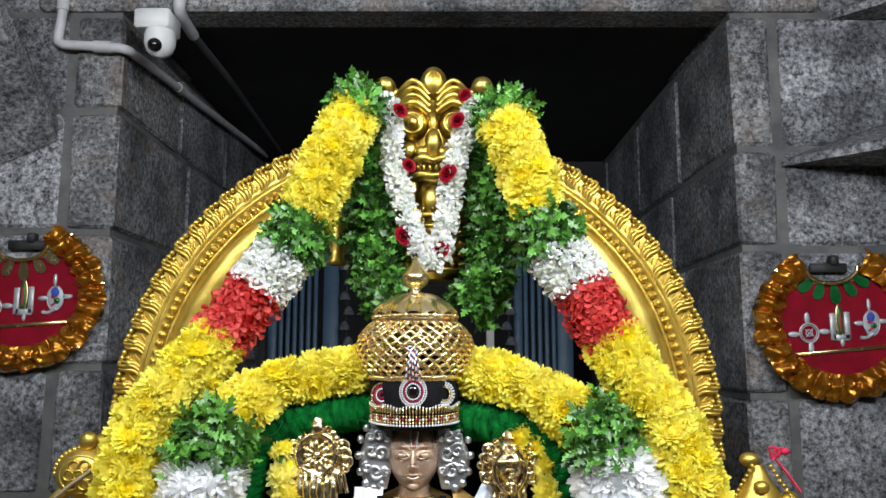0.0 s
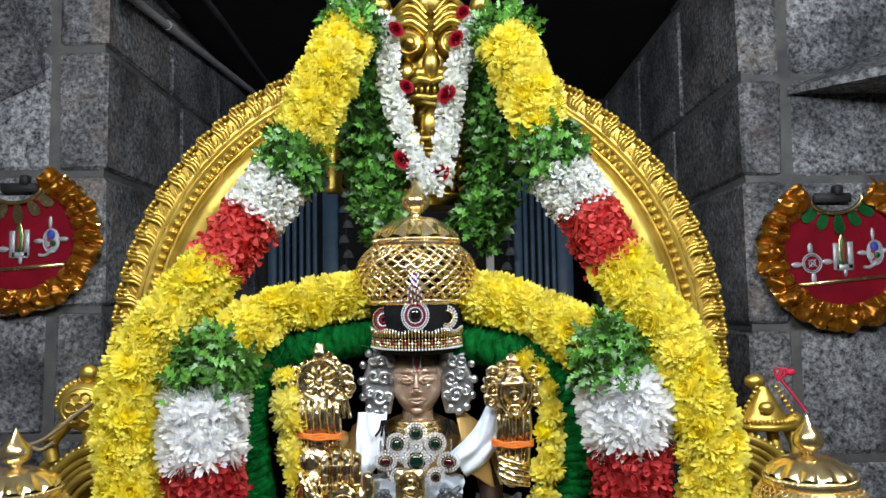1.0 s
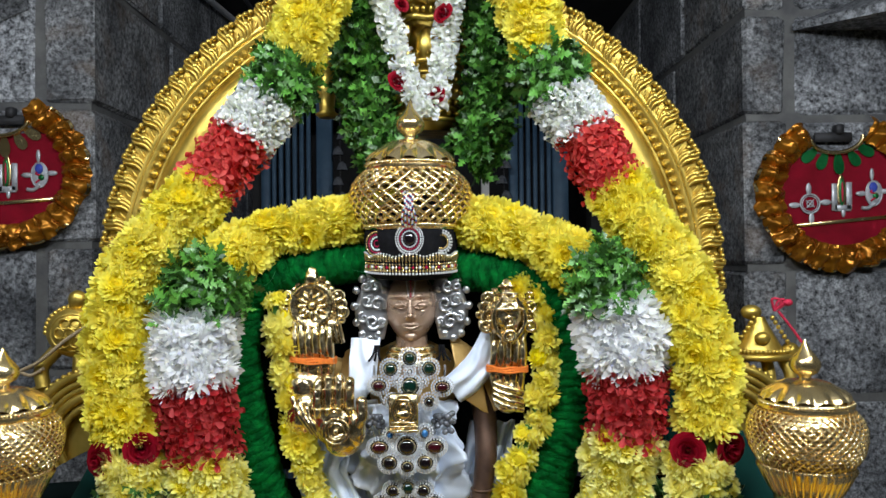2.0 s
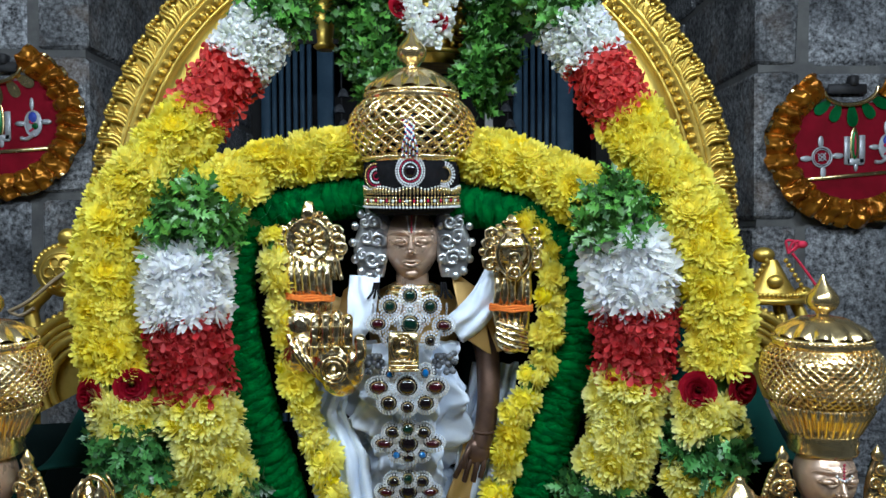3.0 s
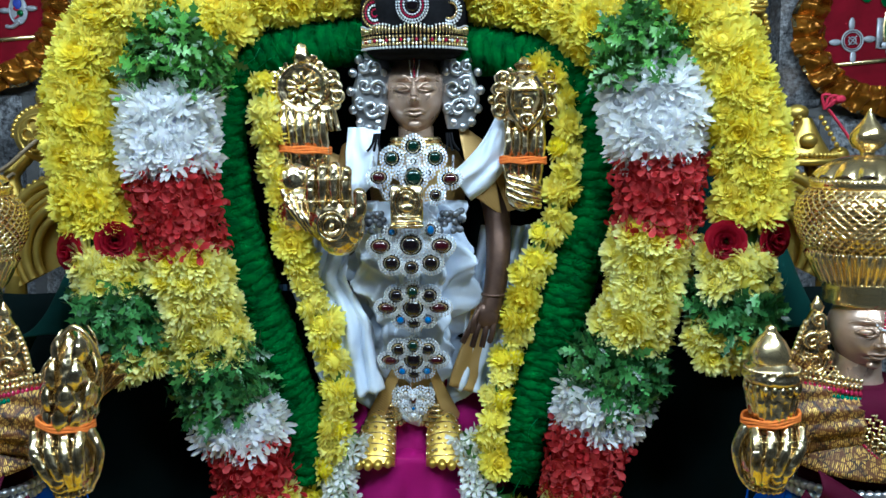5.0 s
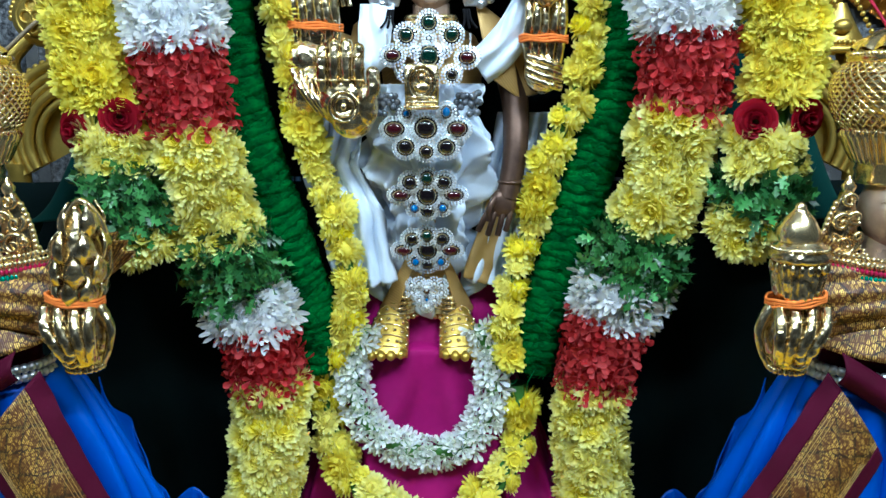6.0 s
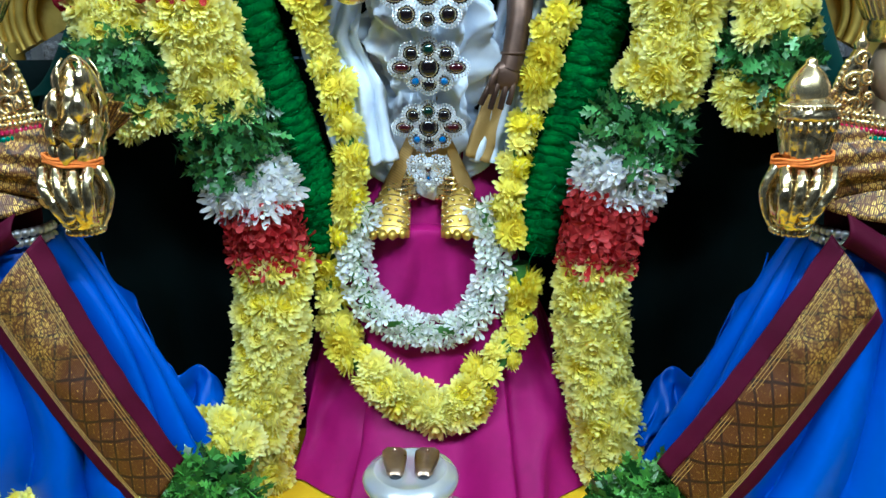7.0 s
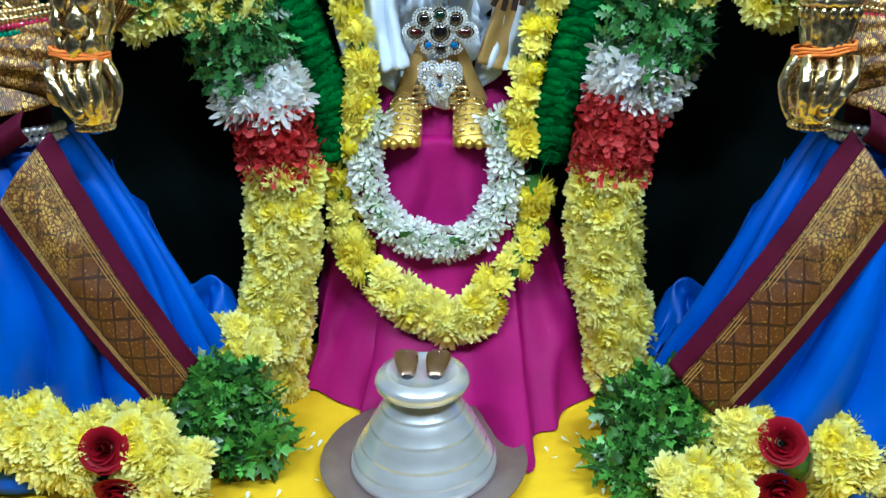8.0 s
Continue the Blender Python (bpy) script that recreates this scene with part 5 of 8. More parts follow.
def lid(cr, c, R, h, lobes=14):
    mm = M()
    n = lobes * 8
    rows = []
    for i in range(13):
        t = i / 12
        row = []
        for j in range(n):
            a = 2 * math.pi * j / n
            f = abs(math.sin(lobes * a / 2))
            r = R * (1 - t) ** 0.52 * (1 - 0.06 * (1 - f) * (1 - t)) + 0.010 * t
            z = h * (t ** 0.95) + 0.0060 * f * (1 - t) * math.sin(math.pi * min(1, t + 0.35))
            row.append((c[0] + r * math.cos(a), c[1] + r * math.sin(a), c[2] + z))
        rows.append(row)
    mm.quad_grid(rows, True)
    mm.fan(rows[-1])
    p = part("lid", mm, GOLD, cr, "fluted gold lid")
    b = M()
    for k in range(lobes):
        a = 2 * math.pi * (k + 0.5) / lobes
        b.ball((c[0] + R * 0.93 * math.cos(a), c[1] + R * 0.93 * math.sin(a), c[2] + 0.006), (0.0062, 0.0062, 0.0045), 8, 6)
    part("bosses", b, GOLD, p, kind="stuff")


cx, cy = 0.003, 1.218
crown = root("statue_crown", "tall openwork gold crown on a black velvet cap", "crown", (cx, cy, 0.92))
finial(crown, (cx, cy, 1.134), 1.08)
lid(crown, (cx, cy, 1.098), 0.069, 0.038, 14)
mm = M()
rope_ring(mm, (cx, cy, 1.0965), 0.0675, 0.0032, 90)
mm.lathe([(1.084, 0.066), (1.088, 0.068), (1.094, 0.0675), (1.0985, 0.066)], 56, (cx, cy, 0))
part("upper_rim", mm, GOLD, crown)
body = [(1.006, 0.072), (1.014, 0.0815), (1.026, 0.0880), (1.040, 0.0910), (1.054, 0.0905), (1.066, 0.0865), (1.076, 0.0795), (1.086, 0.0690)]
mm = M()
lattice_into(mm, body, (cx, cy, 0), 60, 0.0029, 10)
lattice_into(mm, [(z, r - 0.004) for z, r in body], (cx, cy, 0), 46, 0.0022, 7)
part("openwork_bowl", mm, GOLD, crown, "openwork gold bowl of looped wire")
mm = M()
rope_ring(mm, (cx, cy, 1.004), 0.0745, 0.0036, 90)
mm.lathe([(0.999, 0.072), (1.003, 0.0765), (1.007, 0.076), (1.010, 0.072)], 56, (cx, cy, 0))
part("lower_rim", mm, GOLD, crown)
mm = M()
mm.lathe([(0.924, 0.040), (0.926, 0.056), (0.932, 0.064), (0.940, 0.0665), (0.960, 0.0685), (0.985, 0.0715), (1.000, 0.0720), (1.02, 0.052), (1.05, 0.042)], 48, (cx, cy, 0))
part("velvet_cap", mm, VELVET, crown, "black velvet cap")
# jewelled band and brooches on the cap
def on_cap(a, z, r):
    q = radians(a)
    return Vector((cx + r * math.sin(q), cy - r * math.cos(q), z))


band = M()
for k in range(-19, 20):
    a = k * 4.0
    dip = -0.004 * math.cos(radians(a))
    for dz, rr, mat in ((-0.010, 0.0019, 1), (-0.0055, 0.0022, 0), (-0.001, 0.0022, (0, 2, 0, 1)[k % 4]), (0.0035, 0.0018, 0)):
        band.ball(on_cap(a, 0.948 + dip + dz, 0.0705), rr, 6, 4, mat)
    h = 0.006 + 0.005 * abs(math.cos(radians(k * 4.0 * 5)))
    band.ball(on_cap(a, 0.955 + dip + h * 0.5, 0.0712), (0.0018, 0.0018, h * 0.55), 6, 5, 0)
    band.ball(on_cap(a, 0.956 + dip + h, 0.0712), 0.0014, 5, 4, 1)
part("jewelled_band", band, [GOLD, DIAMOND, RUBY], crown, "gold band set with rubies and white stones")


def stones_ring(mm, c, R, n, r, mat=0, squash=1.0, nrm=None):
    for k in range(n):
        a = 2 * math.pi * k / n
        mm.ball((c[0] + R * math.cos(a), c[1] + 0.0, c[2] + R * squash * math.sin(a)), (r, r, r), 5, 4, mat)


br = M()
c0 = on_cap(0, 0.984, 0.073)
for R, n, r, mt in ((0.0105, 20, 0.0014, 0), (0.0135, 26, 0.0015, 2), (0.0165, 32, 0.0015, 0), (0.0195, 38, 0.0014, 0)):
    stones_ring(br, c0, R, n, r, mt, 1.1)
br.ball(c0 + Vector((0, -0.002, 0)), (0.008, 0.003, 0.0085), 12, 8, 3)
for i in range(26):
    t = i / 25
    w = 0.0085 * (1 - 0.35 * t) + 0.002 * math.sin(t * 9)
    for q in (-1, -0.5, 0, 0.5, 1):
        sx = c0.x + w * q + 0.006 * max(0, t - 0.75) * 4 * (-1)
        br.ball((sx, cy - 0.0755 - 0.020 * math.sin(min(1, t * 1.1) * 2.7), 1.002 + 0.060 * t), 0.0015, 5, 4, (0, 2, 1, 0)[(i + int(q * 3)) % 4])
part("tall_brooch", br, [DIAMOND, GEM_BLUE, RUBY, GEM_BLACK], crown, "tall brooch of white stones and rubies")
br = M()
c1 = on_cap(-42, 0.978, 0.0715)
for R, n, r, mt in ((0.004, 9, 0.0014, 2), (0.008, 16, 0.0016, 0), (0.0115, 22, 0.0016, 2), (0.0150, 28, 0.0017, 1)):
    stones_ring(br, c1, R, n, r, mt, 1.15)
part("round_brooch", br, [DIAMOND, GOLD, RUBY], crown)
br = M()
c2 = on_cap(40, 0.980, 0.0715)
for k in range(22):
    a = radians(100 + 340 * k / 21)
    for R in (0.0085, 0.0115, 0.0145):
        br.ball((c2.x + R * math.cos(a), c2.y, c2.z + 1.15 * R * math.sin(a)), 0.0016, 5, 4, 0 if R > 0.009 else 1)
part("crescent_brooch", br, [DIAMOND, GOLD], crown)
br = M()
for k in range(9):
    br.ball((cx, 1.186 - 0.0010 * k, 0.926 - 0.0032 * k), 0.0014, 6, 5, 1)
for s in (-1, 1):
    for k in range(7):
        br.ball((cx + s * (0.0065 - 0.0005 * k), 1.187 - 0.0010 * k, 0.922 - 0.0034 * k), 0.0014, 5, 4, 0)
part("forehead_jewel", br, [DIAMOND, RUBY], crown)

# silver side ornaments
for s, x in ((-1, -0.053), (1, 0.059)):
    so = root("side_ornament", "cast silver scrollwork ornament beside the statue's face", "ornament", (x, 1.215, 0.84), "silver ornaments")
    mm = M()
    rows = []
    for i in range(11):
        t = i / 10
        z = 0.835 + 0.100 * t
        hw = 0.026 * math.sin(math.pi * (0.12 + 0.80 * t)) ** 0.6
        rows.append([(x + s * 0.004 * math.sin(t * 5) + hw * math.cos(a), 1.212 + 0.007 * math.sin(a), z) for a in (2 * math.pi * j / 16 for j in range(16))])
    mm.quad_grid(rows, True)
    mm.fan(rows[0][::-1])
    mm.fan(rows[-1])
    part("plate", mm, SILVER, so)
    for dx, dz, R, tw in ((0.002, 0.862, 0.013, 1), (-0.006, 0.888, 0.012, -1), (0.010, 0.893, 0.011, 1), (-0.002, 0.915, 0.010, -1), (0.012, 0.915, 0.008, 1), (0.016, 0.868, 0.008, -1), (-0.013, 0.862, 0.007, 1)):
        pts = []
        for i in range(22):
            u = i / 21
            a = tw * s * (u * 8.5) + dx * 100
            r = R * (1 - 0.82 * u)
            pts.append((x + s * dx + r * math.cos(a), 1.203 - 0.004 * u, dz + r * math.sin(a)))
        sc = M()
        sc.tube(pts, [0.0030 - 0.0012 * i / 21 for i in range(22)], 6)
        part("scroll", sc, SILVER, so)
    sc = M()
    for k in range(11):
        a = 2.6 - k * 0.52
        sc.ball((x + s * (0.006 + 0.024 * math.cos(a)), 1.208, 0.885 + 0.048 * math.sin(a)), (0.006, 0.005, 0.0065), 8, 6)
    sc.tube(spline([(x + s * -0.006, 1.21, 0.93), (x - s * 0.012, 1.205, 0.942), (x - s * 0.016, 1.205, 0.952)], 0.005), 0.004, 7)
    part("scalloped_edge", sc, SILVER, so)

# ---- gilded palm and emblems of the statue ----
def thread_ring(c, R, parent, tilt=0.1):
    mm = M()
    for k in range(3):
        pts = [(c[0] + R * math.cos(a), c[1] + R * 0.75 * math.sin(a), c[2] + 0.003 * (k - 1) + tilt * R * math.cos(a) + 0.001 * math.sin(a * 5 + k)) for a in (2 * math.pi * j / 26 for j in range(26))]
        mm.tube(pts, 0.0019, 5, closed=True)
    part("orange_thread", mm, ORANGE_THREAD, parent, "orange cotton thread tied round")


dc = root("discus_emblem", "gold discus emblem on a raised hand, tied with orange thread", "emblem", (-0.143, 1.205, 0.76), "gold emblems")
c = (-0.143, 1.19, 0.888)
mm = M()
mm.lathe([(-0.006, 0.030), (-0.006, 0.034), (0.0, 0.036), (0.005, 0.034), (0.006, 0.029), (0.004, 0.027), (0.004, 0.001)], 36, (0, 0, 0))
mm.v = [(c[0] + x, c[1] - z, c[2] + y) for x, y, z in mm.v]
stones_ring(mm, (c[0], c[1] - 0.0055, c[2]), 0.0315, 40, 0.0020)
part("disc", mm, GOLD_PALE, dc)
mm = M()
for k in range(26):
    a = 2 * math.pi * k / 26
    R = 0.042 + 0.004 * math.cos(4 * a)
    mm.ball((c[0] + R * math.cos(a), c[1] + 0.004, c[2] - 0.008 + 1.22 * R * math.sin(a)), (0.0062, 0.0050, 0.0066), 8, 6)
mm.ball((c[0], c[1] + 0.007, c[2] - 0.008), (0.043, 0.005, 0.052), 24, 10)
part("back_plate", mm, GOLD_PALE, dc)
for k in range(12):
    a = 2 * math.pi * k / 12
    mm = M()
    mm.ball((c[0] + 0.014 * math.cos(a), c[1] - 0.0055, c[2] + 0.014 * math.sin(a)), (0.0085, 0.0035, 0.0036), 8, 6, 0, Euler((0, -a, 0)).to_matrix())
    part("petal", mm, GOLD_PALE, dc)
mm = M()
mm.ball((c[0], c[1] - 0.006, c[2]), (0.0058, 0.004, 0.0058), 10, 7)
part("hub", mm, GOLD_PALE, dc)
mm = M()
mm.lathe([(0, 0.010), (0.006, 0.014), (0.014, 0.011), (0.022, 0.0095), (0.028, 0.004)], 16, (c[0], c[1], c[2] + 0.032))
for s in (-1, 1):
    for kk in range(3):
        mm.torus((c[0] + s * (0.038 + 0.003 * kk), c[1] + 0.002, c[2] + 0.014 - 0.012 * kk), 0.0075, 0.0036, 14, 6)
    mm.ball((c[0] + s * 0.026, c[1] + 0.004, c[2] - 0.030), (0.017, 0.010, 0.016), 12, 8)
    for q in range(5):
        mm.tube([(c[0] + s * (0.012 + 0.007 * q), c[1] - 0.004, c[2] - 0.028), (c[0] + s * (0.014 + 0.008 * q), c[1] - 0.006, c[2] - 0.055)], 0.0035, 6)
part("scroll_mount", mm, GOLD_PALE, dc)
mm = M()
for q in range(6):
    x = c[0] - 0.026 + 0.0104 * q
    mm.tube(spline([(x * 1.0, 1.190, 0.858), (x, 1.183, 0.835), (x + 0.002, 1.186, 0.80), (x * 0.95 - 0.007, 1.19, 0.775)], 0.008), 0.0064, 8)
mm.ball((c[0], 1.20, 0.80), (0.031, 0.020, 0.045), 16, 10)
mm.ball((-0.155, 1.195, 0.768), (0.038, 0.022, 0.030), 16, 10)
for q in range(3):
    mm.torus((-0.150, 1.185, 0.765 - 0.008 * q), 0.026 - 0.003 * q, 0.0035, 20, 6, squash=0.45)
part("raised_hand", mm, GOLD_PALE, dc)
thread_ring((-0.143, 1.192, 0.809), 0.0345, dc, -0.05)

cn = root("conch_emblem", "gold conch emblem on a raised hand, tied with orange thread", "emblem", (0.146, 1.205, 0.72), "gold emblems")
c = (0.146, 1.19, 0.878)
mm = M()
mm.lathe([(-0.048, 0.012), (-0.040, 0.020), (-0.025, 0.026), (-0.008, 0.032), (0.006, 0.033), (0.018, 0.027), (0.028, 0.017), (0.036, 0.012), (0.044, 0.010), (0.050, 0.004)], 28, c, 0, 0.12, 10)
for k in range(4):
    mm.torus((c[0], c[1] - 0.004, c[2] + 0.004 + 0.011 * k), 0.033 - 0.0065 * k, 0.0026, 26, 6, axis="Z", squash=0.9)
part("shell", mm, GOLD_PALE, cn)
mm = M()
for k in range(24):
    a = 2 * math.pi * k / 24
    R = 0.038 + 0.004 * math.cos(4 * a)
    mm.ball((c[0] + R * math.cos(a), c[1] + 0.006, c[2] - 0.006 + 1.22 * R * math.sin(a)), (0.0062, 0.0050, 0.0066), 8, 6)
mm.ball((c[0], c[1] + 0.009, c[2] - 0.006), (0.039, 0.005, 0.048), 24, 10)
part("back_plate", mm, GOLD_PALE, cn)
mm = M()
for s in (-1, 1):
    for kk in range(4):
        mm.torus((c[0] + s * (0.030 + 0.003 * (kk % 2)), c[1] - 0.012, c[2] + 0.020 - 0.014 * kk), 0.0075, 0.0034, 14, 6)
        mm.ball((c[0] + s * 0.030, c[1] - 0.014, c[2] + 0.020 - 0.014 * kk), 0.0035, 8, 6)
    pts = [(c[0] + s * 0.010 * (1 - t) + s * 0.018 * math.sin(t * 3), c[1] - 0.028 + 0.006 * t, c[2] + 0.02 - 0.065 * t) for t in (i / 9 for i in range(10))]
    mm.tube(pts, 0.0040, 7)
for k in range(3):
    mm.torus((c[0], c[1] - 0.030, c[2] + 0.006 - 0.020 * k), 0.0070, 0.0030, 14, 6)
    mm.ball((c[0], c[1] - 0.031, c[2] + 0.006 - 0.020 * k), 0.0032, 8, 6)
part("scroll_mount", mm, GOLD_PALE, cn)
mm = M()
for q in range(5):
    x = c[0] - 0.021 + 0.0104 * q
    mm.tube(spline([(x, 1.186, 0.842), (x, 1.180, 0.815), (x - 0.002, 1.184, 0.785), (c[0] + (x - c[0]) * 0.6, 1.19, 0.742)], 0.008), 0.0062, 8)
mm.ball((c[0], 1.20, 0.79), (0.026, 0.018, 0.055), 16, 10)
mm.ball((c[0] - 0.001, 1.195, 0.755), (0.026, 0.018, 0.030), 16, 10)
for q in range(4):
    mm.tube(spline([(c[0] - 0.022, 1.182, 0.772 - 0.008 * q), (c[0] - 0.004, 1.174, 0.766 - 0.009 * q), (c[0] + 0.02, 1.182, 0.757 - 0.008 * q)], 0.006), 0.0048, 7)
part("raised_hand", mm, GOLD_PALE, cn)
thread_ring((0.144, 1.190, 0.793), 0.0300, cn, -0.02)

# the open gilded palm in front
mm = M()
pc = (-0.108, 1.165, 0.735)
for q in range(4):
    x = pc[0] - 0.0225 + 0.0150 * q
    ln = (0.044, 0.050, 0.051, 0.046)[q]
    mm.tube(spline([(x, 1.160, pc[2] - 0.004), (x, 1.154, pc[2] + ln * 0.5), (x + 0.001, 1.158, pc[2] + ln)], 0.006), 0.0074, 10)
    for k in range(3):
        mm.torus((x, 1.1555, pc[2] + 0.008 + 0.014 * k), 0.0072, 0.0014, 14, 5, axis="Z")
mm.ball((pc[0] + 0.004, 1.168, pc[2] - 0.016), (0.036, 0.019, 0.034), 22, 16)
mm.ball((pc[0] + 0.012, 1.166, pc[2] - 0.040), (0.027, 0.018, 0.024), 20, 14)
mm.ball((pc[0] + 0.031, 1.160, pc[2] - 0.022), (0.015, 0.014, 0.028), 16, 12)
mm.tube(spline([(pc[0] + 0.032, 1.156, pc[2] - 0.020), (pc[0] + 0.041, 1.152, pc[2] - 0.004), (pc[0] + 0.040, 1.155, pc[2] + 0.016)], 0.005), 0.0085, 10)
mm.ball((pc[0] + 0.040, 1.155, pc[2] + 0.017), 0.0085, 10, 8)
for q, ln in enumerate((0.044, 0.050, 0.051, 0.046)):
    mm.ball((pc[0] - 0.0215 + 0.0150 * q, 1.158, pc[2] + ln), 0.0074, 10, 8)
mm.ball((pc[0] - 0.046, 1.182, pc[2] - 0.004), (0.026, 0.018, 0.036), 18, 12, 0, Euler((0, 0.6, 0)).to_matrix())
for k in range(4):
    mm.tube(spline([(pc[0] - 0.062 + 0.010 * k, 1.170, pc[2] + 0.022 - 0.004 * k), (pc[0] - 0.050 + 0.009 * k, 1.162, pc[2] - 0.002 - 0.006 * k), (pc[0] - 0.030 + 0.008 * k, 1.164, pc[2] - 0.030 - 0.005 * k)], 0.006), 0.0042, 8)
for R in (0.018, 0.012):
    mm.torus((pc[0] + 0.004, 1.150, pc[2] - 0.024), R, 0.0022, 18, 6)
mm.ball((pc[0] + 0.004, 1.150, pc[2] - 0.024), 0.005, 8, 6)
thing("gilded_palm", mm, GOLD_PALE, "gold-plated open palm held up before the statue", "ornament")

# ---- jewellery hung on the statue ----
def bezel(mm, c, w, h, gem, gold=0, depth=0.006):
    """An oval stone in a gold setting."""
    mm.ball(c, (w * 1.10, depth * 0.55, h * 1.10), 14, 8, gold)
    mm.ball((c[0], c[1] - depth * 0.55, c[2]), (w, depth * 0.75, h), 14, 9, gem)


def medallion(name, label, c, gems, R=0.0, ring=(), petals=None, tilt=0.0, group=""):
    """gems: (dx, dz, w, h, material number); white stones ring every gem."""
    ob = root(name, label, "pendant", (c[0], c[1], c[2]), group)
    mats = [GOLD, DIAMOND, GEM_GREEN, GEM_BLACK, GEM_MAROON, GEM_BLUE]
    stones = M()
    c = (c[0], c[1] - 0.011, c[2])
    for dx, dz, w, h, g in gems:
        p = (c[0] + dx, c[1] - tilt * dz, c[2] + dz)
        # Black backing added behind each gem for the dark gaps between stones.
        plate = M()
        plate.ball((p[0], p[1] + 0.005, p[2]), (w * 1.20 + 0.0022, 0.0022, h * 1.20 + 0.0022), 18, 6, 3)
        part("setting", plate, mats, ob)
        gm = M()
        bezel(gm, (p[0], p[1] - 0.002, p[2]), w, h, g)
        part("gem", gm, mats, ob)
        for off, lift in ((0.0020, -0.002), (0.0056, 0.0005)):
            n = max(8, int(2 * math.pi * ((w + h) / 2 * 1.2 + off) / 0.0040))
            for k in range(n):
                a = 2 * math.pi * k / n + off * 40
                stones.ball((p[0] + (w * 1.2 + off) * math.cos(a), p[1] + lift, p[2] + (h * 1.2 + off) * math.sin(a)), 0.00175, 5, 4, 1)
    part("stone_setting", stones, mats, ob, "small white stones", smooth=False, kind="stuff")
    return ob


G, K, R_, B = 2, 3, 4, 5
medallion("breast_pendant", "broad breast pendant of green and maroon stones ringed with white", (0.001, 1.178, 0.786),
          [(0, -0.014, 0.0105, 0.0105, G), (0, 0.026, 0.0078, 0.0078, G), (-0.028, 0.011, 0.0078, 0.0078, G), (0.028, 0.011, 0.0078, 0.0078, G), (-0.045, -0.013, 0.0085, 0.0066, R_), (0.047, -0.016, 0.0085, 0.0066, R_),
           (-0.026, -0.036, 0.0050, 0.0050, B), (0.028, -0.037, 0.0058, 0.0058, K), (-0.019, -0.008, 0.0022, 0.0022, 1), (0.019, -0.008, 0.0022, 0.0022, 1), (0, 0.007, 0.0024, 0.0024, 1), (0, -0.046, 0.006, 0.006, K)])
mm = M()
mm.box((-0.008, 1.158, 0.735), (0.042, 0.010, 0.056), 0, None, 0.003)
mm.torus((-0.008, 1.152, 0.740), 0.0165, 0.0028, 26, 6, squash=1.25)
mm.torus((-0.008, 1.152, 0.740), 0.0118, 0.0020, 26, 6, squash=1.3)
mm.ball((-0.008, 1.151, 0.746), (0.0055, 0.004, 0.0065), 10, 8)
mm.ball((-0.008, 1.151, 0.734), (0.0105, 0.004, 0.0065), 10, 8)
for k in range(3):
    mm.box((-0.008, 1.152, 0.7225 - 0.006 * k), (0.036 + 0.004 * k, 0.006, 0.0035), 0, None, 0.001)
thing("gold_plaque", mm, GOLD_PALE, "small gold relief plaque hanging over the breast pendant", "pendant")
medallion("waist_medallion", "wide waist medallion of black stones ringed with white", (-0.004, 1.182, 0.674),
          [(0, 0.010, 0.0115, 0.0105, K), (-0.040, 0.009, 0.0105, 0.0078, R_), (0.040, 0.009, 0.0105, 0.0078, R_), (-0.026, -0.014, 0.0090, 0.0085, K), (0.026, -0.014, 0.0090, 0.0085, K), (0, -0.020, 0.0072, 0.0066, K), (0.026, 0.030, 0.0050, 0.0062, B), (-0.024, 0.028, 0.0042, 0.0042, B)], tilt=0.1, group="medallions")
flower7 = [(0, 0, 0.0098, 0.0098, K), (0, 0.022, 0.0066, 0.0066, G), (-0.019, 0.017, 0.0072, 0.0066, K), (0.019, 0.017, 0.0072, 0.0066, K), (-0.030, 0.0, 0.0092, 0.0055, R_), (0.030, 0.0, 0.0092, 0.0055, R_), (-0.015, -0.017, 0.0046, 0.0046, B), (0.017, -0.017, 0.0046, 0.0046, B), (0, -0.021, 0.0068, 0.0058, K)]
medallion("flower_medallion", "flower-shaped medallion of dark stones ringed with white", (-0.004, 1.214, 0.594), [(x * 1.18, z * 1.06, w * 1.12, h * 1.12, g) for x, z, w, h, g in flower7], tilt=0.35, group="medallions")
medallion("flower_medallion", "flower-shaped medallion of dark stones ringed with white", (-0.006, 1.246, 0.512), [(x * 1.10, z * 1.02, w * 1.08, h * 1.08, g) for x, z, w, h, g in flower7], tilt=0.35, group="medallions")
medallion("heart_medallion", "small heart-shaped medallion of white stones above the feet", (-0.007, 1.244, 0.451),
          [(0.0225 * math.sin(a) ** 3, 0.0015 * (11 * math.cos(a) - 5 * math.cos(2 * a) - 2 * math.cos(3 * a)), 0.0026, 0.0026, 1) for a in (2 * math.pi * k / 14 for k in range(14))] + [(0, 0.004, 0.0042, 0.0048, 4), (0, -0.009, 0.0026, 0.0026, 5)], tilt=0.2, group="medallions")
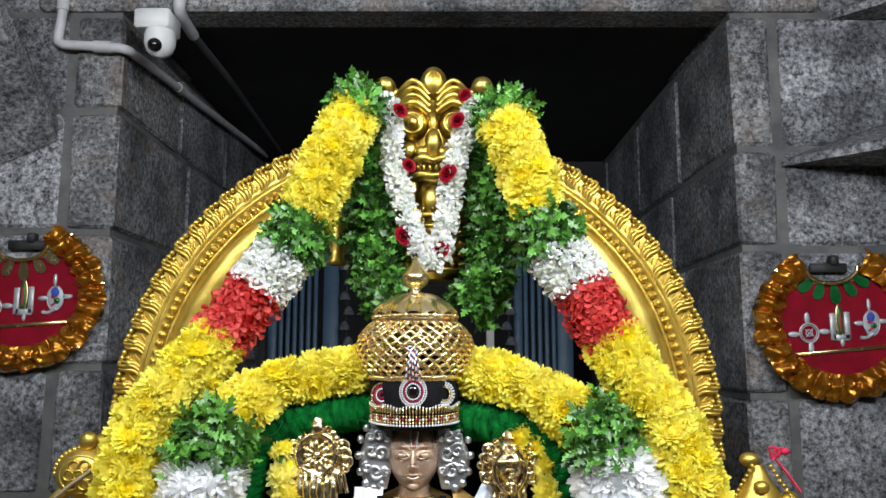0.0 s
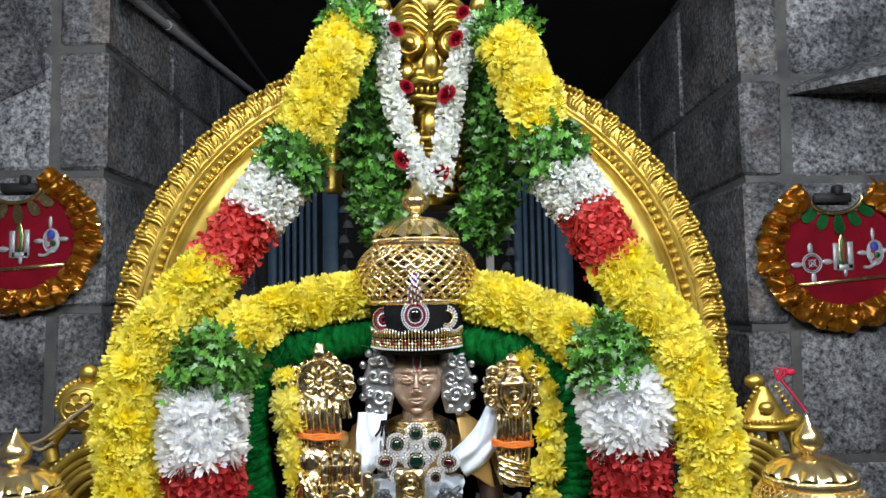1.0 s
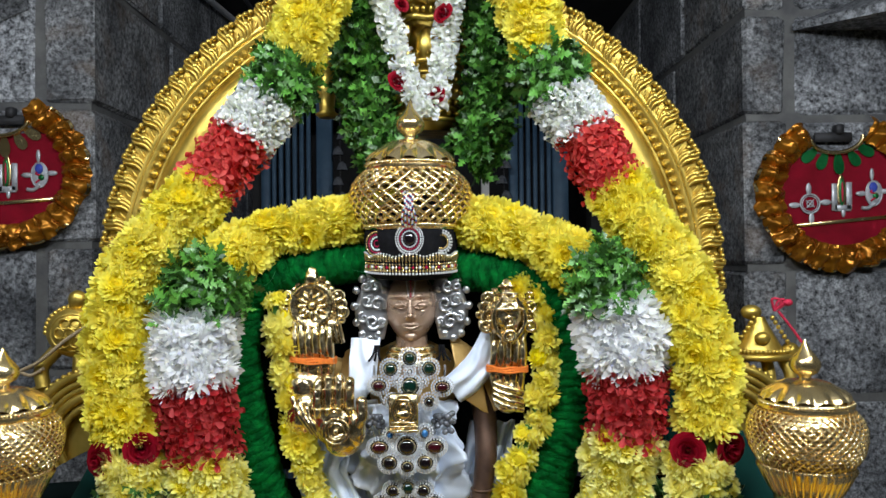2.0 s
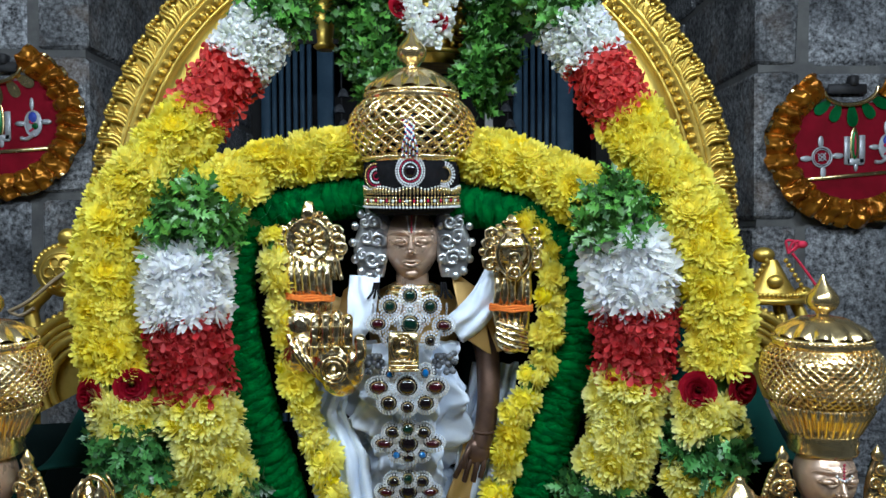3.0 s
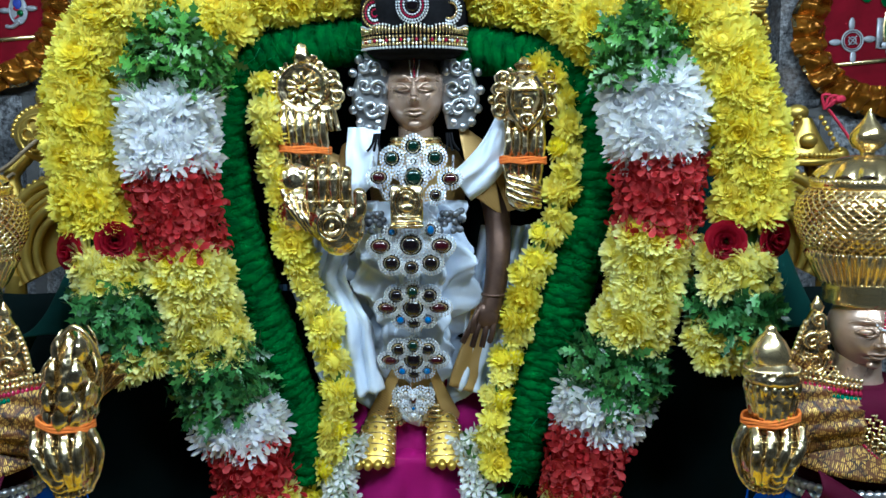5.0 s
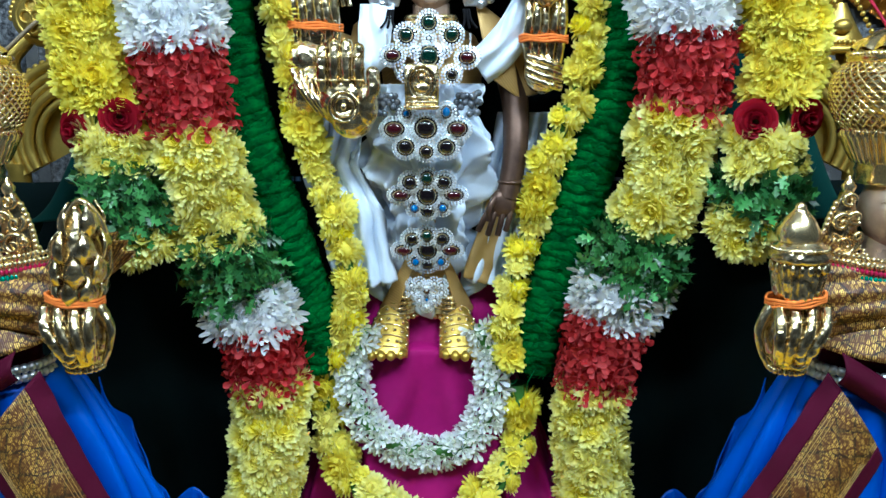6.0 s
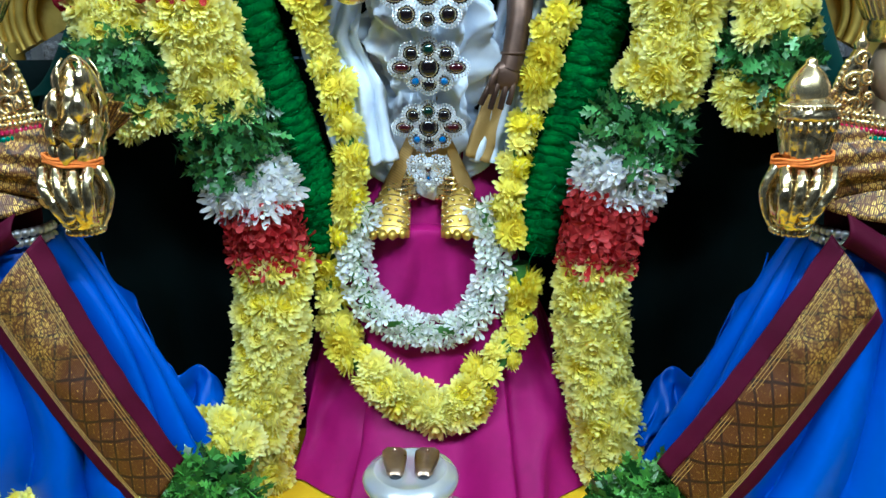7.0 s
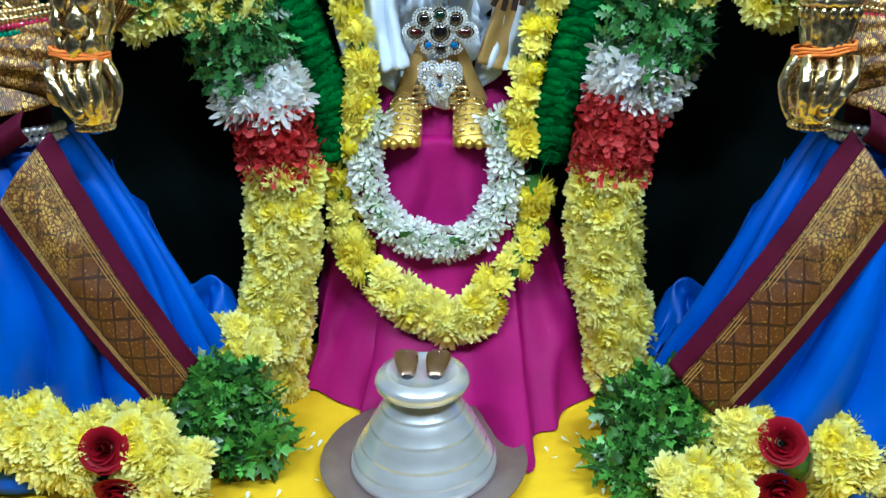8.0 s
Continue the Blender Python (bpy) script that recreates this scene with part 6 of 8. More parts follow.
for s in (-1, 1):
    pc = root("pearl_cluster", "cluster of dark grey pearls at the statue's waist", "beads", (s * 0.05, 1.186, 0.713), "pearl clusters")
    rr = random.Random(3)
    for k in range(26):
        mm = M()
        mm.ball((s * rr.uniform(0.036, 0.068) - 0.003, 1.186 + rr.uniform(-0.004, 0.006), 0.713 + rr.uniform(-0.014, 0.014)), 0.0046, 8, 6)
        part("pearl", mm, PEARL, pc)
    mm = M()
    mm.tube(spline([(s * 0.052, 1.182, 0.80), (s * 0.050, 1.178, 0.775), (s * 0.038, 1.170, 0.745)], 0.004), 0.0016, 6)
    for k in range(9):
        mm.ball((s * (0.048 - 0.0014 * k), 1.174 - 0.0005 * k, 0.770 - 0.003 * k), 0.0024, 6, 5)
    thing("tassel_cord", mm, SILVER, "fine silver cord with beads at the pendant's side", "cord", "tassel cords")
    mm = M()
    for k in range(3):
        mm.tube(spline([(s * 0.047 + 0.003 * (k - 1), 1.186, 0.829), (s * 0.049 + 0.004 * (k - 1), 1.183, 0.815), (s * 0.051 + 0.009 * (k - 1), 1.181, 0.806)], 0.004), 0.0017, 6)
    thing("black_tie", mm, VELVET, "black cord tie knotted at the statue's neck", "cord", "black ties")
mm = M()
for R, z, y in ((0.030, 0.820, 1.218), (0.034, 0.812, 1.214), (0.038, 0.803, 1.210)):
    mm.torus((0.002, y, z), R, 0.0050, 30, 8, axis="Z", squash=0.75)
thing("gold_collar", mm, GOLD, "ribbed gold collar under the statue's chin", "necklace")

# ---- the statue's dress ----
def sheet(name, mat, label, fn, nu, nv, uvf=None, thick=0.0016, category="cloth", parent=None):
    """A cloth from fn(u, v), both 0..1."""
    mm = M()
    rows = [[fn(j / nu, i / nv) for j in range(nu + 1)] for i in range(nv + 1)]
    mm.quad_grid(rows)
    uv = [uvf(j / nu, i / nv) for i in range(nv + 1) for j in range(nu + 1)] if uvf else None
    ob = part(name, mm, mat, parent, label, uv=uv) if parent else thing(name, mm, mat, label, category, uv=uv)
    if thick:
        sol = ob.modifiers.new("thickness", "SOLIDIFY")
        sol.thickness = thick
    return ob


def lerp(a, b, t):
    return a + (b - a) * t


def skirt(u, v):
    # v 0 at the waist, 1 at the hem; u round the front half
    z = lerp(0.738, 0.408, v) + 0.010 * math.sin(u * 7) * v
    a = math.pi * (1.0 + u)
    front = 1.200 + 0.066 * max(0.0, min(1.0, (v - 0.18) / 0.5)) ** 1.2
    hw = 0.058 + 0.018 * math.exp(-((v - 0.34) / 0.20) ** 2) + 0.022 * math.exp(-((v - 0.80) / 0.22) ** 2)
    side = abs(math.cos(a))
    folds = 0.0085 * math.sin(9 * math.pi * u + 9 * v * (u - 0.5) + 3 * noise.noise((u * 3, v * 3, 0))) * (0.25 + 0.75 * side) + 0.018 * noise.noise((u * 6, v * 7, 3)) * (0.2 + 0.8 * side) + 0.006 * math.sin(26 * v + 30 * abs(u - 0.5) + 4 * noise.noise((u * 4, v * 4, 2))) * (0.35 + side) + 0.006 * noise.noise((u * 14, v * 18, 5)) + 0.016 * (0.35 - abs(noise.noise((u * 5 + 2.0 * v, v * 6 - u * 2, 9)))) * (0.3 + 0.7 * side) - 0.012 * abs(noise.noise((u * 10 - v * 3, v * 10, 12))) + 0.013 * (1 - abs(math.sin(15 * u + 7 * v * (0.5 - u) * 2 + 2.5 * noise.noise((u * 3, v * 3, 21))))) ** 3 * (0.25 + 0.75 * side) + 0.010 * (1 - abs(math.sin(13 * v + 16 * abs(u - 0.5) + 2.5 * noise.noise((u * 4, v * 3, 31))))) ** 3
    folds -= 0.013 * (1 - side)
    x, y = (hw + folds) * math.cos(a) - 0.012, front + 0.055 * (1 + math.sin(a)) - folds
    return (x, y, z)


dhoti = sheet("white_dhoti", WHITE_SILK, "white silk cloth gathered in folds round the statue", skirt, 150, 120)


def drape_left(u, v):
    c = [(-0.120, 1.235, 0.70), (-0.135, 1.225, 0.63), (-0.112, 1.225, 0.55), (-0.085, 1.23, 0.46)]
    k = min(2, int(v * 3))
    t = v * 3 - k
    p = Vector(c[k]).lerp(Vector(c[k + 1]), t)
    f = 0.009 * math.sin(u * 22 + 5 * v + 3 * noise.noise((v * 3, 0, 1))) + 0.014 * noise.noise((u * 4, v * 5, 3)) + 0.008 * (1 - abs(math.sin(8 * u + 9 * v))) ** 2
    return (p.x + (u - 0.5) * (0.056 + 0.03 * math.sin(2.6 * v)) + 0.010 * noise.noise((v * 4, u, 6)), p.y + f + 0.02 * abs(u - 0.5), p.z + 0.01 * (u - 0.5))


sheet("white_stole", WHITE_SILK, "white silk stole falling beside the statue's arm", drape_left, 26, 60)


def drape_right(u, v):
    p = Vector((0.128, 1.25, 0.70)).lerp(Vector((0.085, 1.25, 0.46)), v)
    f = 0.009 * math.sin(u * 20 + 6 * v + 2) + 0.014 * noise.noise((u * 4, v * 6, 13))
    return (p.x + (u - 0.5) * 0.070, p.y + f + 0.03 * abs(u - 0.5), p.z)


sheet("white_stole", WHITE_SILK, "white silk stole falling beside the statue's arm", drape_right, 24, 50)
for s in (-1, 1):
    def sash(u, v, s=s):
        # white neck sash over the chest
        x = lerp(0.066, 0.070, v) + (u - 0.5) * lerp(0.044, 0.040, v)
        z = lerp(0.838, 0.735 if s > 0 else 0.748, v) + (u - 0.5) * (0.045 if s > 0 else 0.0) + 0.012 * v * math.sin(u * 5 + 1)
        y = 1.205 - 0.020 * math.sin(v * 2.6) + 0.0040 * math.sin(u * 9 + v * 5 + 2 * noise.noise((u * 3, v * 3, s))) + 0.02 * (u > 0.85) * (u - 0.85)
        if s > 0:
            # falls from the neck over the shoulder of the lowered arm
            x = lerp(0.132, 0.062, v) + (u - 0.5) * lerp(0.018, 0.026, v) + 0.006 * math.sin(3.1 * v)
            z = lerp(0.856, 0.758, v) - (u - 0.5) * lerp(0.058, 0.036, v) - 0.010 * math.sin(3.1 * v)
            y = 1.205 - 0.014 * math.sin(v * 2.8) + 0.0045 * math.sin(u * 13 + 3 * noise.noise((u * 2, v * 3, 4))) + 0.035 * (u - 0.4) ** 2
        return (s * x, y, z)
    sheet("silk_shawl", WHITE_SILK, "white silk sash crossing the statue's chest", sash, 24, 40)

    def gold_strip(u, v, s=s):
        x = lerp(0.058, 0.100, u) + 0.018 * v
        z = lerp(0.838, 0.742, v) - 0.030 * (u - 0.2)
        return (s * x, 1.222 - 0.018 * math.sin(v * 2.4) + 0.010 * u, z)
    sheet("gold_shawl", GOLD_CLOTH, "woven gold shawl over the statue's shoulder", gold_strip, 14, 30)

    def hem_band(u, v, s=s):
        # gold woven borders that part over the feet
        x0, x1 = (-0.026, -0.068) if s < 0 else (0.014, 0.050)
        x = lerp(x0, x1, v) + (u - 0.5) * lerp(0.012, 0.026, v)
        z = lerp(0.505, 0.408, v) - (u - 0.5) * 0.004
        return (x, lerp(1.250, 1.262, v) + 0.35 * (x + 0.012) ** 2 / 0.06 - 0.004, z)
    sheet("gold_border", GOLD_CLOTH, "gold woven border of the white cloth above the feet", hem_band, 10, 26, parent=dhoti)


def side_panel(u, v):
    return (0.096 + 0.018 * (u - 0.5) * 2 - 0.030 * v + 0.004 * math.sin(5 * v), 1.250 + 0.002 * math.sin(u * 9 + 4 * v) + 0.003 * noise.noise((u * 3, v * 4, 2)), lerp(0.600, 0.470, v) - 0.012 * u)


sheet("gold_border", GOLD_CLOTH, "gold woven border hanging behind the lowered arm", side_panel, 10, 20, parent=dhoti)

# ---- the two smaller statues at the sides ----
mm = M()
mm.ball((0, 0, 0), 0.0056, 8, 6)
BEAD = mm.mesh("bead", SILVER)


def small_statue(s):
    hx, hy = 0.516, 1.035
    # bronze figure: one plain mesh
    mm = M()
    head_into(mm, (s * hx, hy, 0.600), 0.035, 0.040, 0.046, 0)
    mm.lathe([(0, 0.034), (0.02, 0.026), (0.05, 0.024)], 18, (s * hx, hy + 0.005, 0.525), 0)
    mm.lathe([(0.0, 0.052), (0.05, 0.055), (0.10, 0.066), (0.125, 0.072), (0.14, 0.05)], 26, (s * hx, hy + 0.01, 0.40), 1)
    mm.lathe([(0.0, 0.05), (0.04, 0.05), (0.12, 0.05), (0.41, 0.05)], 20, (s * hx, hy + 0.02, 0.004), 1)
    mm.tube(spline([(s * (hx - 0.05), hy, 0.525), (s * (hx - 0.085), hy - 0.01, 0.485), (s * (hx - 0.105), hy - 0.03, 0.47)], 0.01), 0.020, 12, 0)
    mm.tube(spline([(s * (hx + 0.05), hy, 0.525), (s * (hx + 0.085), hy - 0.01, 0.46), (s * (hx + 0.08), hy - 0.02, 0.40)], 0.01), 0.020, 12, 0)
    thing("small_statue", mm, [BRONZE, MAROON_SILK], "smaller bronze temple statue in a maroon blouse", "statue", "side statues")
    # crown
    c = (s * hx, hy + 0.010, 0.0)
    cr = root("small_crown", "gold crown with a netted bowl, fluted lid and pointed finial", "crown", (c[0], c[1], 0.63), "small crowns")
    finial(cr, (c[0], c[1], 0.794), 0.95)
    lid(cr, (c[0], c[1], 0.770), 0.056, 0.027, 14)
    mm = M()
    rope_ring(mm, (c[0], c[1], 0.768), 0.0565, 0.0028, 80)
    mm.lathe([(0.757, 0.055), (0.762, 0.058), (0.768, 0.0575), (0.771, 0.055)], 48, (c[0], c[1], 0))
    part("upper_rim", mm, GOLD, cr)
    body = [(0.690, 0.055), (0.697, 0.0615), (0.708, 0.0675), (0.722, 0.0705), (0.736, 0.0705), (0.748, 0.0665), (0.758, 0.058)]
    mm = M()
    mm.lathe([(z, r - 0.0012) for z, r in body], 56, (c[0], c[1], 0))
    lattice_into(mm, body, (c[0], c[1], 0), 84, 0.0015, 14)
    part("netted_bowl", mm, GOLD, cr, "gold bowl covered in raised netting")
    mm = M()
    rope_ring(mm, (c[0], c[1], 0.687), 0.0565, 0.0028, 80)
    mm.lathe([(0.652, 0.043), (0.656, 0.042), (0.664, 0.046), (0.675, 0.051), (0.684, 0.0555), (0.690, 0.0565)], 144, (c[0], c[1], 0), 0, 0.24, 36, (0.654, 0.686))
    part("fluted_base", mm, GOLD, cr)
    mm = M()
    mm.lathe([(0.630, 0.040), (0.634, 0.0415), (0.639, 0.0395), (0.644, 0.0415), (0.649, 0.040), (0.654, 0.041)], 40, (c[0], c[1] - 0.004, 0))
    part("brow_band", mm, GOLD, cr)
    # side pieces by the face, with looped relief
    for q in (-1, 1):
        ear = root("ear_ornament", "gold scrolled ornament beside the small statue's face", "ornament", (s * hx + q * 0.054, hy - 0.02, 0.56), "gold ear ornaments")
        x, y = s * hx + q * 0.058, hy - 0.016
        mm = M()
        rows = []
        for i in range(15):
            t = i / 14
            hw = 0.023 * math.sin(math.pi * (0.14 + 0.84 * t)) ** 0.55 * (1.0 - 0.45 * t)
            rows.append([(x + q * 0.006 * (1 - t) + hw * math.cos(a), y + 0.006 + 0.007 * math.sin(a), 0.545 + 0.082 * t) for a in (2 * math.pi * j / 16 for j in range(16))])
        mm.quad_grid(rows, True)
        mm.fan(rows[0][::-1])
        mm.fan(rows[-1])
        part("plate", mm, GOLD_PALE, ear)
        for dx, dz, R, tw in ((0.002, 0.566, 0.0135, 1), (0.007, 0.590, 0.0100, -1), (-0.007, 0.596, 0.0085, 1), (0.001, 0.614, 0.0080, -1), (0.014, 0.570, 0.0070, 1), (-0.011, 0.574, 0.0065, -1)):
            pts = []
            for i in range(20):
                u = i / 19
                a = tw * q * u * 8.0 + dx * 120
                pts.append((x + q * dx + R * (1 - 0.8 * u) * math.cos(a), y - 0.002 - 0.005 * u, dz + R * (1 - 0.8 * u) * math.sin(a)))
            mm = M()
            mm.tube(pts, [0.0030 - 0.0012 * i / 19 for i in range(20)], 6)
            part("scroll", mm, GOLD, ear)
        mm = M()
        for k in range(11):
            p = rows[1 + k]
            mm.ball((p[0][0] if q > 0 else p[8][0], y + 0.003, p[0][2]), (0.0036, 0.0045, 0.0046), 7, 5)
        mm.lathe([(0, 0.006), (0.006, 0.008), (0.012, 0.004), (0.018, 0.0008)], 10, (x, y + 0.004, 0.623))
        part("beaded_edge", mm, GOLD, ear)
    # forehead mark
    mm = M()
    for k in range(7):
        mm.ball((s * hx + (k - 3) * 0.003, hy - 0.047, 0.6085 + 0.0006 * (k - 3) ** 2), 0.0018, 5, 4, 0)
    for k in range(5):
        mm.ball((s * hx, hy - 0.046, 0.611 + 0.004 * k), 0.0018, 5, 4, 1)
    thing("forehead_jewel", mm, [DIAMOND, RUBY], "small jewelled forehead mark", "jewel", "forehead jewels")
    # necklaces: rows of gold and green beads over the blouse
    for k in range(7):
        mm = M()
        xs, zb = 0.036 + 0.0075 * k, 0.502 - 0.0085 * k
        run = spline([(-xs, hy - 0.006, 0.560), (-xs * 0.70, hy - 0.040, 0.535 - 0.004 * k), (-xs * 0.30, hy - 0.059, zb + 0.014), (0.0, hy - 0.064, zb), (xs * 0.30, hy - 0.059, zb + 0.014), (xs * 0.70, hy - 0.040, 0.535 - 0.004 * k), (xs, hy - 0.006, 0.560)], 0.0042 if k == 6 else 0.0030)
        for j, (p, t, nn, b) in enumerate(frames(run)):
            rot = Euler((0, (0.6 if j % 2 else -0.6) + math.atan2(-t.z, t.x), 0)).to_matrix()
            if k == 6:
                mm.ball((s * hx + p.x, p.y, p.z), (0.0034, 0.0026, 0.0034), 7, 5, 1 if j % 2 else 0)
            elif k == 4:
                mm.ball((s * hx + p.x, p.y, p.z), 0.0018, 5, 4, 2)
            else:
                mm.ball((s * hx + p.x, p.y, p.z), (0.0017, 0.0020, 0.0040), 5, 4, 0, rot)
        thing("necklace", mm, [GOLD, GEM_GREEN, RUBY], "fine gold chain set with green stones over the blouse" if k == 6 else "fine gold leaf chain over the maroon blouse", "necklace", "necklaces")
    def collar(u, v):
        a = math.pi * (1.0 + u)
        R = lerp(0.052, 0.094, v)
        return (s * hx + R * 1.08 * math.cos(a), hy - 0.004 + R * 0.74 * math.sin(a), lerp(0.536, 0.468, v) - 0.020 * (-math.sin(a)))
    sheet("brocade_collar", BROCADE, "gold brocade shoulder cloth under the necklaces", collar, 40, 14, lambda u, v: (u * 0.25, v * 0.06))
    # silver bead belt
    belt = root("bead_belt", "double row of silver beads at the waist", "belt", (s * hx, hy, 0.418), "bead belts")
    for row in range(2):
        for j in range(26):
            a = math.pi * (1.0 + j / 25)
            piece("bead", BEAD, Matrix.Translation((s * (hx - 0.01) + 0.070 * math.cos(a), hy - 0.005 + 0.058 * math.sin(a), 0.418 + 0.011 * row)), belt)
    # blue pleated sari
    def sari(u, v):
        a = math.pi * (0.90 + 1.2 * u)
        z = lerp(0.425, 0.010, v)
        hw, hd = 0.085 + 0.150 * v ** 0.85, 0.060 + 0.050 * v
        f = 1 + 0.23 * v ** 0.5 * abs(math.sin(34 * u + 3.5 * noise.noise((u * 4, v * 1.5, s)))) + 0.05 * noise.noise((u * 7, v * 2, 2)) * v
        return (s * (hx + 0.005) + hw * math.cos(a) * f, hy + 0.012 + hd * math.sin(a) * f - 0.020 * v ** 0.6 * (abs(math.sin(34 * u + 3.5 * noise.noise((u * 4, v * 1.5, s)))) - 0.5) * abs(math.sin(a)), z)
    dress = sheet("blue_sari", BLUE_SILK, "bright blue silk sari falling in narrow pleats", sari, 320, 40)
    def train(u, v):
        # loose folds that spread towards the middle
        x = lerp(0.44, 0.255, u) + 0.010 * noise.noise((u * 6, v * 3, 1))
        top = lerp(0.36, 0.095, u ** 0.55) + 0.014 * math.sin(u * 13)
        z = lerp(top, 0.02, v)
        y = 1.145 + 0.035 * u - 0.045 * v + 0.016 * math.sin(12 * (u + 0.4 * v) + 3 * noise.noise((u * 4, v * 3, 8))) + 0.012 * noise.noise((u * 12, v * 8, 4))
        return (s * x, y, z)
    sheet("blue_train", BLUE_SILK, "loose blue silk folds spread beside the sari", train, 70, 40)
    # the broad border that crosses the skirt
    def edge(v):
        a = Vector((0.440 if s > 0 else 0.428, 0.985, 0.428)).lerp(Vector((0.275 if s > 0 else 0.298, 0.985, 0.145)), v)
        b = Vector((0.492, 0.965, 0.345)).lerp(Vector((0.338, 0.960, 0.085)), v)
        return a, b
    def strip(t0, t1, lift):
        def fn(u, v):
            a, b = edge(v)
            p = a.lerp(b, lerp(t0, t1, u))
            bow = 0.016 * math.sin(math.pi * lerp(t0, t1, u)) + 0.010 * math.sin(math.pi * v)
            return (s * p.x, p.y - bow - lift + 0.0025 * noise.noise((p.x * 30, p.z * 30, 2)), p.z)
        return fn
    sheet("sari_border", BROCADE, "broad brown and gold brocade border across the sari", strip(0.15, 0.85, 0.002), 30, 60, lambda u, v: (u * 0.07, v * 0.34), parent=dress)
    sheet("maroon_edge", MAROON_SILK, "plain maroon silk edge of the brocade border", strip(-0.04, 0.15, 0.003), 10, 60, parent=dress)
    sheet("maroon_edge", MAROON_SILK, "plain maroon silk edge of the brocade border", strip(0.85, 1.06, 0.003), 10, 60, parent=dress)
    for t in (0.170, 0.200, 0.235, 0.775, 0.805, 0.835):
        def line(u, v, t=t):
            a, b = edge(v)
            p = a.lerp(b, t + (u - 0.5) * 0.010)
            bow = 0.016 * math.sin(math.pi * t) + 0.010 * math.sin(math.pi * v)
            return (s * p.x, p.y - bow - 0.0045, p.z)
        sheet("gold_stripe", GOLD_CLOTH, "woven gold stripe on the brocade border", line, 2, 60, thick=0.0, parent=dress)
    def knot(u, v):
        p = Vector((0.445, 0.985, 0.44)).lerp(Vector((0.56, 0.965, 0.37)), v)
        return (s * p.x, p.y - 0.012 * math.sin(math.pi * u) - 0.01, p.z + (u - 0.5) * 0.034)
    sheet("maroon_sash", MAROON_SILK, "maroon silk sash tied at the waist", knot, 12, 24)


BROCADE = brocade("brocade")
for s in (-1, 1):
    small_statue(s)

# gold offerings held by the small statues
def hand_ornament(s):
    c = Vector((0.394 if s > 0 else -0.376, 0.985, 0.0))
    g = root("gold_hand", "gold-plated hand holding a gold bud, tied with orange thread", "ornament", (c.x, c.y, 0.435), "gold offerings")
    mm = M()
    mm.ball((c.x, c.y, 0.474), (0.033, 0.0225, 0.036), 22, 16)
    mm.lathe([(0.0, 0.010), (0.004, 0.0165), (0.010, 0.0185), (0.014, 0.0215), (0.022, 0.0255)], 28, (c.x - s * 0.002, c.y, 0.430))
    for k in range(22):
        a = 2 * math.pi * k / 22
        mm.ball((c.x - s * 0.002 + 0.0185 * math.cos(a), c.y + 0.0185 * math.sin(a), 0.4365), (0.0032, 0.0032, 0.0042), 6, 5)
    # curled fingers, the ring on them and the thumb
    for q in range(4):
        o = s * (0.026 - 0.0155 * q)
        mm.tube(spline([(c.x + o * 1.05, c.y - 0.016, 0.506), (c.x + o * 1.0 - s * 0.004, c.y - 0.029, 0.490), (c.x + o * 0.80 - s * 0.009, c.y - 0.031, 0.470), (c.x + o * 0.55 - s * 0.010, c.y - 0.025, 0.453)], 0.004), 0.0066, 10)
        for k, z in enumerate((0.497, 0.481)):
            mm.torus((c.x + o - s * 0.003 * k, c.y - 0.024 - 0.004 * k, z), 0.0074, 0.0012, 14, 5, axis="Z")
    thumb = spline([(c.x - s * 0.026, c.y - 0.006, 0.506), (c.x - s * 0.038, c.y - 0.010, 0.484), (c.x - s * 0.036, c.y - 0.014, 0.462), (c.x - s * 0.030, c.y - 0.016, 0.446)], 0.004)
    mm.tube(thumb, [0.0076 - 0.0050 * k / len(thumb) for k in range(len(thumb))], 9)
    mm.torus((c.x - s * 0.002, c.y - 0.029, 0.456), 0.0098, 0.0026, 18, 6)
    mm.ball((c.x - s * 0.002, c.y - 0.030, 0.456), (0.0070, 0.006, 0.0070), 10, 7)
    part("hand", mm, GOLD_PALE, g)
    if s > 0:
        mm = M()
        mm.lathe([(0, 0.0215), (0.012, 0.0235), (0.03, 0.0268), (0.042, 0.0275)], 64, (c.x, c.y - 0.004, 0.513), 0, 0.16, 20, (0.003, 0.038))
        for k in range(20):
            a = 2 * math.pi * k / 20
            mm.ball((c.x + 0.0272 * math.cos(a), c.y - 0.004 + 0.0272 * math.sin(a), 0.551), (0.0032, 0.0032, 0.0062), 6, 5)
        mm.lathe([(0, 0.027), (0.003, 0.0305), (0.008, 0.0305), (0.011, 0.0275), (0.015, 0.0285), (0.018, 0.024), (0.022, 0.0200)], 36, (c.x - 0.001, c.y - 0.004, 0.556))
        rope_ring(mm, (c.x - 0.001, c.y - 0.004, 0.5705), 0.0285, 0.0020, 44)
        part("pot", mm, GOLD_PALE, g)
        mm = M()
        mm.lathe([(0, 0.0195), (0.006, 0.0215), (0.014, 0.0205), (0.024, 0.0150), (0.031, 0.0085), (0.035, 0.0055), (0.038, 0.0058), (0.041, 0.001)], 28, (c.x - 0.004, c.y - 0.004, 0.577))
        part("bud", mm, GOLD, g)
    else:
        # a tall bud of overlapping pointed petals
        mm = M()
        mm.lathe([(0, 0.018), (0.02, 0.024), (0.045, 0.026), (0.070, 0.020), (0.092, 0.009), (0.104, 0.001)], 24, (c.x + 0.008, c.y + 0.002, 0.513))
        part("bud", mm, GOLD_PALE, g)
